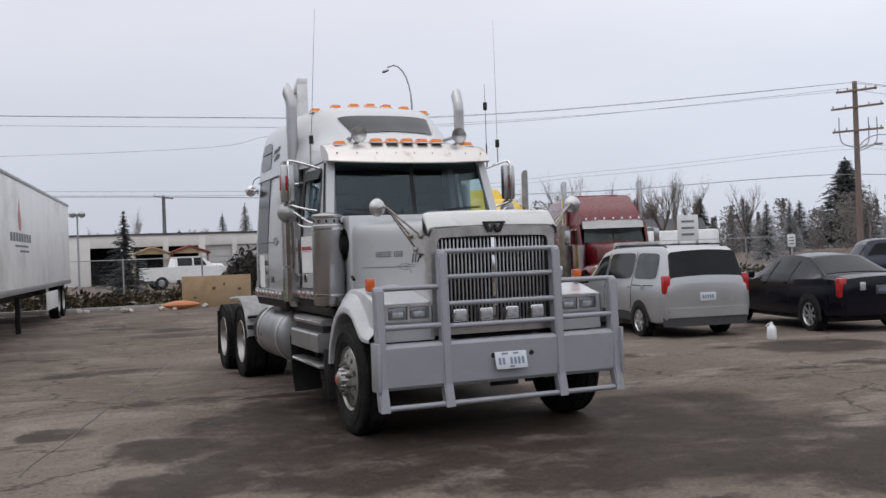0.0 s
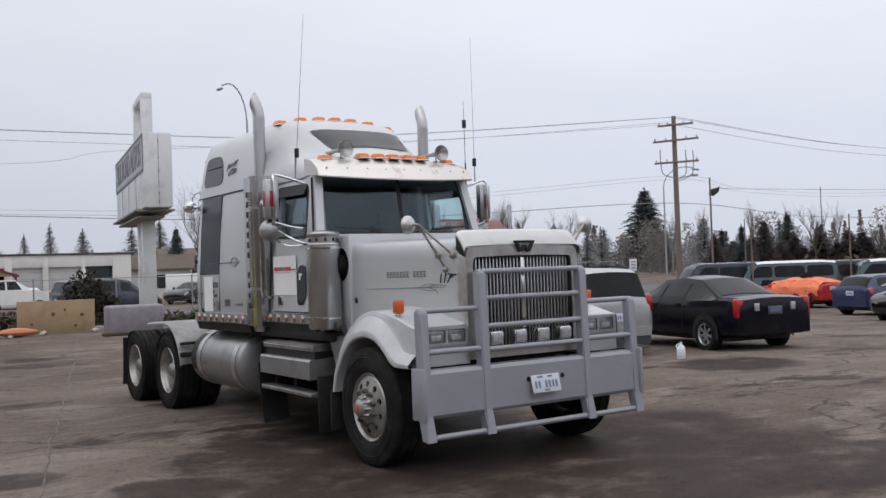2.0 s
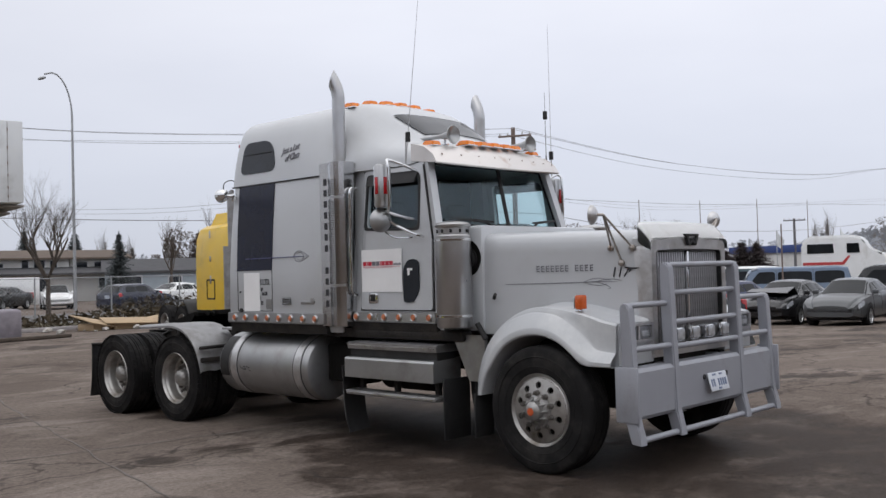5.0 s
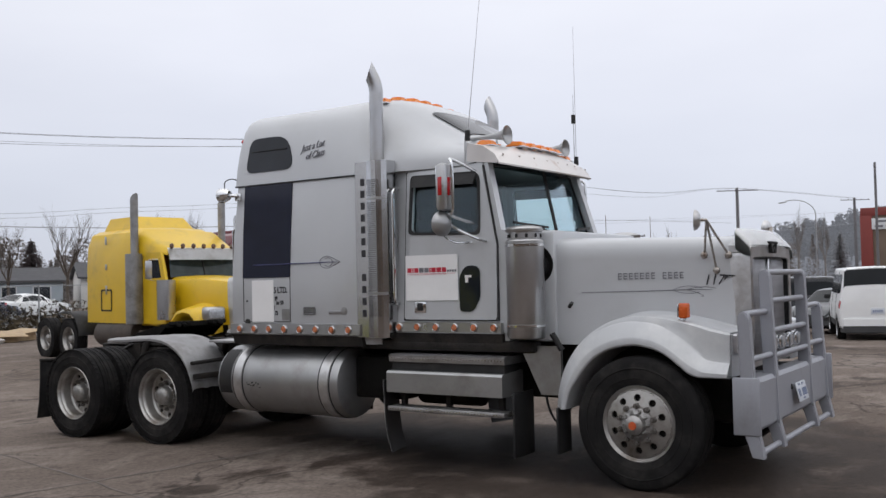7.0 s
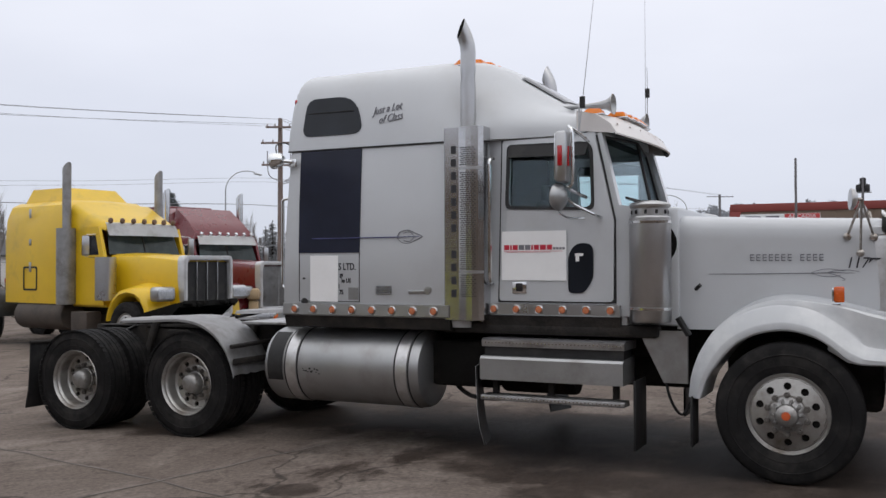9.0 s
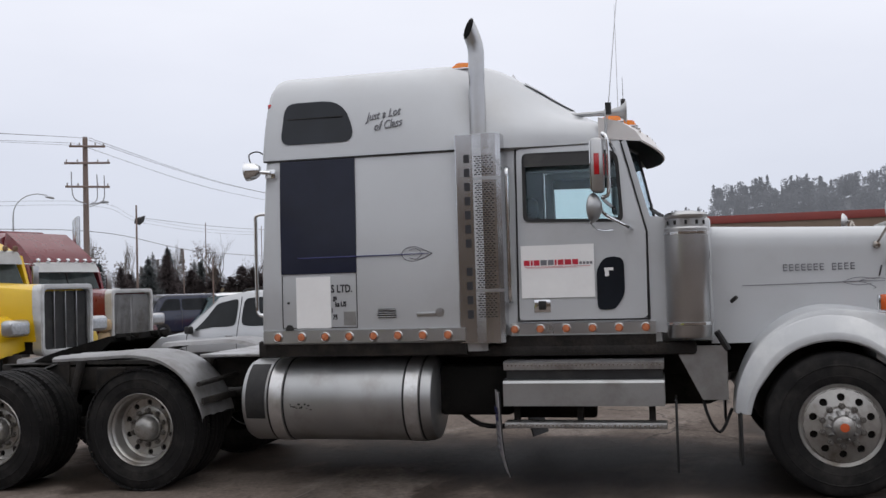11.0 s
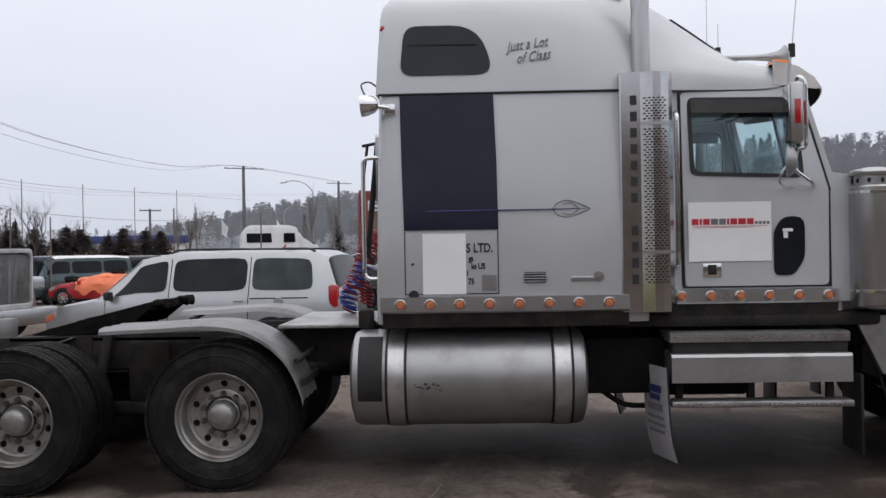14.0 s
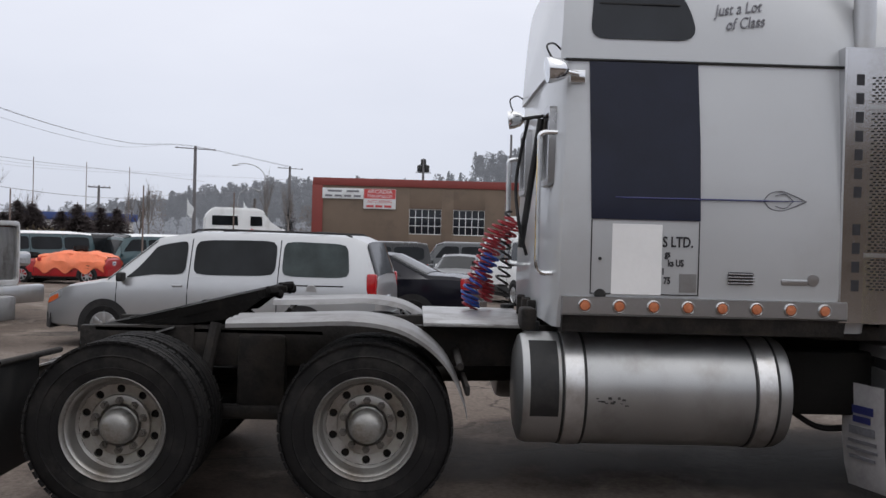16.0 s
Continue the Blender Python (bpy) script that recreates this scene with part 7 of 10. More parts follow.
def car(name, label, category, loc, yaw, shape, material, group="", clad=False, roof=None, rails=False, detail=True, cap=None, spoil=0.0):
    sp = SHAPES[shape]
    body = Body(sp["rows"])
    c = thing(name, label, category, (*loc, fall(*loc)), yaw, group)
    part("body", body.mesh(), material, c, "", sharp=28)
    for s in (-1, 1):
        for k, w in enumerate(sp["wins"]):
            part("side_window", body.patch(w, s), VANGLASS if shape == "minivan" and k == 0 else WINDOW if shape != "minivan" else TINTED, c)
        if detail:
            bm = bmesh.new()
            for y in sp["seams"]:
                tube(bm, [body.out(y, k, s, 0.001) for k in (1.6, 2.2, 2.8, 3.4, 3.98, 4.5, 4.95)], 0.008, 4)
            part("door_seam", bm, BLACK, c)
            for y in sp["seams"][:2]:
                bm = bmesh.new()
                p = body.out(y + 0.16, 3.55, s, 0.012)
                box(bm, p, (0.03, 0.16, 0.035), 0.01)
                part("door_handle", bm, material, c)
            m = new("door_mirror")
            m.parent = c
            p = body.out(sp["ws"][1] - 0.30, 4.1, s, 0.10)
            bm = bmesh.new()
            box(bm, p, (0.18, 0.10, 0.14), 0.03)
            part("mirror_shell", bm, BLACK if clad else material, m)
        if shape == "minivan":
            bm = bmesh.new()
            tube(bm, [body.out(y, 3.82, s, 0.002) for y in (-2.1, -1.8, -1.5, -1.14)], 0.011, 6)
            part("slide_rail", bm, BLACK, c)
            bm = bmesh.new()
            p = body.out(-1.62, 3.35, s, 0.002)
            lathe(bm, [(0.085, 0.0), (0.08, s * 0.004), (0.0, s * 0.004)], p, (1, 0, 0), 20)
            part("fuel_flap", bm, material, c)
        # lights
        y0 = sp["rows"][1][0]
        if shape in ("minivan", "sedan"):
            bm = bmesh.new()
            zt, wx = (1.06, 0.84) if shape == "minivan" else (0.85, 0.80)
            box(bm, (s * (wx - 0.02), y0 + 0.065, zt), (0.15, 0.15, 0.36), 0.03)
            part("tail_light", bm, REDLENS, c, "tall red tail light")
            if shape == "sedan":
                bm = bmesh.new()
                box(bm, (s * 0.42, y0 - 0.03, zt + 0.02), (0.11, 0.03, 0.15), 0.012)
                part("reversing_light", bm, LENS, c)
        else:
            part("tail_light", body.patch([(y0 - 0.004, sp["tail"][0] + 0.6), (y0 + 0.20, sp["tail"][0] + 0.6), (y0 + 0.16, sp["tail"][1]), (y0 - 0.004, sp["tail"][1])], s, 0.010), REDLENS, c)
        part("headlight", body.patch([(sp["hl"][0], 3.0), (sp["hl"][1], 2.9), (sp["hl"][1], 3.9), (sp["hl"][0], 3.95)], s, 0.008), LENS, c)
        if shape == "minivan":
            part("turn_signal", body.patch([(sp["hl"][0] + 0.05, 3.05), (sp["hl"][0] + 0.24, 3.0), (sp["hl"][0] + 0.22, 3.6), (sp["hl"][0] + 0.06, 3.6)], s, 0.012), SIGNAL, c)
        for y in sp["wheels"]:
            w = new("wheel")
            w.parent = c
            hw = lin(sp["rows"], y)[0]
            w.matrix_basis = pose(s * (hw - 0.095), y, 0.335, 0, 0, 0 if s < 0 else 180)
            for me in CARWHEEL:
                again(me.name.split(".")[0], me, w, Matrix())
            # black half ring on the skin, in place of the shaded wheel opening
            bm = bmesh.new()
            n = 20
            pts = [(math.cos(math.pi * (k / n * 1.16 - 0.08)), math.sin(math.pi * (k / n * 1.16 - 0.08))) for k in range(n + 1)]
            a, b = (ring(bm, [(s * (hw + 0.005), y + r * p, 0.335 + r * q) for p, q in pts]) for r in (0.415, 0.30))
            bridge(bm, a, b, False)
            part("arch_shade_ring", bm, BLACK, c)
    part("windscreen", body.across(*sp["ws"], 5.15), WINDOW, c)
    part("rear_window", body.across(*sp["rg"], 5.05 if shape != "sedan" else 5.2), WINDOW, c)
    y0 = sp["rows"][0][0]
    bm = bmesh.new()
    box(bm, (0, y0 - 0.005, 0.82 if shape != "sedan" else 0.80), (0.33, 0.015, 0.16), 0.01)
    pl = part("number_plate", bm, PLATE if shape != "sedan" else GREYP, c)
    bm = bmesh.new()
    for k in range(5):
        box(bm, (-0.10 + 0.05 * k, y0 - 0.014, 0.82 if shape != "sedan" else 0.80), (0.03, 0.004, 0.07))
    part("plate_bar", bm, INKPLATE, pl)
    bm = bmesh.new()
    loft(bm, [[(s * lin(sp["rows"], y0 + 0.03)[0] * 1.01 * x, y0 + dy, z) for s, x, dy in ((-1, 1, 0.10), (-1, 0.9, -0.05), (1, 0.9, -0.05), (1, 1, 0.10))] for z in ((0.44, 0.62) if clad else (0.36, 0.58))])
    part("rear_bumper", bm, material, c)
    if clad:
        bm = bmesh.new()
        loft(bm, [[(s * lin(sp["rows"], y0 + 0.03)[0] * 1.0 * x, y0 + dy, z) for s, x, dy in ((-1, 1, 0.12), (-1, 0.9, -0.03), (1, 0.9, -0.03), (1, 1, 0.12))] for z in (0.27, 0.435)])
        part("bumper_skirt", bm, clad, c)
        bm = bmesh.new()
        y1 = sp["rows"][-1][0]
        loft(bm, [[(x, y1 + dy, z) for x, dy in ((-0.86, -0.16), (-0.64, 0.02), (0.64, 0.02), (0.86, -0.16))] for z in (0.27, 0.50)])
        part("front_skirt", bm, clad, c)
    bm = bmesh.new()
    box(bm, (0, 0, 0.27), (1.5, sp["wheels"][1] - sp["wheels"][0] + 1.0, 0.12), 0.03)
    part("underbody", bm, BLACK, c)
    if clad:
        for s in (-1, 1):
            part("side_cladding", body.patch([(sp["wheels"][0] + 0.42, 0.9), (sp["wheels"][1] - 0.42, 0.9), (sp["wheels"][1] - 0.42, 1.95), (sp["wheels"][0] + 0.42, 1.95)], s, 0.012), clad, c)
    if rails:
        for s in (-1, 1):
            bm = bmesh.new()
            pts = [(s * 0.60, -2.15, 1.77), (s * 0.60, -2.05, 1.815), (s * 0.60, 0.0, 1.835), (s * 0.60, 0.25, 1.82), (s * 0.60, 0.35, 1.77)]
            tube(bm, pts, 0.018, 6)
            part("roof_rail", bm, BLACK, c)
        for y in (-1.6, -0.4):
            bm = bmesh.new()
            cyl(bm, (-0.6, y, 1.83), (0.6, y, 1.83), 0.014, seg=6)
            part("cross_bar", bm, BLACK, c)
    if cap:
        part("roof_cap", body.across(sp["rg"][1] + 0.02, sp["ws"][0] - 0.02, 5.0, 0.03), cap, c)
    return c


def ahead_yaw(dx, dy):
    return math.degrees(math.atan2(-dx, dy))


VAN = car("minivan", "silver minivan with grey cladding and roof rails, parked", "minivan", (12.02, 16.65), -9.0, "minivan", VANSILVER, "", CLAD, rails=True)
VAN.matrix_basis = VAN.matrix_basis @ Matrix.Scale(0.955, 4)
car("sedan", "glossy black four-door sedan, parked beside the minivan", "car", (14.85, 15.05), -13.0, "sedan", CARBLACK)
car("full_size_van", "dark navy full-size van in the parking row", "van", (35.0, 31.2), 62, "van", NAVY, "vehicles in the far row")
car("passenger_van", "teal van with a white raised roof", "van", (37.0, 29.6), 55, "van", TEAL, "vehicles in the far row", cap=WHITEP)
car("passenger_van", "dark van in the far row", "van", (39.6, 28.0), 52, "van", CHARCOAL, "vehicles in the far row")
car("passenger_van", "dark teal van with a white roof", "van", (40.0, 25.6), 45, "van", TEAL, "vehicles in the far row", cap=WHITEP)
car("passenger_van", "slate blue van in the far row", "van", (37.6, 21.6), 30, "van", SLATE, "vehicles in the far row")
car("hatchback", "blue hatchback parked in the row of cars", "car", (31.6, 20.9), -98, "hatch", DARKBLUE, "parked cars")
car("sedan", "charcoal sedan with a crumpled raised hood", "car", (28.4, 17.5), 93, "sedan", CHARCOAL, "parked cars")
car("sedan", "dark grey sedan with dull paint, parked", "car", (27.9, 15.2), 95, "sedan", GREYP, "parked cars")
car("hatchback", "white hatchback behind the grey sedan", "car", (35.2, 12.1), 92, "hatch", WHITEP, "parked cars")
car("passenger_van", "boxy white passenger van with dark rear window", "van", (25.3, 10.6), -75, "van", WHITEP, "parked cars", CLAD)
car("sedan", "grey sedan beside the white minivan", "car", (29.6, 12.3), 82, "sedan", GREYP, "parked cars")
car("passenger_van", "dark delivery van behind the parked cars", "van", (35.5, 15.8), 10, "van", CHARCOAL, "vehicles in the far row")
car("passenger_van", "grey van behind the parked cars", "van", (40.5, 11.3), 0, "van", GREYP, "vehicles in the far row")
car("sedan", "white sedan on the street", "car", (9.5, 62.0), 80, "sedan", WHITEP, "cars on the street")
car("hatchback", "dark blue hatchback on the street", "car", (22.1, 50.0), -75, "hatch", NAVY, "cars on the street")
car("sedan", "pale car on the far side of the street", "car", (26.0, 52.0), -78, "sedan", WHITEP, "cars on the street")
car("minivan", "dark minivan on the street", "minivan", (11.6, 50.5), -80, "minivan", NAVY, "cars on the street")
car("sedan", "dark sedan parked before the white box trailer", "car", (20.6, 64.0), 130, "sedan", CHARCOAL, "cars on the street")
car("hatchback", "white hatchback parked across the street", "car", (23.0, 61.6), 160, "hatch", WHITEP, "cars on the street")
car("sedan", "pale car parked behind the hedge", "car", (33.5, 50.0), -80, "sedan", GREYP, "cars on the street")
car("panel_van", "bright yellow panel van parked west of the truck", "van", (-9.6, 19.6), 178, "van", YELLOWTAPE)
# the crumpled hood
bm = bmesh.new()
loft(bm, [[(-0.72, 0, 0), (0.72, 0, 0.0), (0.72, 0.02, 0.02), (-0.72, 0.02, 0.02)], [(-0.74, 0.45, 0.30), (0.70, 0.42, 0.24), (0.70, 0.44, 0.26), (-0.74, 0.47, 0.32)], [(-0.70, 1.0, 0.12), (0.66, 0.95, 0.16), (0.66, 0.95, 0.18), (-0.70, 1.0, 0.14)]])
o = solo("bent_hood", bm, CHARCOAL, "crumpled dark hood panel raised on a car", "car hood", (27.5, 17.5, 0.93 + fall(28.4, 17.5)), 93)
# red sports car under an orange tarp
rc = car("sports_car", "small red car half covered by an orange tarpaulin", "car", (35.3, 27.6), -4, "coupe", REDP)
bm = bmesh.new()
coupe = Body(SHAPES["coupe"]["rows"])
rows = []
for i in range(25):
    y = -1.94 + 0.112 * i
    lanes = [(s, k) for s in (-1, 1) for k in ((2.1, 2.8, 3.5, 4.0, 4.6, 5.0, 5.6, 6.4, 7.2, 7.9) if s < 0 else (7.2, 6.4, 5.6, 5.0, 4.6, 4.0, 3.5, 2.8, 2.1))]
    row = []
    for j, (s, k) in enumerate(lanes):
        p = coupe.out(y, k, s, 0.05 + 0.022 * math.sin(0.7 * i + 0.5 * j) + 0.018 * math.sin(1.3 * j - 0.6 * i))
        row.append((p.x, p.y + 0.05 * math.sin(1.9 * j), p.z + (0.12 * math.sin(0.9 * i + s) if k < 2.5 else 0.02 * math.sin(2.0 * i + j))))
    rows.append(row)
loft(bm, rows, False, False)
part("tarpaulin", bm, TARP, rc, "crumpled orange tarpaulin", sharp=25)
for x, y, z, r in ((-0.3, 1.15, 1.06, 0.30), (0.15, -0.6, 1.36, 0.28)):
    bm = bmesh.new()
    lathe(bm, [(r * 0.55, -0.09), (r, -0.08), (r, 0.08), (r * 0.55, 0.09), (r * 0.55, -0.09)], (x, y, z), (0.2, 0.1, 1), 20)
    part("loose_tyre", bm, RUBBER, rc)


# ---- the other tractors ----
def tractor(name, label, loc, yaw, main, bonnet_round, roof_h, visor_m, wide_grille):
    t = thing(name, label, "truck", (*loc, fall(*loc)), yaw, "tractors waiting behind")
    # chassis lengths and cab heights, stretched piecewise to fit the camera's view
    ZS, YS = ((0, 0), (0.95, 0.95), (1.70, 1.92), (1.82, 1.98), (2.36, 2.44), (2.58, 2.82), (2.78, 3.14), (3.04, 3.54), (3.4, 3.8)), ((-7, -5.8), (-5.65, -4.45), (-4.3, -3.15), (-3.66, -2.55), (-2.38, -2.36), (-0.28, 0.15), (0.08, 0.4), (1.2, 1.18), (3.3, 3.24))

    def fit(v, table):
        for (a, p), (b, q) in zip(table, table[1:]):
            if v <= b:
                return p + (q - p) * (v - a) / (b - a)
        return v

    def P(n, b, m, l="", par=None, sh=35):
        for v in b.verts:
            v.co.y = fit(v.co.y, YS)
            if n != "pipe":
                v.co.z = fit(v.co.z, ZS)
            if wide_grille:
                v.co.z *= 0.955
        return part(n, b, m, par or t, l, sharp=sh)

    for s in (-1, 1):
        bm = bmesh.new()
        box(bm, (s * 0.43, -1.6, 0.85), (0.09, 9.4, 0.26), 0.01)
        P("frame_rail", bm, FRAME)
        truck_wheel(t, (s * 1.05, fit(2.15, YS), 0.522), s, "steer")
        for y in (-3.15, -4.45):
            truck_wheel(t, (s * 1.085, y, 0.52), s, "drive")
    bm = bmesh.new()
    def hr(y, hw, zt):
        half = [(hw + 0.01, 0.95), (hw, 1.35), (hw - 0.01, zt - 0.14), (hw - 0.06, zt - 0.05), (hw - 0.16, zt), (0.2, zt + 0.03)]
        return [(-u, y, z) for u, z in half] + [(u, y, z) for u, z in reversed(half)]
    loft(bm, [hr(3.10, 0.60, 1.68), hr(2.6, 0.66, 1.72), hr(1.8, 0.76, 1.78), hr(1.15, 0.86, 1.83)])
    P("hood", bm, main)
    bm = bmesh.new()
    frame_prism(bm, rounded(-0.61, 0.70, 0.61, 1.74, 0.12, 4), rounded(-0.53, 0.80, 0.53, 1.645, 0.07, 4), "y", 3.02, 3.24)
    bmesh.ops.bevel(bm, geom=[e for e in bm.edges if e.calc_length() > 0.02 and all(abs(v.co.y - 3.24) < 0.001 for v in e.verts)], offset=0.018, segments=2, affect="EDGES")
    P("grille_shell", bm, TRACTORSHELL, "polished radiator shell")
    bm = bmesh.new()
    box(bm, (0, 3.12, 1.21), (1.08, 0.04, 0.82))
    g = P("grille", bm, BLACK)
    for k in range(31 if wide_grille else 5):
        bm = bmesh.new()
        if wide_grille:
            box(bm, (-0.51 + 0.034 * k, 3.16, 1.21), (0.03 if k == 15 else 0.017, 0.03, 0.82), 0.004)
        else:
            box(bm, (-0.52 + 0.26 * k, 3.16, 1.21), (0.016, 0.03, 0.82), 0.004)
        P("grille_bar", bm, FENDERALU if wide_grille else STAINLESS, "", g)
    bm = bmesh.new()
    box(bm, (0, 3.27, 0.52), (2.30, 0.12, 0.36), 0.04)
    P("bumper", bm, STAINLESS if wide_grille else FENDERALU)
    for s in (-1, 1):
        top = [(2.85, 0.70), (2.82, 0.95), (2.70, 1.12), (2.5, 1.20), (2.2, 1.22), (1.9, 1.18), (1.65, 1.05), (1.5, 0.85), (1.44, 0.65)]
        opening = [(2.70, 0.72), (2.64, 0.90), (2.52, 1.02), (2.36, 1.09), (2.16, 1.11), (1.96, 1.07), (1.78, 0.96), (1.66, 0.80), (1.60, 0.65)]
        bm = bmesh.new()
        loft(bm, [[(s * 0.75, yo, zo), (s * 1.12, yo, zo), (s * 1.19, (yo + yt) / 2, (zo + zt) / 2), (s * 1.14, yt, zt), (s * 0.95, yt, zt + 0.04), (s * 0.62, yt, zt + 0.10)] for (yo, zo), (yt, zt) in zip(opening, top)], False, False)
        P("fender", bm, main, "", None, 50)
        bm = bmesh.new()
        box(bm, (s * 0.92, 2.96, 1.14), (0.46, 0.24, 0.22), 0.06, None, 3)
        pod = P("headlight_pod", bm, STAINLESS)
        bm = bmesh.new()
        box(bm, (s * 0.92, 3.08, 1.14), (0.37, 0.04, 0.15), 0.015)
        P("headlight", bm, LENS, "", pod)
        # cab side, door, window
        bm = bmesh.new()
        frame_prism(bm, [(1.2, 0.95), (1.2, 1.75), (0.92, 2.42), (-0.3, 2.42), (-0.3, 0.95), (0.4, 0.95)], [(0.95, 1.80), (0.94, 1.84), (0.80, 2.28), (0.08, 2.28), (0.08, 1.80), (0.4, 1.78)], "x", s * 0.95, s * 1.02)
        d = P("cab_side", bm, main)
        bm = bmesh.new()
        prism(bm, [(0.95, 1.80), (0.80, 2.28), (0.08, 2.28), (0.08, 1.80)], "x", s * 0.97, s * 0.98)
        P("door_window", bm, DARKGLASS, "", d)
        bm = bmesh.new()
        for z0, z1, d in ((1.03, 1.70, 0.0),):
            prism(bm, [(x + s * 1.09, y + 1.36) for x, y in rounded(-0.15, -0.22, 0.15, 0.22, 0.11, 5)], "z", z0, z1)
            prism(bm, [(x + s * 1.09, y + 1.36) for x, y in rounded(-0.155, -0.225, 0.155, 0.225, 0.11, 5)], "z", z1 - 0.16, z1 - 0.12)
        P("air_cleaner", bm, STAINLESS)
        st = new("exhaust_stack")
        st.parent = t
        bm = bmesh.new()
        top = [(s * 1.15 + 0.085 * math.cos(a), -0.33 + 0.085 * math.sin(a), 3.80 + 0.10 * math.sin(a)) for a in (2 * math.pi * k / 16 for k in range(16))]
        loft(bm, [[(x, y, z) for x, y, _ in top] for z in (2.4, 3.0, 3.5)] + [top] + [[(s * 1.15 + (x - s * 1.15) * 0.8, -0.33 + (y + 0.33) * 0.8, z - 0.03) for x, y, z in top]])
        P("pipe", bm, FENDERALU if not wide_grille else CHROME, "", st)
        bm = bmesh.new()
        tube(bm, [(s * 1.16, -0.32, 0.95), (s * 1.16, -0.32, 2.41)], 0.195, 20)
        P("heat_shield", bm, FENDERALU, "", st)
        bm = bmesh.new()
        box(bm, (s * 1.32, 0.95, 2.0), (0.16, 0.07, 0.5), 0.03)
        mi = P("door_mirror", bm, STAINLESS)
        bm = bmesh.new()
        tube(bm, [(s * 1.0, 0.9, 2.3), (s * 1.30, 0.95, 2.28), (s * 1.32, 0.95, 1.72), (s * 1.0, 0.9, 1.68)], 0.014, 6)
        P("mirror_arm", bm, CHROME, "", mi)
        bm = bmesh.new()
        lathe(bm, [(0.0, 0.0), (0.28, 0.01), (0.31, 0.05), (0.31, 1.45), (0.28, 1.49), (0.0, 1.5)], (s * 0.9, -1.95, 0.70), (0, 1, 0), 28)
        P("fuel_tank", bm, ALU if main is not YELLOW else GRIME)
        bm = bmesh.new()
        box(bm, (s * 0.98, 0.25, 0.60), (0.36, 0.8, 0.42), 0.03)
        P("step_box", bm, ALU if main is not YELLOW else GRIME)
        path = [(-5.0, 1.10), (-4.6, 1.15), (-4.2, 1.15), (-3.9, 1.06), (-3.72, 0.86), (-3.66, 0.62)]
        bm = bmesh.new()
        loft(bm, [[(s * 1.22, y, z - 0.03), (s * 1.2, y, z), (s * 0.64, y, z), (s * 0.62, y, z - 0.03)] for y, z in path], False, False)
        P("quarter_fender", bm, ALU if bonnet_round else BLACK, "", None, 50)
        bm = bmesh.new()
        for z in (1.55, 2.15, 2.62):
            box(bm, (s * 1.128, -1.5, z), (0.01, 0.07, 0.16 if z < 2.5 else 0.12), 0.01)
        P("sleeper_lamp", bm, STAINLESS)
        bm = bmesh.new()
        frame_prism(bm, rounded(-1.72, 1.16, -1.28, 1.56, 0.04), rounded(-1.69, 1.19, -1.31, 1.53, 0.03), "x", s * 1.122, s * 1.132)
        P("locker_frame", bm, BLACK)
    bm = bmesh.new()
    c4 = [(-0.88, 1.16, 1.82), (0.88, 1.16, 1.82), (0.82, 0.93, 2.36), (-0.82, 0.93, 2.36)]
    loft(bm, [[(x, y + d, z) for x, y, z in c4] for d in (0.0, 0.02)])
    w = P("windscreen", bm, VANGLASS)
    bm = bmesh.new()
    cyl(bm, (0, 1.19, 1.82), (0, 0.96, 2.36), 0.02, seg=6)
    P("divider", bm, BLACK, "", w)
    bm = bmesh.new()
    hw = 0.90 if wide_grille else 0.88
    low = 2.31 if wide_grille else 2.27
    rows = []
    for y, bow, z, w in ((0.90, 0.10, 2.475, hw - 0.04), (1.00, 0.14, 2.455, hw - 0.01), (1.07, 0.15, 2.40, hw), (1.15, 0.16, low, hw)):
        rows.append([(w * k / 6, y + bow * (1 - (k / 6) ** 2), z) for k in range(-6, 7)])
    loft(bm, rows, False, False)
    bmesh.ops.solidify(bm, geom=list(bm.faces), thickness=0.008)
    P("sun_visor", bm, visor_m)
    for k in range(7):
        u = -0.78 + 0.26 * k
        bm = bmesh.new()
        lathe(bm, [(0.0, 0.10), (0.026, 0.085), (0.036, 0.03), (0.030, -0.05), (0.0, -0.08)], (u, 0.97 + 0.12 * (1 - u * u), 2.495), (0, 1, 0), 12)
        cyl(bm, (u, 0.95 + 0.12 * (1 - u * u), 2.43), (u, 0.95 + 0.12 * (1 - u * u), 2.50), 0.012, seg=6)
        P("roof_marker", bm, RUST if main is YELLOW else CHROME)
    bm = bmesh.new()
    box(bm, (0, 0.4, 1.0), (1.9, 1.6, 0.2), 0.02)
    box(bm, (0, -0.25, 1.7), (1.9, 0.05, 1.4))
    P("cab_shell", bm, main)
    bm = bmesh.new()
    def rr(y, hw, z1):
        half = [(hw, 0.95), (hw, 2.2), (hw - 0.03, z1 - 0.22), (hw - 0.14, z1 - 0.06), (hw - 0.32, z1), (0.0, z1 + 0.02)]
        return [(-u, y, z) for u, z in half] + [(u, y, z) for u, z in reversed(half[:-1])]
    loft(bm, [rr(-0.28, 1.04, 2.62), rr(-0.42, 1.10, roof_h - 0.05), rr(-0.6, 1.12, roof_h), rr(-2.30, 1.12, roof_h), rr(-2.38, 1.08, roof_h - 0.05)])
    P("sleeper", bm, main)
    bm = bmesh.new()
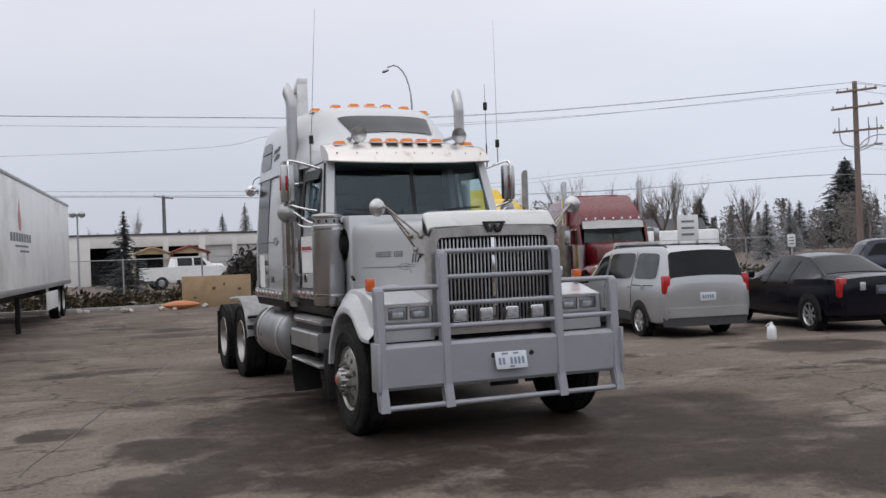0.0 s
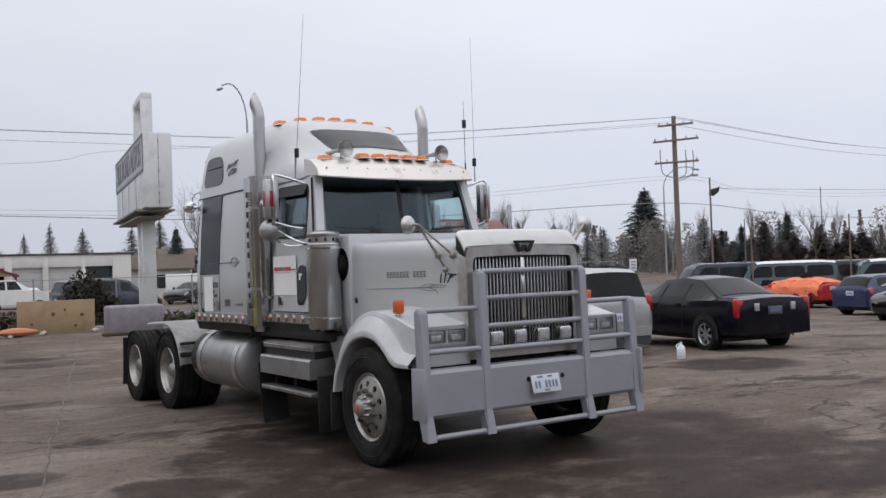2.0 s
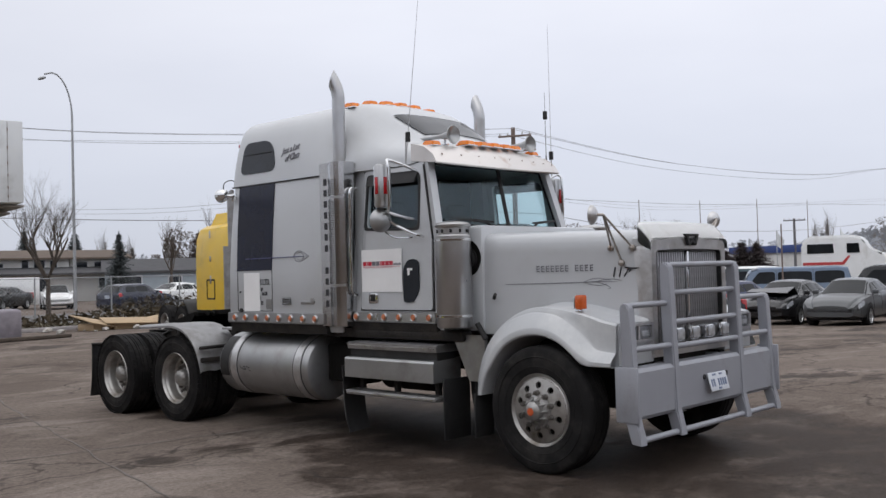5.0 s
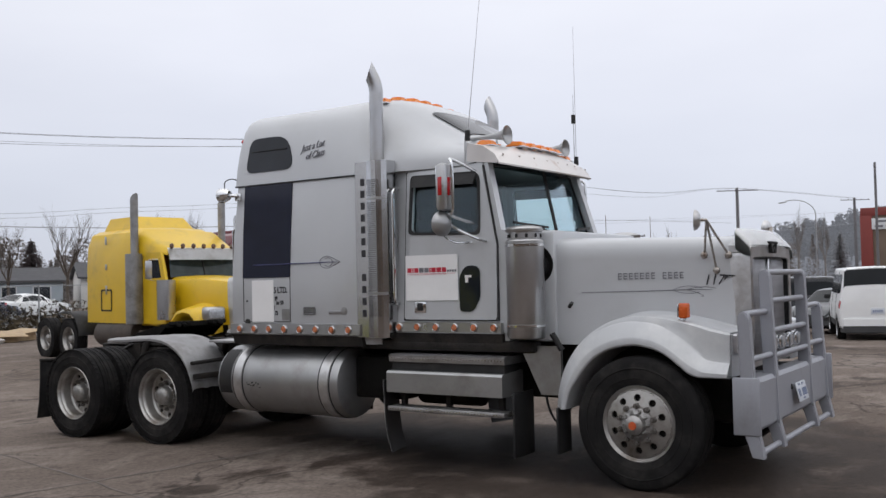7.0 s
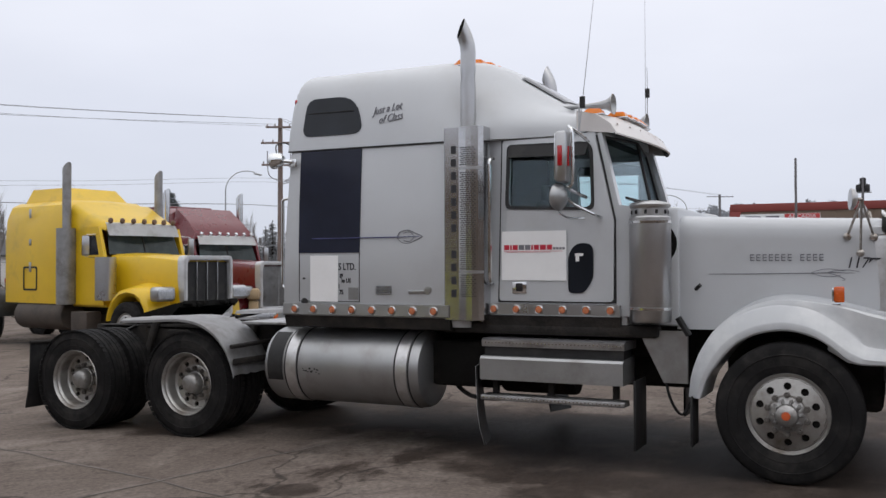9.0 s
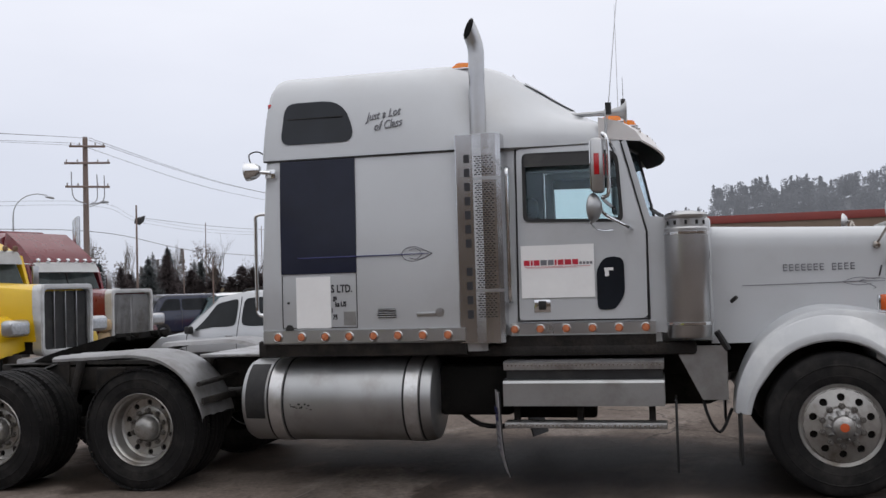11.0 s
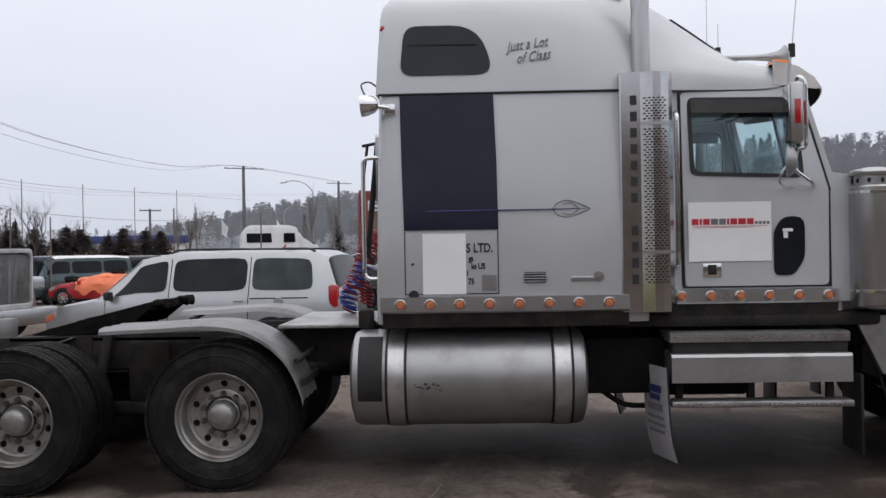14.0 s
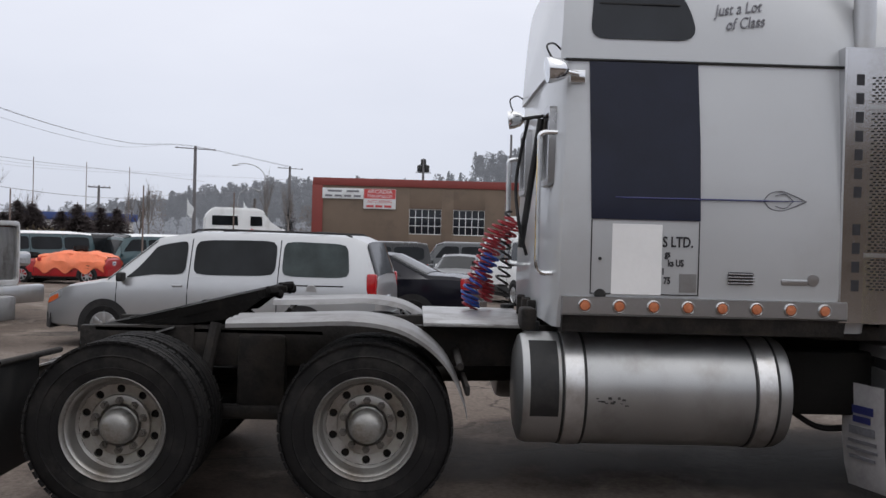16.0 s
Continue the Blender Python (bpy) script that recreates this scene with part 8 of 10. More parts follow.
    if bonnet_round:
        loft(bm, [[(-0.95, 0.95, 2.42), (0.95, 0.95, 2.42), (0.9, 0.93, 2.5), (-0.9, 0.93, 2.5)], [(-1.0, 0.4, 2.42), (1.0, 0.4, 2.42), (0.85, 0.35, 2.72), (-0.85, 0.35, 2.72)], [(-1.04, -0.3, 2.42), (1.04, -0.3, 2.42), (0.85, -0.35, roof_h), (-0.85, -0.35, roof_h)]])
    else:
        loft(bm, [[(-w, y, 2.38), (-w, y, z - 0.10), (-w + 0.05, y, z - 0.04), (-w + 0.16, y, z - 0.008), (0.0, y, z), (w - 0.16, y, z - 0.008), (w - 0.05, y, z - 0.04), (w, y, z - 0.10), (w, y, 2.38)] for y, z, w in ((1.0, 2.46, 0.90), (0.7, 2.52, 0.98), (0.3, 2.59, 1.01), (-0.1, 2.67, 1.03), (-0.34, 2.74, 1.04))])
    P("cab_roof", bm, main, "", None, 50)
    bm = bmesh.new()
    if bonnet_round:
        box(bm, (0, -1.5, roof_h + 0.02), (1.5, 1.2, 0.08), 0.03)
    else:
        loft(bm, [[(-0.78, -2.15, roof_h - 0.02), (0.78, -2.15, roof_h - 0.02), (0.74, -0.75, roof_h - 0.02), (-0.74, -0.75, roof_h - 0.02)], [(-0.66, -2.05, roof_h + 0.20), (0.66, -2.05, roof_h + 0.20), (0.62, -1.05, roof_h + 0.20), (-0.62, -1.05, roof_h + 0.20)]])
    P("roof_fairing", bm, main)
    bm = bmesh.new()
    box(bm, (0, -3.9, 1.02), (0.9, 1.0, 0.06), 0.02)
    P("fifth_wheel", bm, FRAME)
    return t


GRIME = mat("road_grime", (0.075, 0.060, 0.050), 0.7, 0.1, 0.25, 4, 0.1, 60, (0.04, 0.034, 0.03), 0.4, 2.5)
TRACTORSHELL = mat("weathered_shell_steel", (0.62, 0.625, 0.63), 0.36, 0.7, 0.08, 4, 0.03, 80, (0.42, 0.41, 0.39), 0.3, 2.5)
YEL = tractor("tractor", "bright yellow conventional tractor with tall steel stacks", (11.31, 23.2), 170.0, YELLOW, False, 2.78, TRACTORSHELL, False)
RED = tractor("tractor", "dark red conventional tractor with a white visor", (15.7, 24.4), 165.5, MAROON, True, 2.95, WHITEP, True)
# added cream block in place of the yellow tractor's pale bumper
bm = bmesh.new()
box(bm, (0, 0, 0.95), (0.5, 0.35, 0.28), 0.1)
box(bm, (0, 0, 0.4), (0.35, 0.25, 0.8), 0.05)
solo("cream_bumper_block", bm, PLY, "cream block standing in for the yellow tractor's bumper", "bumper block", (14.4, 21.7, 0), 20)

# white semi trailer
tr = thing("semi_trailer", "long white box trailer with faint side graphics", "trailer", (-0.58, 27.1, 0), -6.2)
bm = bmesh.new()
box(bm, (-0.55, -2.0, 2.42), (2.6, 20.0, 2.64), 0.02)
part("box", bm, TRAILER, tr)
bm = bmesh.new()
box(bm, (0.755, -2.0, 1.12), (0.03, 20.0, 0.14), 0.005)
part("side_rail", bm, ALU, tr)
bm = bmesh.new()
box(bm, (0.755, -2.0, 3.71), (0.03, 20.0, 0.08), 0.005)
part("top_rail", bm, ALU, tr)
for k in range(17):
    bm = bmesh.new()
    box(bm, (0.751, -11.9 + 1.22 * k, 2.42), (0.003, 0.03, 2.5), 0.001)
    part("side_post", bm, TRAILER, tr)
bm = bmesh.new()
box(bm, (0.72, 3.1, 0.68), (0.03, 2.6, 0.52), 0.01)
part("skirt_box", bm, TRAILER, tr)
for y in (5.6, 6.9):
    for s in (0.50, -1.6):
        truck_wheel(tr, (s, y, 0.52), 1 if s > 0 else -1, "drive")
bm = bmesh.new()
box(bm, (-0.55, 0, 0.85), (1.1, 15.5, 0.2), 0.02)
part("chassis", bm, FRAME, tr)
bm = bmesh.new()
box(bm, (0.4, -1.2, 0.45), (0.12, 0.12, 0.9), 0.01)
part("landing_leg", bm, FRAME, tr)
bm = bmesh.new()
prism(bm, [(-3.0, 2.55), (-2.7, 2.5), (-2.62, 2.75), (-2.78, 3.0), (-2.85, 3.30), (-2.98, 3.05), (-3.1, 2.85)], "x", 0.752, 0.755)
part("logo_shape", bm, mat("faded_red", (0.45, 0.2, 0.17), 0.6), tr, "faded red plain shape")
bm = bmesh.new()
for k in range(8):
    box(bm, (0.753, -4.1 + 0.40 * k, 2.36), (0.003, 0.30, 0.20))
for y, w, z in ((-2.6, 2.0, 2.16), (-2.2, 1.4, 2.04)):
    box(bm, (0.753, y, z), (0.003, w, 0.05))
part("trailer_lettering", bm, INKGREY, tr, "faded dark lettering as plain bars")

# jug, boards, hull, wrapped block
bm = bmesh.new()
loft(bm, [[(x * k, y * k, z) for x, y in rounded(-0.075, -0.075, 0.075, 0.075, 0.03, 3)] for z, k in ((0.0, 0.92), (0.01, 1.0), (0.17, 1.0), (0.22, 0.8), (0.255, 0.35), (0.275, 0.25), (0.30, 0.25))])
tube(bm, smooth_path([(0, 0.06, 0.20), (0, 0.085, 0.23), (0, 0.05, 0.265), (0, 0.02, 0.26)], 4), 0.011, 6)
solo("plastic_jug", bm, JUG, "milky white plastic jug standing on the asphalt", "jug", (11.96, 12.93, fall(11.96, 12.93)), 40)
bm = bmesh.new()
box(bm, (0, 0, 0.56), (2.4, 0.02, 1.12), 0.004, (8, 0, 0))
b = solo("plywood_sheet", bm, PLY, "tan plywood sheet leaning in the brush", "plywood", (5.9, 34.6, 0), -8)
for x, h in ((-1.0, 1.0), (1.0, 1.0)):
    bm = bmesh.new()
    box(bm, (x, 0.12, 0.5), (0.09, 0.09, h), 0.01)
    part("prop_stake", bm, BARK, b)
bm = bmesh.new()
for k in range(5):
    box(bm, (random.uniform(-1, 1), -0.1 - 0.09 * 0, random.uniform(0.2, 0.9)), (random.uniform(0.05, 0.12), 0.004, random.uniform(0.04, 0.12)), 0, (8, 0, 0))
part("stain", bm, RUST, b)
bm = bmesh.new()
loft(bm, [[(-0.62 + 0.124 * i, 0.26 * math.sin(math.pi * (0.08 + 0.84 * i / 10)) * math.cos(a), 0.17 + 0.15 * math.sin(math.pi * (0.1 + 0.8 * i / 10)) * math.sin(a)) for a in (2 * math.pi * k / 12 for k in range(12))] for i in range(11)])
solo("kayak_hull", bm, ORANGEHULL, "faded orange small boat hull on the ground", "boat", (4.55, 33.9, -0.01), 2)
bm = bmesh.new()
box(bm, (0, 0, 0.45), (1.75, 0.8, 0.90), 0.10, None, 3)
solo("wrapped_block", bm, WRAP, "grey-mauve weathered block wrapped in sheeting", "block", (7.82, 32.4, 0), -4)
bm = bmesh.new()
box(bm, (0, 0, 0.05), (3.4, 0.25, 0.10), 0.02)
solo("timber_beam", bm, BARK, "long dark timber lying on the ground", "timber", (8.3, 31.6, 0), 5)
for k, (x, y, yaw, w) in enumerate(((12.2, 34.4, 20, 1.6), (13.3, 34.2, -15, 1.9), (14.4, 34.6, 10, 1.3))):
    bm = bmesh.new()
    box(bm, (0, 0, 0.28), (w, 1.1, 0.03), 0.005, (14 - 6 * k, 10 - 8 * k, 0))
    box(bm, (0, 0, 0.12), (w * 0.7, 0.7, 0.24), 0.03)
    solo("cardboard_sheet", bm, PLY, "tan sheet lying on a low heap of debris", "board", (x, y, 0), yaw, "debris boards")
STONE = mat("pale_rubble", (0.45, 0.43, 0.40), 0.9, 0, 0.15, 8, rnd=0.2)
for k in range(26):
    bm = bmesh.new()
    r = random.uniform(0.06, 0.17)
    bmesh.ops.create_icosphere(bm, subdivisions=1, radius=r)
    for v in bm.verts:
        v.co *= random.uniform(0.75, 1.2)
        v.co.z = v.co.z * 0.6 + r * 0.42
    solo("rubble_stone", bm, STONE, "pale lump of rubble at the yard's edge", "stone", (random.uniform(0, 18), random.uniform(33.6, 35.4), 0), random.uniform(0, 360), "rubble stones")


# ---- verge, street and fence beyond the yard ----
def sheet(name, x0, y0, x1, y1, z, material, label, category, n=24, rough=0.0, seed=1):
    rnd = random.Random(seed)
    bm = bmesh.new()
    rows = [[bm.verts.new((x0 + (x1 - x0) * i / n, y0 + (y1 - y0) * j / 6, z + rnd.uniform(0, rough) * (0 < j < 6))) for i in range(n + 1)] for j in range(7)]
    for a, b in zip(rows, rows[1:]):
        bridge(bm, a, b, False)
    return solo(name, bm, material, label, category, kind="structure", sharp=180)


sheet("verge", -60, 35.7, 34, 40.4, 0.03, DRYGRASS, "strip of flattened dry brown grass", "grass verge", 60, 0.14, 4)
sheet("road", -120, 41.0, 120, 52.0, 0.006, STREET, "damp grey street beyond the fence", "road", 24)
bm = bmesh.new()
for k in range(24):
    box(bm, (-60 + 4.0 * k + 2, 35.6, 0.06), (3.96, 0.18, 0.16), 0.02)
o = solo("kerb", bm, CONCRETE, "low worn concrete kerb along the dry verge", "kerb", kind="structure")


def scatter(name, material, label, category, areas, seed, size, kind="stuff", upright=0.6):
    """Countless small blades and twigs, joined as one sheet of growth."""
    rnd = random.Random(seed)
    verts, faces = [], []
    for x0, y0, x1, y1, h, count in areas:
        for _ in range(count):
            x, y = rnd.uniform(x0, x1), rnd.uniform(y0, y1)
            e = math.sin(math.pi * (x - x0) / (x1 - x0)) ** 0.5 * math.sin(math.pi * (y - y0) / (y1 - y0)) ** 0.5
            z = rnd.random() ** 0.8 * h * (0.35 + 0.65 * e) * rnd.uniform(0.6, 1.0)
            s = size * rnd.uniform(0.5, 1.5)
            a, b = Vector((rnd.uniform(-1, 1), rnd.uniform(-1, 1), rnd.uniform(-upright, 1))).normalized() * s, Vector((rnd.uniform(-1, 1), rnd.uniform(-1, 1), rnd.uniform(-1, 1))).normalized() * s * 0.45
            c = Vector((x, y, z))
            n = len(verts)
            verts += [c, c + a + b, c + a * 1.7, c + a - b]
            faces.append((n, n + 1, n + 2, n + 3))
    me = bpy.data.meshes.new(name)
    me.from_pydata(verts, [], faces)
    me.materials.append(material)
    return tagged(new(name, me), label, category, kind=kind)


scatter("brush", BRUSH, "tangled brown brush and dead weeds along the fence", "brush", [(-14, 36.0, 3, 38.4, 1.0, 5200), (2, 36.2, 8, 38.2, 0.8, 1500), (10, 36.2, 33, 38.4, 0.75, 3600), (18, 44, 34, 47, 1.3, 1500), (-40, 36, -14, 38.4, 0.9, 1500)], 11, 0.13)
scatter("bush", BUSHDARK, "dense dark evergreen bush beside the pylon sign", "bush", [(6.8, 36.9, 8.5, 38.8, 2.25, 3400), (7.4, 36.7, 8.9, 38.4, 1.6, 900)], 12, 0.14)
scatter("brush", BRUSH, "bare brown shrubs behind the far vehicles", "brush", [(38, 33, 60, 36, 1.7, 3800), (44, 34, 62, 36.5, 1.4, 2400)], 13, 0.22)
scatter("litter", PAPER, "scraps of white litter caught in the weeds", "litter", [(-8, 35.9, 9, 36.4, 0.06, 26), (12, 35.8, 24, 36.3, 0.06, 34)], 14, 0.07)

fence = thing("chain_link_fence", "grey chain-link fence on thin steel posts", "fence", (0, 38.9, 0))
for k in range(27):
    bm = bmesh.new()
    cyl(bm, (-42 + 3.0 * k, 0, 0), (-42 + 3.0 * k, 0, 1.85), 0.03, seg=8)
    part("post", bm, GALV, fence)
for z in (1.80, 0.12):
    bm = bmesh.new()
    cyl(bm, (-42, 0, z), (36, 0, z), 0.018, seg=6)
    part("rail", bm, GALV, fence)
verts, faces = [], []
for k in range(560):
    for d in (1, -1):
        x, n = -42 + 0.14 * k, len(verts)
        verts += [(x, 0.0, 0.1), (x + 0.005, 0.0, 0.1), (x + 0.005 + 1.7 * d, 0.0, 1.8), (x + 1.7 * d, 0.0, 1.8)]
        faces.append((n, n + 1, n + 2, n + 3))
me = bpy.data.meshes.new("wire_mesh")
me.from_pydata(verts, [], faces)
me.materials.append(GALV)
wm = tagged(new("wire_mesh", me), "", kind="stuff")
wm.parent = fence


# ---- trees ----
def crown_mesh(name, h, r, seed, material, count=900, base=0.08, power=0.85, leaf=0.16):
    """Conifer crown: drooping boughs of small clumps, uneven and gappy."""
    rnd = random.Random(seed)
    verts, faces = [], []
    boughs = max(24, count // 4)
    for k in range(boughs):
        z = h * (base + (1 - base) * ((k + rnd.random()) / boughs) ** 1.05)
        a = rnd.uniform(0, 2 * math.pi)
        reach = r * max(0.05, (1 - (z - base * h) / (h * (1 - base)))) ** power * rnd.uniform(0.62, 1.12) + 0.04
        for i in range(8):
            t = (i + 0.6) / 8
            s = leaf * (1.25 - 0.6 * t) * rnd.uniform(0.7, 1.4) * (0.6 + 0.5 * r / 2) * (0.30 + 0.70 * (1 - z / h))
            c = Vector((math.cos(a) * reach * t, math.sin(a) * reach * t, z - 0.25 * reach * t * t + rnd.uniform(-0.1, 0.1)))
            d = Vector((math.cos(a) + rnd.uniform(-0.9, 0.9), math.sin(a) + rnd.uniform(-0.9, 0.9), rnd.uniform(-0.9, 0.35))).normalized() * s * 1.5
            p = Vector((rnd.uniform(-1, 1), rnd.uniform(-1, 1), rnd.uniform(-0.6, 0.6))).normalized() * s * 0.6
            n = len(verts)
            verts += [c - d * 0.4, c + p, c + d, c - p]
            faces.append((n, n + 1, n + 2, n + 3))
    for i in range(10):
        n = len(verts)
        c, s = Vector((0, 0, h * (0.96 + 0.008 * i))), leaf * 0.5
        verts += [c, c + Vector((rnd.uniform(-s, s), rnd.uniform(-s, s), s)), c + Vector((0, 0, 2.4 * s)), c + Vector((rnd.uniform(-s, s), rnd.uniform(-s, s), s))]
        faces.append((n, n + 1, n + 2, n + 3))
    me = bpy.data.meshes.new(name)
    me.from_pydata(verts, [], faces)
    me.materials.append(material)
    return me


def trunk_mesh(h, r):
    bm = bmesh.new()
    tube(bm, [(0, 0, -0.1), (0.02, 0, 0.3 * h), (-0.02, 0.02, 0.7 * h), (0, 0, 0.98 * h)], [r * 1.25, r, r * 0.5, 0.015], 8)
    return link_mesh("trunk", bm, BARK)


CONIFERS = []
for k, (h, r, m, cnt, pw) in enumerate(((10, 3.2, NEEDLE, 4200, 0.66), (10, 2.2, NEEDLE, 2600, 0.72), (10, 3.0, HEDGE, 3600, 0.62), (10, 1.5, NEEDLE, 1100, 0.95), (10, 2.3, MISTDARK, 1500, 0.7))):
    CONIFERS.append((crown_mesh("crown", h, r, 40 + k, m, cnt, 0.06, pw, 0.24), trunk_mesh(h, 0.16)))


def conifer(x, y, h, kind, wide=1.0, label="dark green conifer with drooping boughs", group="conifers"):
    t = thing("conifer_tree", label, "tree", (x, y, 0.0), 0.0, group)
    m = pose(0, 0, 0, 0, 0, (x * 37 + y * 91) % 360) @ Matrix.Diagonal((h / 10 * wide * 1.4, h / 10 * wide * 1.4, h / 10, 1))
    again("trunk", CONIFERS[kind][1], t, m)
    again("crown", CONIFERS[kind][0], t, m)
    return t


def limbs(bm, rnd, p, d, length, r, depth, spread, up):
    n = 3 if depth > 1 else 2
    pts, rad = [p], [r]
    for i in range(n):
        d = (d + Vector((rnd.uniform(-1, 1), rnd.uniform(-1, 1), rnd.uniform(-0.6, 1.0))) * 0.16 + Vector((0, 0, up))).normalized()
        pts.append(pts[-1] + d * length / n)
        rad.append(r * (1 - 0.45 * (i + 1) / n))
    tube(bm, pts, rad, 6 if depth > 3 else 4, False)
    if depth == 0:
        return
    for k in range(rnd.choice((3, 3, 4))):
        i = rnd.randint(1, n)
        a = rnd.uniform(0, 2 * math.pi)
        s = Vector((math.cos(a), math.sin(a), rnd.uniform(-0.1, 0.6))) * spread
        limbs(bm, rnd, pts[i], (d + s).normalized(), length * rnd.uniform(0.55, 0.8), rad[i] * 0.7, depth - 1, spread, up)


def bare_mesh(seed, trunk, spread, up, depth=4, r=0.09):
    rnd = random.Random(seed)
    bm, tb = bmesh.new(), bmesh.new()
    tube(tb, [(0, 0, -0.1), (0.02, 0.01, trunk * 0.5), (0, 0, trunk)], [r * 1.2, r, r * 0.85], 8)
    for k in range(4):
        a = k * 1.6 + rnd.uniform(-0.4, 0.4)
        limbs(bm, rnd, Vector((0, 0, trunk * (0.85 + 0.04 * k))), Vector((math.cos(a) * spread, math.sin(a) * spread, 1)).normalized(), 1.6, r * 0.6, depth, spread, up)
    return link_mesh("trunk", tb, BARK), link_mesh("branch_crown", bm, BARK)


BARES = [bare_mesh(5, 1.9, 0.75, 0.05), bare_mesh(6, 2.2, 0.55, 0.12), bare_mesh(8, 2.6, 0.35, 0.22), bare_mesh(15, 1.5, 0.40, 0.16, 4, 0.062), bare_mesh(27, 1.6, 0.66, 0.09, 5, 0.085)]
for me in BARES[2]:
    me.materials.clear()
    me.materials.append(PALEBARK)


def bare_tree(x, y, s, kind, label="leafless tree with fine dark twigs", group="bare trees"):
    t = thing("bare_tree", label, "tree", (x, y, 0.0), 0.0, group)
    m = pose(0, 0, 0, 0, 0, (x * 53 + y * 17) % 360) @ Matrix.Scale(s, 4)
    again("trunk", BARES[kind][0], t, m)
    again("branch_crown", BARES[kind][1], t, m)
    return t


conifer(3.2, 41.0, 3.6, 3, 1.8, "small young conifer growing in the roadside brush")
conifer(118, 117, 13.8, 0, 1.15, "broad tall dark conifer behind the utility pole")
for x, y, h, k, w in ((112, 121, 7.4, 4, 1.7), (62, 55.7, 5.2, 4, 1.3), (63.5, 57.5, 4.8, 4, 1.3), (46.3, 41.3, 3.2, 2, 0.9), (47.8, 40.4, 3.7, 1, 1.2), (50.0, 40.4, 4.0, 2, 0.9), (60, 46, 4.9, 1, 1.2), (62.5, 45.2, 3.9, 4, 1.4), (60.6, 43.6, 3.9, 1, 1.2), (51.4, 58.6, 4.4, 4, 1.2), (57.9, 50.4, 3.9, 1, 1.4), (63, 49, 4.6, 4, 1.1)):
    conifer(x, y, h, k, w)
rnd = random.Random(21)
for k in range(16):
    u = k / 15
    conifer(51.2 + 6.2 * u + rnd.uniform(-0.4, 0.4), 43.5 - 11.0 * u + rnd.uniform(-0.3, 0.3), rnd.uniform(2.2, 3.3), 2, 1.5, "dark bushy conifer in a hedge row", "hedge row")
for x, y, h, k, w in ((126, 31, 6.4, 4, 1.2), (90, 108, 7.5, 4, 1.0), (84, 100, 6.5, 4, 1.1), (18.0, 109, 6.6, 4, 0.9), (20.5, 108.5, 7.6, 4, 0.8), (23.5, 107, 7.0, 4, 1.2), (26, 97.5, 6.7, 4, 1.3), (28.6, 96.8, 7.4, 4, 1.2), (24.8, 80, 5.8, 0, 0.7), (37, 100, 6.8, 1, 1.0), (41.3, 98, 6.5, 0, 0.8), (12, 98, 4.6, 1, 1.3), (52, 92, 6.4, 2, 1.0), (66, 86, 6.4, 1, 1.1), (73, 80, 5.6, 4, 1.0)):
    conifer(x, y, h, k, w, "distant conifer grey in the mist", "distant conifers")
bare_tree(14.8, 44.1, 1.2, 4, "leafless tree with spreading twigs on the street verge")
for x, y, s, k in ((36, 63, 1.25, 1), (33.5, 66, 1.1, 1), (38.5, 60, 1.0, 2), (41, 57.5, 1.2, 1), (44, 60, 1.1, 2)):
    bare_tree(x, y, s, k, "bare grey street tree beyond the road", "distant bare trees")
conifer(30.5, 68.0, 5.0, 1, 1.0, "dark conifer behind the street trees")
bare_tree(52.6, 38.5, 0.90, 1, "leafless tree among the hedge conifers")
for x, y, s, k in ((45.9, 101, 1.1, 2), (48.5, 100, 1.0, 2), (85, 69, 1.25, 2), (87, 66, 1.15, 2), (82, 73, 1.2, 2), (79, 75, 1.1, 2), (90, 62, 1.1, 2), (56, 74, 1.35, 1), (60.5, 72, 1.25, 1), (7.5, 92, 1.0, 2), (82, 37.4, 0.95, 2), (85, 39, 0.85, 1), (88, 41, 0.9, 2), (100, 30, 1.3, 2), (103, 28, 1.2, 2), (62, 40, 0.75, 1), (3.5, 96, 0.8, 2)):
    bare_tree(x, y, s, k, "distant bare tree with pale grey branches", "distant bare trees")


def woods(name, material, label, rows, seed, leaf, per=230):
    """A far wood: countless crowns of scattered clumps, joined."""
    rnd = random.Random(seed)
    verts, faces = [], []
    for x0, y0, z0, x1, y1, z1, depth, count, hmin, hmax in rows:
        n2 = math.hypot(x1 - x0, y1 - y0)
        for _ in range(count):
            u, v = rnd.random(), rnd.uniform(-0.5, 0.5) * depth
            bx, by = x0 + (x1 - x0) * u - (y1 - y0) / n2 * v, y0 + (y1 - y0) * u + (x1 - x0) / n2 * v
            bz, h = z0 + (z1 - z0) * u, rnd.uniform(hmin, hmax)
            point = rnd.random() < 0.45
            r = h * rnd.uniform(0.16, 0.26)
            for _ in range(per):
                t = rnd.random()
                w = r * ((1 - t) if point else math.sqrt(max(0.0, 1 - (1.6 * t - 0.75) ** 2))) * rnd.random() ** 0.5
                a, s = rnd.uniform(0, 6.283), leaf * rnd.uniform(0.5, 1.3)
                c = Vector((bx + math.cos(a) * w, by + math.sin(a) * w, bz + h * (0.05 + 0.95 * t)))
                n = len(verts)
                verts += [c + Vector((rnd.uniform(-s, s), rnd.uniform(-s, s), rnd.uniform(-s, s))) for _ in range(3)]
                faces.append((n, n + 1, n + 2))
    me = bpy.data.meshes.new(name)
    me.from_pydata(verts, [], faces)
    me.materials.append(material)
    return tagged(new(name, me), label, "trees", kind="stuff")


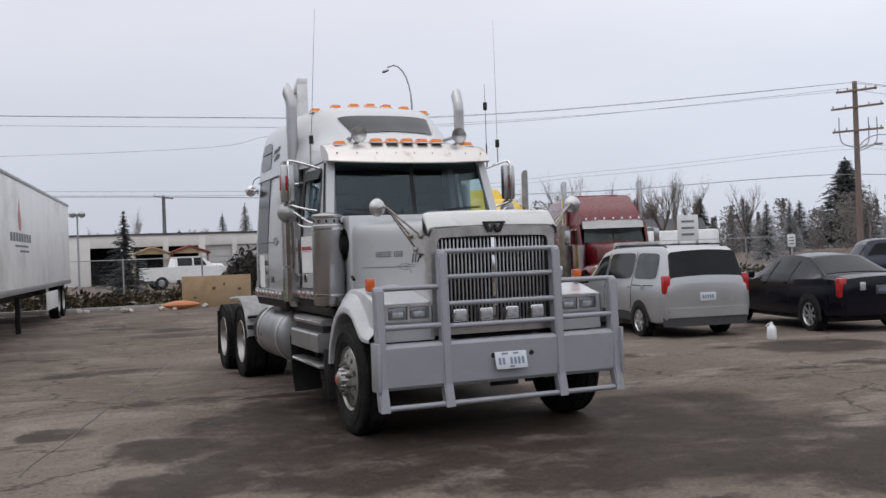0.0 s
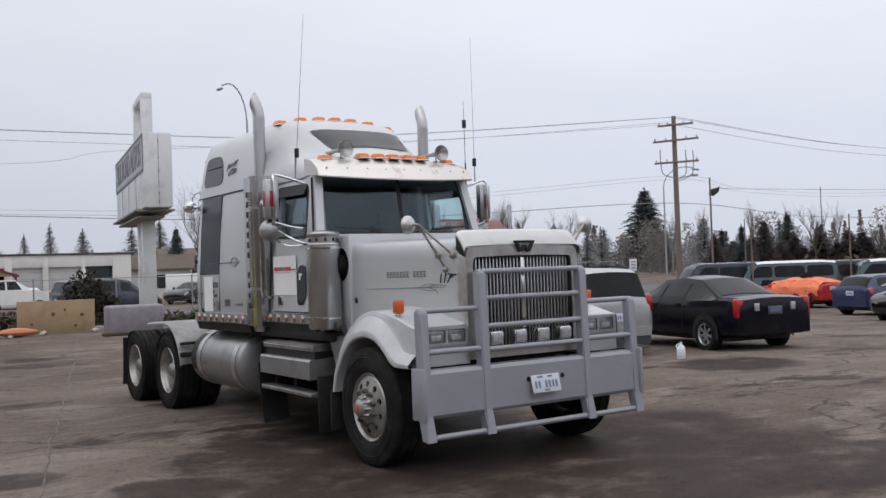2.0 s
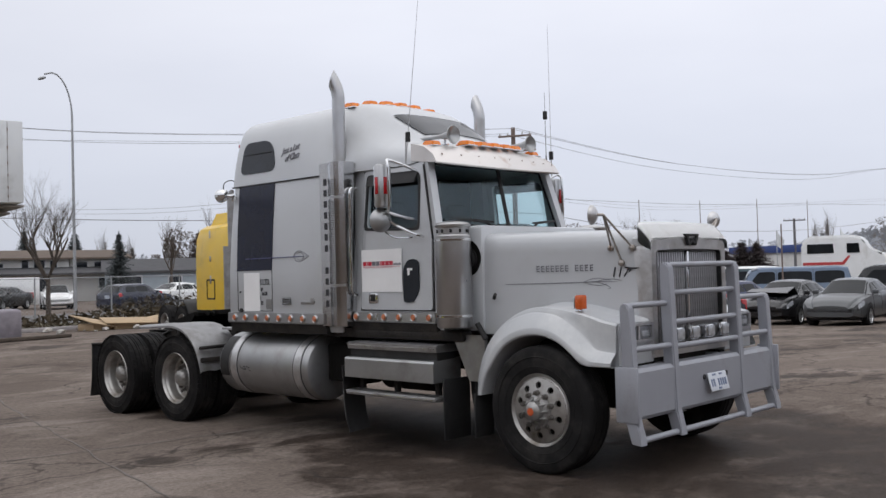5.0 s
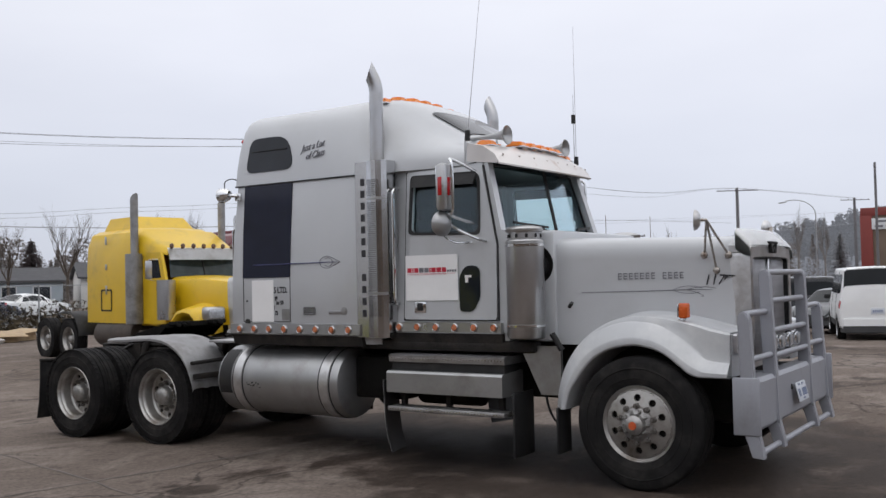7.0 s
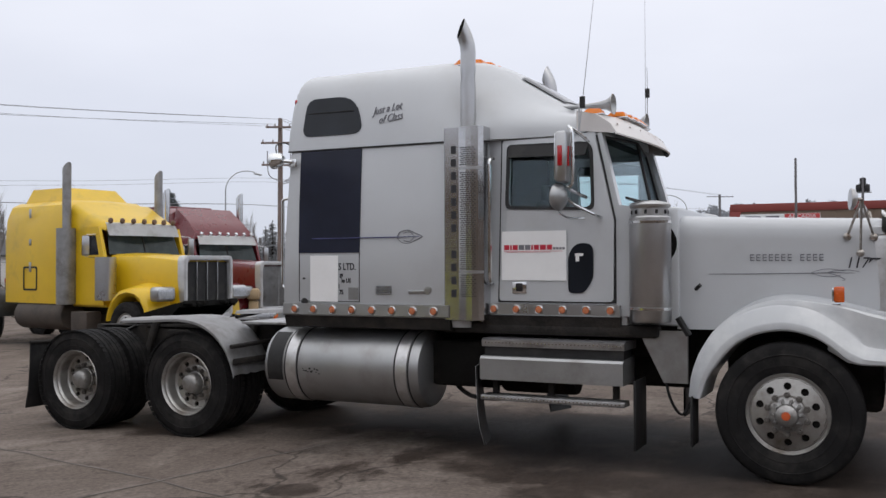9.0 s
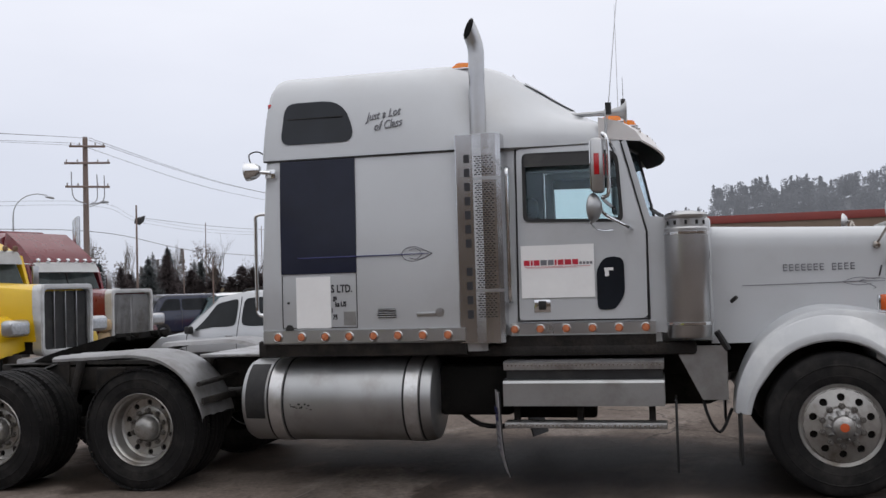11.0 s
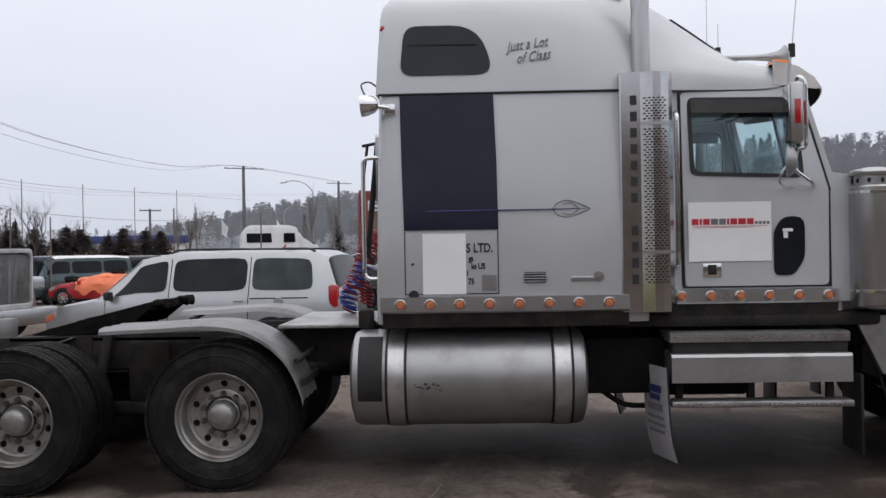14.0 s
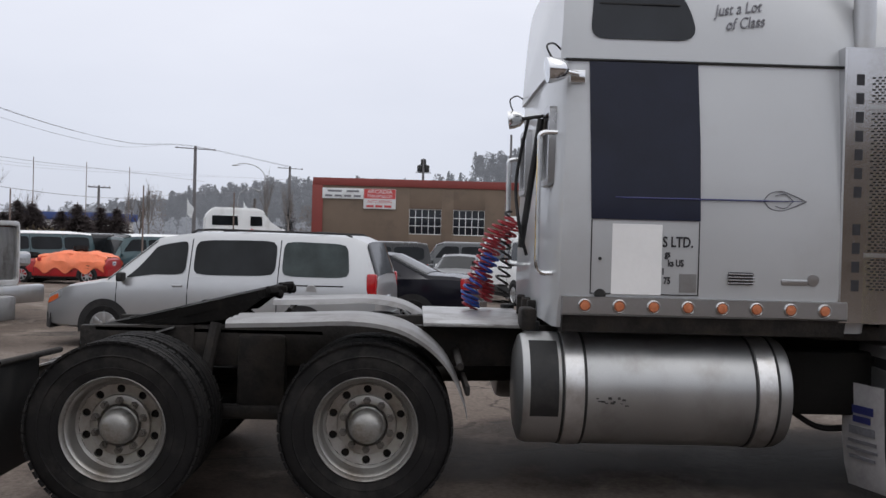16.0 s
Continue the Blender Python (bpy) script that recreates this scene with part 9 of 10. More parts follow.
# the wooded rise to the east, and level woods all round
def rise(y):
    return (5.5 + 8.0 * ease((95 - y) / 50)) * ease((106 - y) / 24) * (1 - ease((0 - y) / 26)) + 29.0 * ease((2 - y) / 26) * (0.85 + 0.15 * ease((-40 - y) / 40)) * (1 - 0.5 * ease((-150 - y) / 200))


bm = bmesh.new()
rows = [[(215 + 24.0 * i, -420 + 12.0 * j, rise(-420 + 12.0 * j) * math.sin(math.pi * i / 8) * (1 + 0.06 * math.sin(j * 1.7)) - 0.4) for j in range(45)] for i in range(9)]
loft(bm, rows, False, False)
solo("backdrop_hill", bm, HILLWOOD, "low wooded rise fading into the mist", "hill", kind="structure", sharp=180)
HILLROWS = []
for j in range(42):
    y = -400 + 12.0 * j
    for i, fr in ((1, 0.38), (2, 0.7), (3.4, 0.96)):
        if rise(y) > 1:
            HILLROWS.append((215 + 24 * i, y, rise(y) * fr - 0.5, 215 + 24 * i, y + 12, rise(y) * fr - 0.5, 20, 22, 4.5, 8))
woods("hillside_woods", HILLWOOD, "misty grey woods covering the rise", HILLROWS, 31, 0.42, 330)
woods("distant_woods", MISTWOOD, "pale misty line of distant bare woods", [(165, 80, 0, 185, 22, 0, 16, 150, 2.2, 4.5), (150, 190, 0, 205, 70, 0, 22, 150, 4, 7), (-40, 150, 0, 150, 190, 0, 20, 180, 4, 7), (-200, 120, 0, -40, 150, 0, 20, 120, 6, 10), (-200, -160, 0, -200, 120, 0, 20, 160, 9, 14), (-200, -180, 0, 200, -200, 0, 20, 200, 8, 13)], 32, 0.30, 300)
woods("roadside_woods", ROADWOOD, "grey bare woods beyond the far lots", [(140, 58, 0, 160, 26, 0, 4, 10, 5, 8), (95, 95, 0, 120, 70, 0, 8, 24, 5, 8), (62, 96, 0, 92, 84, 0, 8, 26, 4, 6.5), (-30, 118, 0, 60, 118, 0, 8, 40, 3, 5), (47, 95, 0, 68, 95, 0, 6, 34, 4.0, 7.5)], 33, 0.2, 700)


# ---- poles and wires ----
def pole(loc, h, r, label, material=WOODPOLE, arms=(), yaw=0.0, name="utility_pole"):
    t = thing(name, label, "pole", (*loc, fall(*loc)), yaw, "poles")
    bm = bmesh.new()
    lathe(bm, [(r * 1.15, -0.1), (r, 0.4), (r * 0.72, h), (0.0, h + 0.02)], (0, 0, 0), (0, 0, 1), 10)
    part("shaft", bm, material, t)
    for z, half, tilt in arms:
        bm = bmesh.new()
        box(bm, (0, -r, z), (2 * half, 0.10, 0.12), 0.01, None)
        bmesh.ops.rotate(bm, cent=(0, 0, z), matrix=Matrix.Rotation(radians(tilt), 3, "Y"), verts=bm.verts)
        arm = part("cross_arm", bm, material, t)
        for x in (-0.92, -0.45, 0.45, 0.92):
            bm = bmesh.new()
            lathe(bm, [(0.02, 0), (0.05, 0.03), (0.03, 0.08), (0.05, 0.12), (0.0, 0.16)], (x * half, -r, z + 0.06 - math.sin(radians(tilt)) * x * half), (0, 0, 1), 8)
            part("insulator", bm, CONCRETE, arm)
    return t


main = pole((43.5, 41.7), 10.6, 0.19, "tall wooden utility pole with three cross arms", WOODPOLE, ((10.05, 1.25, -6), (9.1, 1.6, -6), (7.75, 1.55, -4)), -15)
for s in (-1, 0.55, 1):
    bm = bmesh.new()
    x = 1.15 * s
    tube(bm, smooth_path([(x, -0.2, 8.5), (x, -0.22, 7.6), (x * 0.85, -0.24, 7.0), (0.12 * s, -0.2, 6.75)]), 0.03, 6)
    part("drop_cable", bm, WIRE, main)
bm = bmesh.new()
tube(bm, smooth_path([(0.15, 0, 6.6), (0.6, 0, 6.75), (1.2, 0, 6.95)]), 0.03, 6)
part("lamp_arm", bm, GALV, main)
bm = bmesh.new()
box(bm, (1.35, 0, 6.98), (0.45, 0.2, 0.14), 0.05)
part("lamp_head", bm, GALV, main)
pole((122.6, 42.9), 13.0, 0.26, "wooden utility pole with one cross arm", GREYPOLE, ((12.6, 2.7, 0),), -60)
pole((168.3, 36.7), 14.0, 0.28, "far wooden pole with a cross arm", GREYPOLE, ((13.6, 2.4, 0),), -60)
pole((10.2, 94.4), 8.0, 0.22, "wooden pole with a short cross arm behind the garage", GREYPOLE, ((7.8, 0.9, 8),), 0)
pole((95.0, 46.1), 6.2, 0.16, "distant wooden pole with a cross arm", GREYPOLE, ((6.0, 1.1, 0),), -60)
tx = pole((152.0, 13.0), 14.6, 0.26, "wooden pole carrying dark transformer drums", GREYPOLE, ((12.4, 1.2, 0),), 90)
for x, z in ((-0.55, 12.9), (0.55, 12.9), (0.0, 13.9)):
    bm = bmesh.new()
    lathe(bm, [(0.0, 0.0), (0.42, 0.02), (0.45, 0.1), (0.45, 1.0), (0.38, 1.1), (0.1, 1.16), (0.0, 1.3)], (x, -0.3, z - 0.4), (0, 0, 1), 14)
    part("transformer", bm, BLACK, tx)
pole((28.5, 10.8), 5.35, 0.05, "tall thin dark post behind the white van", GREYPOLE, (), 0, "fence_pole")
for x, y, h in ((58.7, 42.2, 6.6), (65.7, 41.0, 6.7), (73.6, 40.0, 7.0), (81.5, 39.0, 7.2), (35.2, 29.7, 3.6), (34.7, 24.4, 3.9), (36.2, 21.2, 3.8), (39.5, 33.5, 4.2)):
    t = pole((x, y), h, 0.038, "slender weathered fence pole", WOODPOLE, (), 0, "fence_pole")
fl = pole((41.3, 37.2), 6.35, 0.062, "dark thin pole with a floodlight", WOODPOLE, (), 0, "floodlight_pole")
bm = bmesh.new()
loft(bm, [[(0.16, -0.1, 5.30), (0.60, -0.1, 5.54), (0.72, -0.1, 5.86), (0.28, -0.1, 5.70)], [(0.07, 0.18, 5.40), (0.42, 0.18, 5.56), (0.49, 0.18, 5.76), (0.14, 0.18, 5.65)]])
part("floodlight", bm, BLACK, fl)
fl = pole((1.5, 44.9), 3.9, 0.05, "steel post with twin floodlights", GALV, (), 0, "floodlight_pole")
for x in (-0.18, 0.18):
    bm = bmesh.new()
    lathe(bm, [(0.04, 0), (0.15, 0.06), (0.16, 0.20), (0.08, 0.25), (0.0, 0.26)], (x, 0, 3.75), (0.3 * x, -0.2, 1), 12)
    part("floodlight", bm, GALV, fl)


def street_lamp(loc, h, reach, yaw, label, r=0.09):
    t = thing("street_lamp", label, "street lamp", (*loc, 0.0), yaw, "street lamps")
    bm = bmesh.new()
    pts = [(0, 0, -0.05), (0, 0, h * 0.45), (0, 0, h * 0.82)] + [(-reach * (1 - math.cos(radians(a))) * 0.62, 0, h * 0.82 + h * 0.18 * math.sin(radians(a))) for a in (15, 30, 45, 60, 75, 90)] + [(-reach * 0.85, 0, h * 0.99)]
    tube(bm, pts, [r, r * 0.8, r * 0.6] + [r * 0.45] * 7, 8)
    part("mast", bm, GALV, t)
    bm = bmesh.new()
    loft(bm, [[(x, w * math.cos(a), h * 0.975 + zz + w * 0.55 * math.sin(a)) for a in (k * math.pi / 5 for k in range(10))] for x, w, zz in ((-reach * 0.80, 0.06, 0.02), (-reach * 0.86, 0.16, 0), (-reach * 0.98, 0.19, -0.06), (-reach * 1.04, 0.08, -0.09))])
    part("lamp_head", bm, GALV, t)
    return t


street_lamp((21.7, 56.3), 13.5, 1.75, -8, "tall curved steel street lamp", 0.105)
street_lamp((134.3, 35.6), 11.65, 4.8, -60, "curved street lamp by the far crossing", 0.13)
street_lamp((66.2, 64.0), 10.5, -3.2, -46, "slender curved street lamp beside the utility pole", 0.10)
street_lamp((100.0, 33.0), 6.6, 2.4, 120, "distant curved lamp post", 0.08)


def wire(pts, r, label="overhead cable"):
    bm = bmesh.new()
    tube(bm, smooth_path(pts, 8), r, 4, False)
    return solo("overhead_wire", bm, WIRE, label + " sagging between utility poles", "cable", group="overhead wires")


for dy, dz in ((0, 0), (0.5, -0.45), (-0.5, -0.1)):
    wire([(-45, 66.2 + dy, 11 + dz), (7, 51.8 + dy, 9.3 + dz), (23.4, 47.2 + dy, 9.15 + dz), (43.5, 41.7 + dy, 10.55 + dz * 0.6)], 0.011, "high thin power cable")
    wire([(43.5, 41.7 + dy, 10.5 + dz * 0.6), (63, 42.0 + dy, 9.65 + dz), (91, 42.4 + dy, 10.3 + dz), (122.6, 42.9 + dy, 12.9), (168.3, 36.7 + dy, 13.9)], 0.014, "power cable")
wire([(-45, 66.2, 7.3), (3.5, 52.7, 7.5), (12.6, 50.2, 8.3), (28.6, 45.8, 9.0), (43.5, 41.7, 10.1)], 0.009, "thin service cable")
wire([(-45, 66.2, 6.4), (0.7, 53.5, 5.25), (16, 49.3, 4.72), (28.7, 45.8, 4.72), (43.5, 41.7, 5.25), (58.5, 41.9, 4.45), (87.6, 42.2, 4.7), (122.6, 42.9, 6.75), (168.3, 36.7, 9.65)], 0.02, "thick low telephone cable")
for z in (0, 0.22):
    wire([(-45, 66.2, 7.0 + z), (12, 50.4, 5.0 + z), (28.8, 45.8, 5.6 + z), (43.5, 41.7, 6.7 + z), (50, 41.8, 6.05 + z), (66, 42.0, 6.05 + z), (104, 42.6, 8.0 + z), (168.3, 36.7, 11.6)], 0.008, "thin cable")
wire([(41.3, 37.2, 5.7), (58.7, 42.2, 6.4), (65.7, 41.0, 6.4), (73.6, 40.0, 6.6), (81.5, 39.0, 6.8), (97, 36, 7.0)], 0.014, "thin cable")


# ---- pylon sign ----
sign = thing("pylon_sign", "weathered white pylon sign with dark faded lettering", "sign", (9.15, 35.4, 0), -9.6)
SL = 10.2
bm = bmesh.new()
box(bm, (0.5, SL / 2, 5.65), (1.0, SL, 2.7), 0.03)
cab = part("cabinet", bm, SIGNWHITE, sign)
bm = bmesh.new()
frame_prism(bm, [(0.05, 5.60), (SL - 0.05, 5.60), (SL - 0.05, 6.97), (0.05, 6.97)], [(0.15, 5.70), (SL - 0.15, 5.70), (SL - 0.15, 6.87), (0.15, 6.87)], "x", -0.03, 0.0)
part("panel_frame", bm, INKGREY, cab)
bm = bmesh.new()
box(bm, (-0.008, SL / 2, 6.285), (0.012, SL - 0.3, 1.17))
part("letter_panel", bm, PAPERGREY, cab, "pale grey letter panel")
letters("lettering", "SILK ROAD AUTOS", 1.30, Matrix(((0, 0, -1, -0.02), (-1, 0, 0, SL / 2), (0, 1, 0, 6.285), (0, 0, 0, 1))), INKGREY, cab, 0.0, 0.01, 0.80)
for y in (2.5, 5.1, 7.6):
    bm = bmesh.new()
    box(bm, (-0.008, y, 4.95), (0.015, 0.03, 1.25))
    part("panel_seam", bm, CONCRETE, cab)
for z in (4.5, 4.8, 5.2, 5.6, 6.1, 6.7):
    bm = bmesh.new()
    box(bm, (0.52, -0.008, z), (0.03, 0.015, 0.10), 0.004)
    part("rust_bracket", bm, RUST, cab)
bm = bmesh.new()
box(bm, (0.52, -0.006, 5.65), (0.018, 0.012, 2.6))
part("panel_seam", bm, CONCRETE, cab)
for y0, y1, z, x0, x1 in ((0.6, 9.6, 4.24, -0.25, 1.15), (1.5, 8.5, 4.05, -0.1, 0.9)):
    bm = bmesh.new()
    box(bm, ((x0 + x1) / 2, (y0 + y1) / 2, z), (x1 - x0, y1 - y0, 0.07), 0.01)
    part("walkway_board", bm, GREYWOOD, sign, "weathered grey walkway board")
for y, wd in ((4.3, 0.56), (5.6, 0.5)):
    bm = bmesh.new()
    box(bm, (0.62, y, 2.1), (0.50, wd, 4.3), 0.02)
    part("post", bm, SIGNWHITE, sign)
for y in (3.9, 6.5):
    bm = bmesh.new()
    box(bm, (0.62, y, 7.9), (0.42, 0.36, 2.0), 0.02)
    part("upper_post", bm, SIGNWHITE, sign)
bm = bmesh.new()
box(bm, (0.62, 5.2, 9.02), (0.42, 2.96, 0.26), 0.02)
part("top_beam", bm, SIGNWHITE, sign)


# ---- buildings ----
def slab(name, parent, c, s, material, bev=0.01, label=""):
    bm = bmesh.new()
    box(bm, c, s, bev)
    return part(name, bm, material, parent, label)


gb = thing("garage_building", "long low white stucco garage building with bays", "building", (0, 76.0, 0), 1.5)
H = 3.75
edges = [(-16, -11, 0), (-10.4, -5.5, 1), (-4.5, 0.6, 1), (2.9, 5.1, 0), (6.0, 8.2, 0), (8.6, 10.9, 0), (11.4, 13.5, 1), (13.9, 16.3, 1), (16.6, 18.6, 2)]
x = -22.0
for a, b, kind in edges:
    slab("pier", gb, ((x + a) / 2, 0, H / 2), (a - x, 0.3, H), STUCCO)
    slab("lintel", gb, ((a + b) / 2, 0, (2.85 + H) / 2), (b - a, 0.3, H - 2.85), STUCCO)
    if kind == 1:
        door = slab("roller_door", gb, ((a + b) / 2, 0.12, 1.425), (b - a, 0.05, 2.85), DOORGREY)
        for k in range(5):
            slab("door_groove", door, ((a + b) / 2, 0.088, 0.5 + 0.5 * k), (b - a - 0.05, 0.014, 0.03), CONCRETE, 0)
    elif kind == 2:
        slab("glazed_front", gb, ((a + b) / 2, 0.12, 1.425), (b - a, 0.05, 2.85), DARKGLASS)
    x = b
slab("pier", gb, ((x + 20.0) / 2, 0, H / 2), (20.0 - x, 0.3, H), STUCCO)
# back wall is near-black in place of shade inside the bays
slab("back_wall", gb, (-1, 9, H / 2), (42, 0.3, H), DARKIN)
slab("side_wall", gb, (19.9, 4.5, H / 2), (0.3, 9.0, H), STUCCO)
slab("roof", gb, (-1, 4.5, H + 0.06), (42.4, 9.5, 0.14), ROOFGREY)
for a, b, m in ((5.9, 8.4, PLY), (8.6, 11.2, REDTRIM)):
    pc = thing("garden_shed_porch", "small gabled timber porch frame in front of the garage", "porch", ((a + b) / 2, 73.6, 0), 0, "timber porches")
    w = (b - a) / 2
    for s in (-1, 1):
        bm = bmesh.new()
        loft(bm, [[(0, y, 2.75), (0, y, 2.87), (s * (w + 0.2), y, 2.32), (s * (w + 0.2), y, 2.20)] for y in (-0.2, 1.8)])
        part("roof_slope", bm, m, pc)
        slab("post", pc, (s * w, 0, 1.1), (0.12, 0.12, 2.2), m)
    bm = bmesh.new()
    prism(bm, [(-w, 2.25), (w, 2.25), (0, 2.75)], "y", 0.0, 0.06)
    part("gable", bm, PLY, pc)
pk = thing("pickup_truck", "white crew-cab pickup standing on the street", "pickup", (8.0, 59.0, 0), -84)
for s in (-1, 1):
    for y in (-1.85, 1.75):
        bm = bmesh.new()
        lathe(bm, [(0.20, -0.11), (0.38, -0.12), (0.40, 0), (0.38, 0.12), (0.20, 0.11), (0.20, -0.11)], (s * 0.85, y, 0.40), (1, 0, 0), 20)
        w = part("wheel", bm, RUBBER, pk)
        bm = bmesh.new()
        lathe(bm, [(0.0, 0.10), (0.19, 0.09), (0.21, -0.08)], (s * 0.85, y, 0.40), (s, 0, 0), 16)
        part("rim", bm, ALU, w)
bm = bmesh.new()
prism(bm, [(-2.8, 0.55), (2.75, 0.55), (2.85, 0.95), (2.6, 1.20), (1.35, 1.32), (-2.8, 1.32)], "x", -0.96, 0.96)
bd = part("body", bm, WHITEP, pk)
bm = bmesh.new()
loft(bm, [[(-0.9, 1.4, 1.3), (0.9, 1.4, 1.3), (0.9, -1.1, 1.3), (-0.9, -1.1, 1.3)], [(-0.72, 0.55, 1.92), (0.72, 0.55, 1.92), (0.72, -0.95, 1.92), (-0.72, -0.95, 1.92)]])
part("cabin", bm, WHITEP, pk)
for s in (-1, 1):
    for y0, y1 in ((0.85, 0.08), (-0.02, -0.88)):
        bm = bmesh.new()
        loft(bm, [[(s * (0.885 + d), y0, 1.38), (s * (0.885 + d), y1, 1.38), (s * (0.75 + d), y1, 1.84), (s * (0.75 + d), y0 - 0.3 * (y0 > 0.5), 1.84)] for d in (0.0, 0.02)])
        part("side_window", bm, WINDOW, pk)


def house(loc, yaw, w, d, h, pitch, wallm, roofm, label, wins):
    t = thing("house", label, "house", (*loc, 0), yaw, "houses across the street")
    slab("wall", t, (0, 0, h / 2), (w, d, h), wallm)
    for s in (-1, 1):
        bm = bmesh.new()
        loft(bm, [[(x, 0, h + pitch), (x, 0, h + pitch + 0.15), (x, s * (d / 2 + 0.4), h + 0.02), (x, s * (d / 2 + 0.4), h - 0.13)] for x in (-w / 2 - 0.3, w / 2 + 0.3)])
        part("roof", bm, roofm, t)
    for s in (-1, 1):
        bm = bmesh.new()
        prism(bm, [(-d / 2, h), (d / 2, h), (0, h + pitch)], "x", s * (w / 2 - 0.06), s * w / 2)
        part("gable", bm, wallm, t)
    for x, z, ww, hh in wins:
        fr = slab("window", t, (x, -d / 2 - 0.01, z), (ww + 0.16, 0.06, hh + 0.16), SIGNWHITE)
        slab("pane", fr, (x, -d / 2 - 0.04, z), (ww, 0.03, hh), DARKGLASS)
    return t


def terrace(loc, yaw, w, label, wins, doors):
    """Two storeys under a shallow roof, with a canopy roof between them."""
    t = thing("house", label, "house", (*loc, 0), yaw, "houses across the street")
    slab("lower_wall", t, (0, 0, 1.2), (w, 7.0, 2.4), STUCCO)
    slab("upper_wall", t, (0, 0.8, 3.0), (w, 5.4, 1.25), STUCCO)
    for name, y0, z0, y1, z1 in (("canopy_roof", -4.6, 2.22, -1.7, 2.78), ("roof", -2.6, 3.52, 0.8, 4.25), ("roof", 4.2, 3.52, 0.8, 4.25)):
        bm = bmesh.new()
        loft(bm, [[(x, y0, z0), (x, y1, z1), (x, y1, z1 + 0.14), (x, y0, z0 + 0.14)] for x in (-w / 2 - 0.3, w / 2 + 0.3)])
        part(name, bm, ROOFGREY if name == "canopy_roof" else ROOFBROWN, t)
    for s in (-1, 1):
        bm = bmesh.new()
        prism(bm, [(-2.0, 3.6), (3.6, 3.6), (0.8, 4.22)], "x", s * (w / 2 - 0.08), s * (w / 2 - 0.02))
        part("gable", bm, STUCCO, t)
    for x, ww, hh in wins:
        fr = slab("window", t, (x, -1.93, 3.08), (ww + 0.14, 0.06, hh + 0.12), SIGNWHITE)
        slab("pane", fr, (x, -1.97, 3.08), (ww, 0.03, hh), DARKGLASS)
    for x, ww, z, hh in doors:
        fr = slab("window", t, (x, -3.53, z), (ww + 0.16, 0.06, hh + 0.16), SIGNWHITE)
        slab("pane", fr, (x, -3.57, z), (ww, 0.03, hh), DARKGLASS)
    return t


terrace((29.2, 84.2), -14, 8.6, "two-storey pale terrace with brown roof and dark canopy", ((-3.4, 0.8, 0.32), (-2.3, 0.7, 0.25), (-1.2, 0.9, 0.32), (0.9, 0.5, 0.75), (2.0, 0.8, 0.7), (3.1, 0.5, 0.65)), ((1.9, 0.9, 1.25, 1.6), (-2.0, 1.2, 1.5, 0.9)))
terrace((36.0, 83.0), -16, 4.6, "narrow two-storey pale terrace with a dark canopy", ((-1.4, 0.9, 0.4), (0.1, 0.9, 0.4), (1.5, 0.7, 0.4)), ((0.3, 1.2, 1.5, 0.8),))
house((40.0, 78.5), -27, 9.5, 7, 2.35, 0.95, HOUSEBLUE, ROOFGREY, "low pale blue bungalow with a dark roof", ((-2.8, 1.35, 1.8, 1.2), (0.8, 1.35, 1.0, 1.0), (3.2, 1.35, 1.2, 1.0)))
house((23.3, 80.0), -20, 5.2, 6, 2.5, 1.1, STUCCO, ROOFBROWN, "small white gabled house beside the garage", ((0, 1.5, 1.6, 1.1),))
house((52.0, 76.0), -30, 10, 7, 2.6, 1.2, STUCCO, ROOFGREY, "distant pale bungalow with a grey roof", ((-2, 1.4, 1.5, 1.0), (2, 1.4, 1.5, 1.0)))
bt = thing("box_trailer", "white enclosed box trailer parked across the street", "trailer", (21.7, 66.4, 0), -18)
slab("body", bt, (0, 0, 1.12), (4.1, 2.0, 1.75), WHITEP, 0.05)
for x in (-0.5, 0.5):
    bm = bmesh.new()
    lathe(bm, [(0.15, -0.1), (0.34, -0.1), (0.34, 0.1), (0.15, 0.1), (0.15, -0.1)], (x, -1.0, 0.34), (0, 1, 0), 16)
    part("wheel", bm, RUBBER, bt)
slab("drawbar", bt, (2.6, 0, 0.45), (1.2, 0.1, 0.1), FRAME)
bx = thing("storage_box", "pale box van body standing behind the parked cars", "truck body", (39.5, 53.0, 0), -40)
slab("body", bx, (0, 0, 1.4), (4.6, 2.2, 2.2), WHITEP, 0.12)
slab("chassis", bx, (0, 0, 0.15), (4.2, 1.8, 0.3), FRAME)

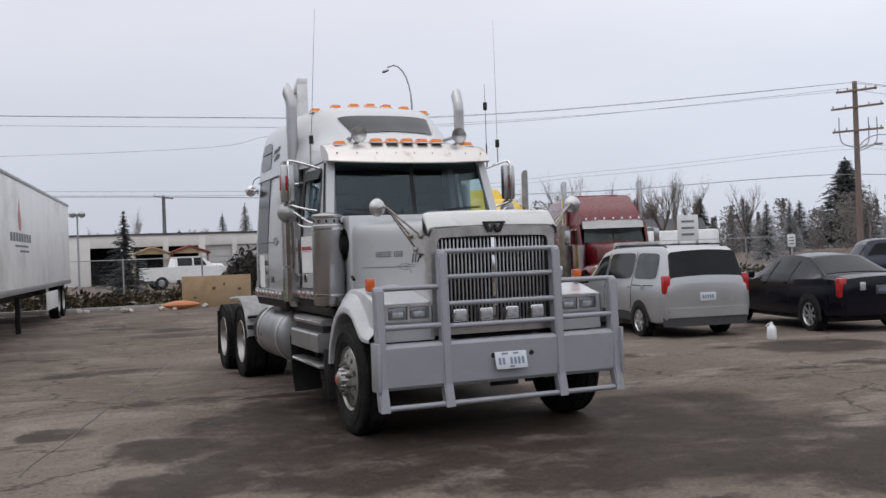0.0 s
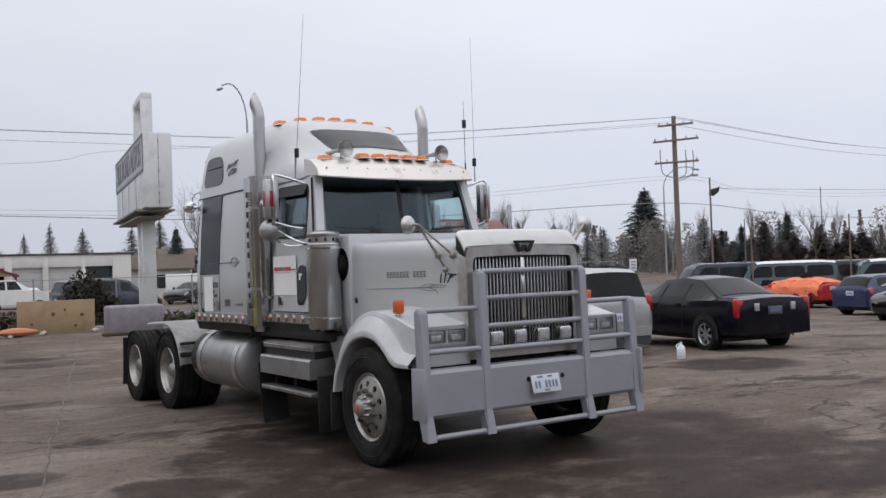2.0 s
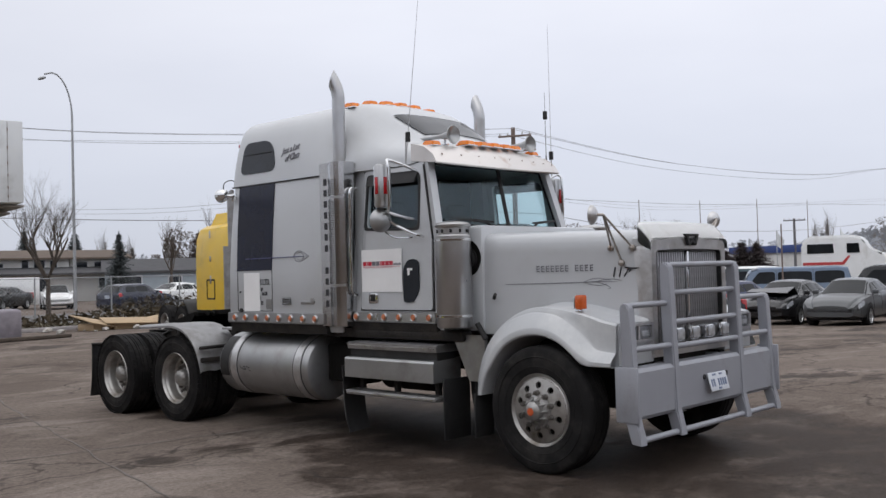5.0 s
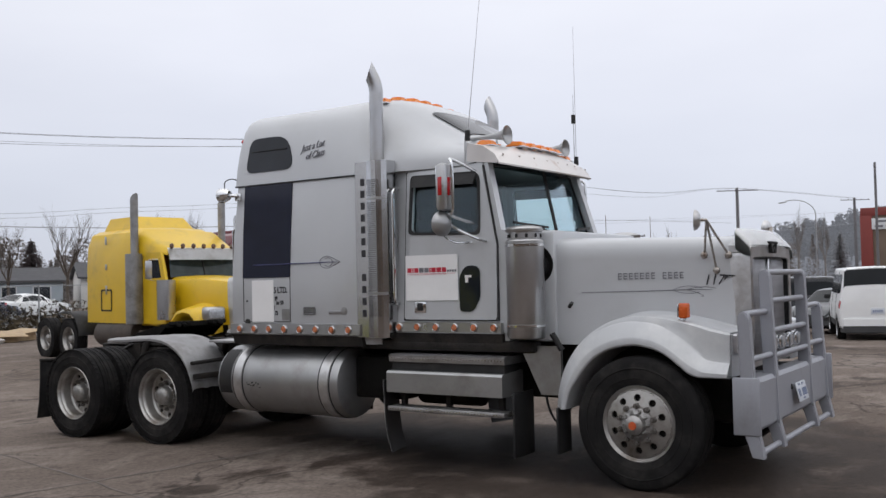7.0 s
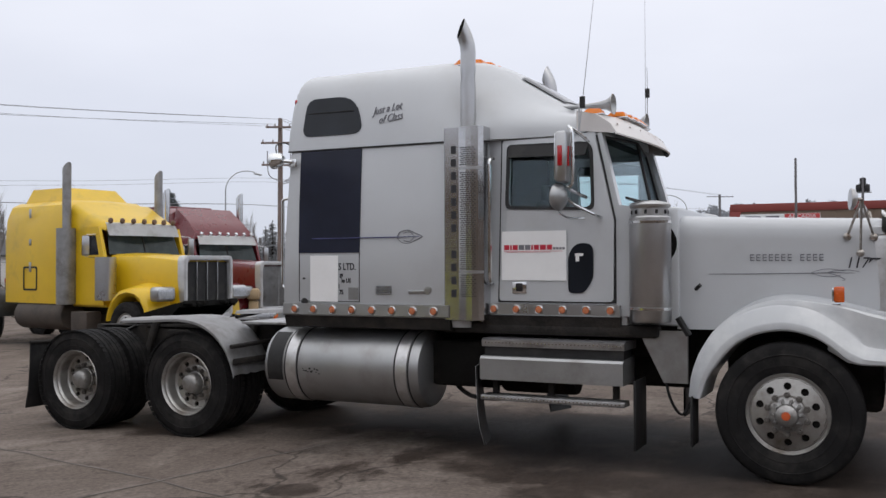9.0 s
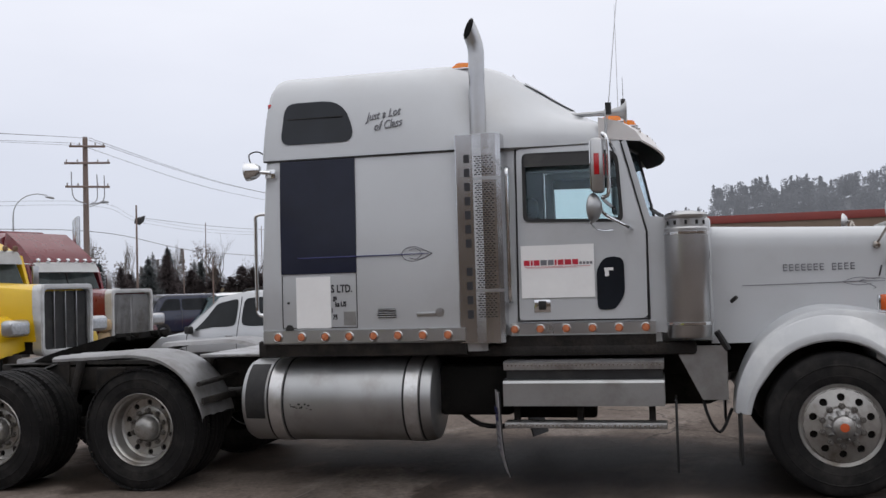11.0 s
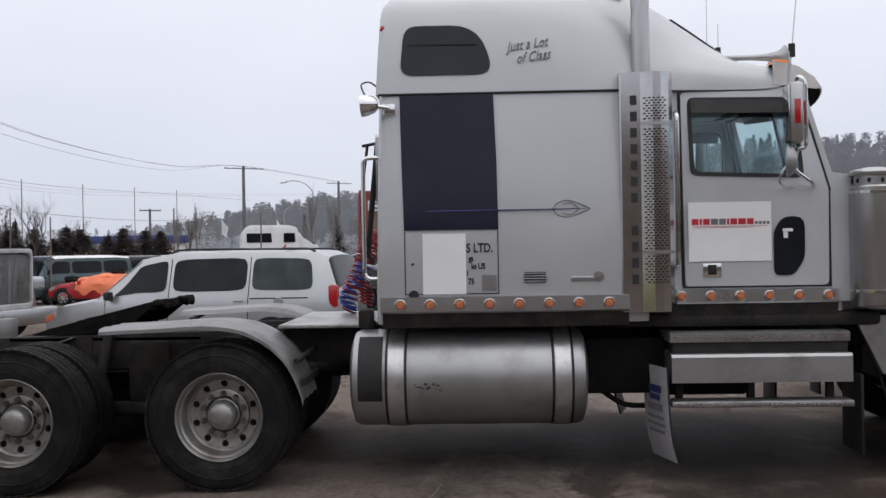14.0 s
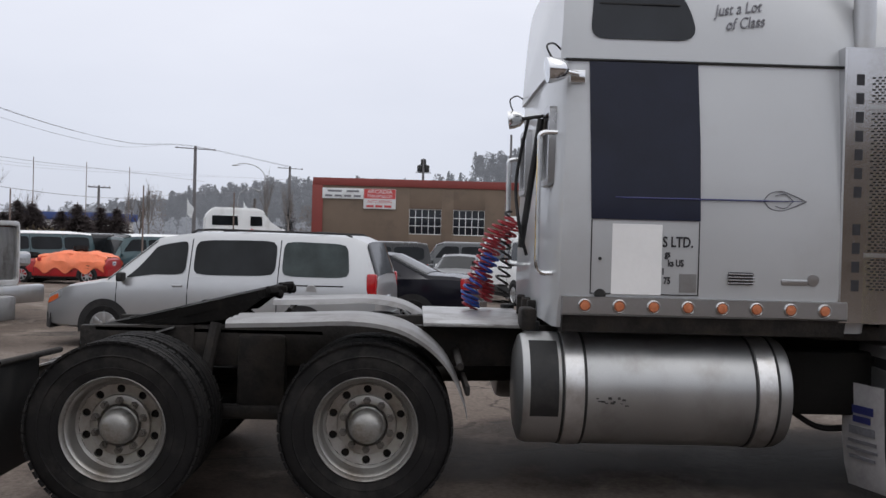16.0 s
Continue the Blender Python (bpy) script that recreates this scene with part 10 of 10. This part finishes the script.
# brown repair shop to the east
sh = thing("repair_shop", "brown repair shop with a red parapet and grid windows", "building", (118.4, -6.71, -0.8))
sh.matrix_basis = sh.matrix_basis @ Matrix.Scale(1.5, 4)
WY = ((7.95, 10.63), (11.63, 14.35))
cuts = [22.5] + [v for a, b in reversed(WY) for v in (b, a)] + [-20.0]
for k in range(0, len(cuts), 2):
    a, b = cuts[k], cuts[k + 1]
    slab("wall_panel", sh, (0.15, (a + b) / 2, 2.98), (0.3, a - b, 5.96), BROWNWALL)
for a, b in WY:
    slab("wall_panel", sh, (0.15, (a + b) / 2, (4.15 + 5.96) / 2), (0.3, b - a, 5.96 - 4.15), BROWNWALL)
    slab("wall_panel", sh, (0.15, (a + b) / 2, 1.0), (0.3, b - a, 2.0), BROWNWALL)
    win = slab("window", sh, (0.2, (a + b) / 2, 3.07), (0.04, b - a, 2.15), DARKGLASS)
    for k in range(6):
        slab("mullion", win, (0.10, a + (b - a) * k / 5, 3.07), (0.06, 0.06, 2.15), SIGNWHITE)
    for k in range(4):
        slab("transom", win, (0.10, (a + b) / 2, 2.03 + 0.70 * k), (0.05, b - a, 0.06), SIGNWHITE)
slab("parapet", sh, (0.12, 1.25, 6.28), (0.42, 42.5, 0.64), REDTRIM)
slab("corner_pillar", sh, (0.12, 22.1, 3.0), (0.46, 0.9, 5.96), REDTRIM)
slab("side_wall", sh, (10, 22.4, 3.2), (20, 0.3, 6.4), REDTRIM)
slab("back_wall", sh, (20, 1.2, 3.2), (0.3, 42, 6.4), BROWNWALL)
slab("roof", sh, (10, 1.2, 6.2), (20, 42, 0.2), ROOFGREY)
slab("shop_door", sh, (-0.03, 5.2, 1.9), (0.06, 1.3, 3.7), SIGNWHITE)


def board(loc, w, h, m, label):
    t = thing("sign_board", label, "sign", loc)
    t.matrix_basis = t.matrix_basis @ Matrix.Scale(1.5, 4)
    slab("panel", t, (0, 0, 0), (0.08, w, h), m)
    return t


FACE = lambda y, z: Matrix(((0, 0, -1, -0.05), (-1, 0, 0, y), (0, 1, 0, z), (0, 0, 0, 1)))
b1 = board((118.25, 23.24, 7.15), 3.45, 0.88, SIGNWHITE, "white shop sign board with dark faded writing")
for y0, y1, z in ((1.3, 0.1, 0.2), (-0.3, -1.35, 0.2), (1.5, 0.9, -0.2), (0.7, 0.1, -0.2), (-0.1, -0.7, -0.2), (-0.9, -1.5, -0.2)):
    slab("writing_bar", b1, (-0.05, (y0 + y1) / 2, z), (0.012, y0 - y1, 0.16), INKGREY, 0)
b2 = board((118.25, 18.59, 6.55), 2.72, 1.68, SIGNWHITE, "red and white shop sign with bold lettering")
slab("red_field", b2, (-0.048, 0, 0.42), (0.012, 2.66, 0.80), SIGNRED, 0)
letters("lettering", "ARCADIA", 0.44, FACE(0, 0.60) @ Matrix.Translation((0, 0, 0.006)), SIGNWHITE, b2, 0, 0.006, 1.12)
letters("lettering", "TRANSMISSION", 0.36, FACE(0, 0.22) @ Matrix.Translation((0, 0, 0.006)), SIGNWHITE, b2, 0, 0.006, 0.85)
letters("lettering", "AUTO REPAIRS", 0.34, FACE(0, -0.24), SIGNRED, b2, 0, 0.006, 0.92)
for k in range(3):
    slab("writing_bar", b2, (-0.05, 0.8 - 0.75 * k, -0.62), (0.012, 0.6, 0.18), SIGNRED, 0)
lo = thing("low_building", "far low building with a blue metal roof edge", "building", (99.5, 49.5, 0), -20)
slab("wall", lo, (0, 0, 1.35), (6, 9, 2.7), STUCCO)
slab("roof_edge", lo, (0, 0, 3.05), (6.6, 9.6, 0.8), BLUEROOF)

# small signs and the coach cab
for x, y, z0, z1, w in ((27.8, 36.6, 1.75, 2.95, 0.95), (27.9, 30.0, 1.35, 1.85, 0.3)):
    t = thing("post_sign", "small white sign board on thin posts", "sign", (x, y, 0), -38, "small signs")
    slab("board", t, (0, 0, (z0 + z1) / 2), (w, 0.05, z1 - z0), SIGNWHITE)
    for s in (-1, 1) if w > 0.5 else (0,):
        slab("post", t, (s * w * 0.45, 0.05, z1 / 2), (0.06, 0.05, z1), GALV)
    for k in range(3):
        slab("writing_bar", t, (0, -0.03, z0 + (0.25 + 0.25 * k) * (z1 - z0)), (w * 0.6, 0.006, 0.08 * (z1 - z0)), INKGREY, 0)
cc = thing("motor_coach", "white motor coach with a sloping roof behind the vans", "coach", (47.4, 22.9, fall(47.4, 22.9)), 195)
cc.matrix_basis = cc.matrix_basis @ Matrix.Diagonal((1.2, 0.76, 1.2, 1))
bm = bmesh.new()
prism(bm, [(-2.6, 0.5), (2.9, 0.5), (3.0, 1.7), (2.6, 2.05), (1.7, 2.2), (1.35, 2.72), (0.9, 2.85), (-2.0, 2.86), (-2.5, 2.5)], "x", -1.15, 1.15)
bmesh.ops.bevel(bm, geom=[e for e in bm.edges], offset=0.09, segments=2, affect="EDGES")
part("body", bm, WHITEP, cc)
for s in (-1, 1):
    for y0, y1 in ((-2.1, -0.4), (0.4, 1.2)):
        bm = bmesh.new()
        prism(bm, [(y0, 2.1), (y1, 2.1), (y1 - 0.05, 2.5), (y0, 2.5)], "x", s * 1.145, s * 1.17)
        part("side_window", bm, WINDOW, cc)
    bm = bmesh.new()
    prism(bm, [(-2.4, 1.6), (0.2, 1.6), (0.6, 1.95), (0.5, 2.0), (0.1, 1.72), (-2.4, 1.72)], "x", s * 1.145, s * 1.165)
    part("red_stripe", bm, SIGNRED, cc)
    for y in (-1.6, 2.1):
        bm = bmesh.new()
        lathe(bm, [(0.2, -0.13), (0.45, -0.13), (0.45, 0.13), (0.2, 0.13), (0.2, -0.13)], (s * 1.0, y, 0.45), (1, 0, 0), 18)
        part("wheel", bm, RUBBER, cc)
for dx, dy in ((-0.4, 0.5), (2.2, -1.0)):
    t = thing("flag", "small pale flag hanging on a thin pole", "flag", (44.4 + dx, 24.2 + dy * 1.5, fall(44, 24)), -60, "flags")
    slab("pole", t, (0, 0, 1.9), (0.03, 0.03, 3.8), GALV, 0.004)
    bm = bmesh.new()
    loft(bm, [[(0.02 + 0.08 * i, 0.05 * math.sin(i * 1.3) + d, 3.75 - 0.10 * i - 0.5 * (i > 0) * 0.1) for d in (0.0, 0.01)] + [(0.02 + 0.05 * i, 0.05 * math.sin(i * 1.3) + d, 3.0 - 0.05 * i) for d in (0.01, 0.0)] for i in range(5)])
    part("cloth", bm, SIGNWHITE, t)

# plain unseen walls added behind the camera to darken reflections and side light
for name, c, s in (("dimming_wall_west", (-18.0, 6.0, 3.0), (0.4, 64, 6.0)), ("dimming_wall_south", (10.0, -24.0, 3.0), (60, 0.4, 6.0))):
    bm = bmesh.new()
    box(bm, c, s, 0.02)
    solo(name, bm, BROWNWALL, "unseen brown wall added to darken reflections and side light", "wall", kind="structure")
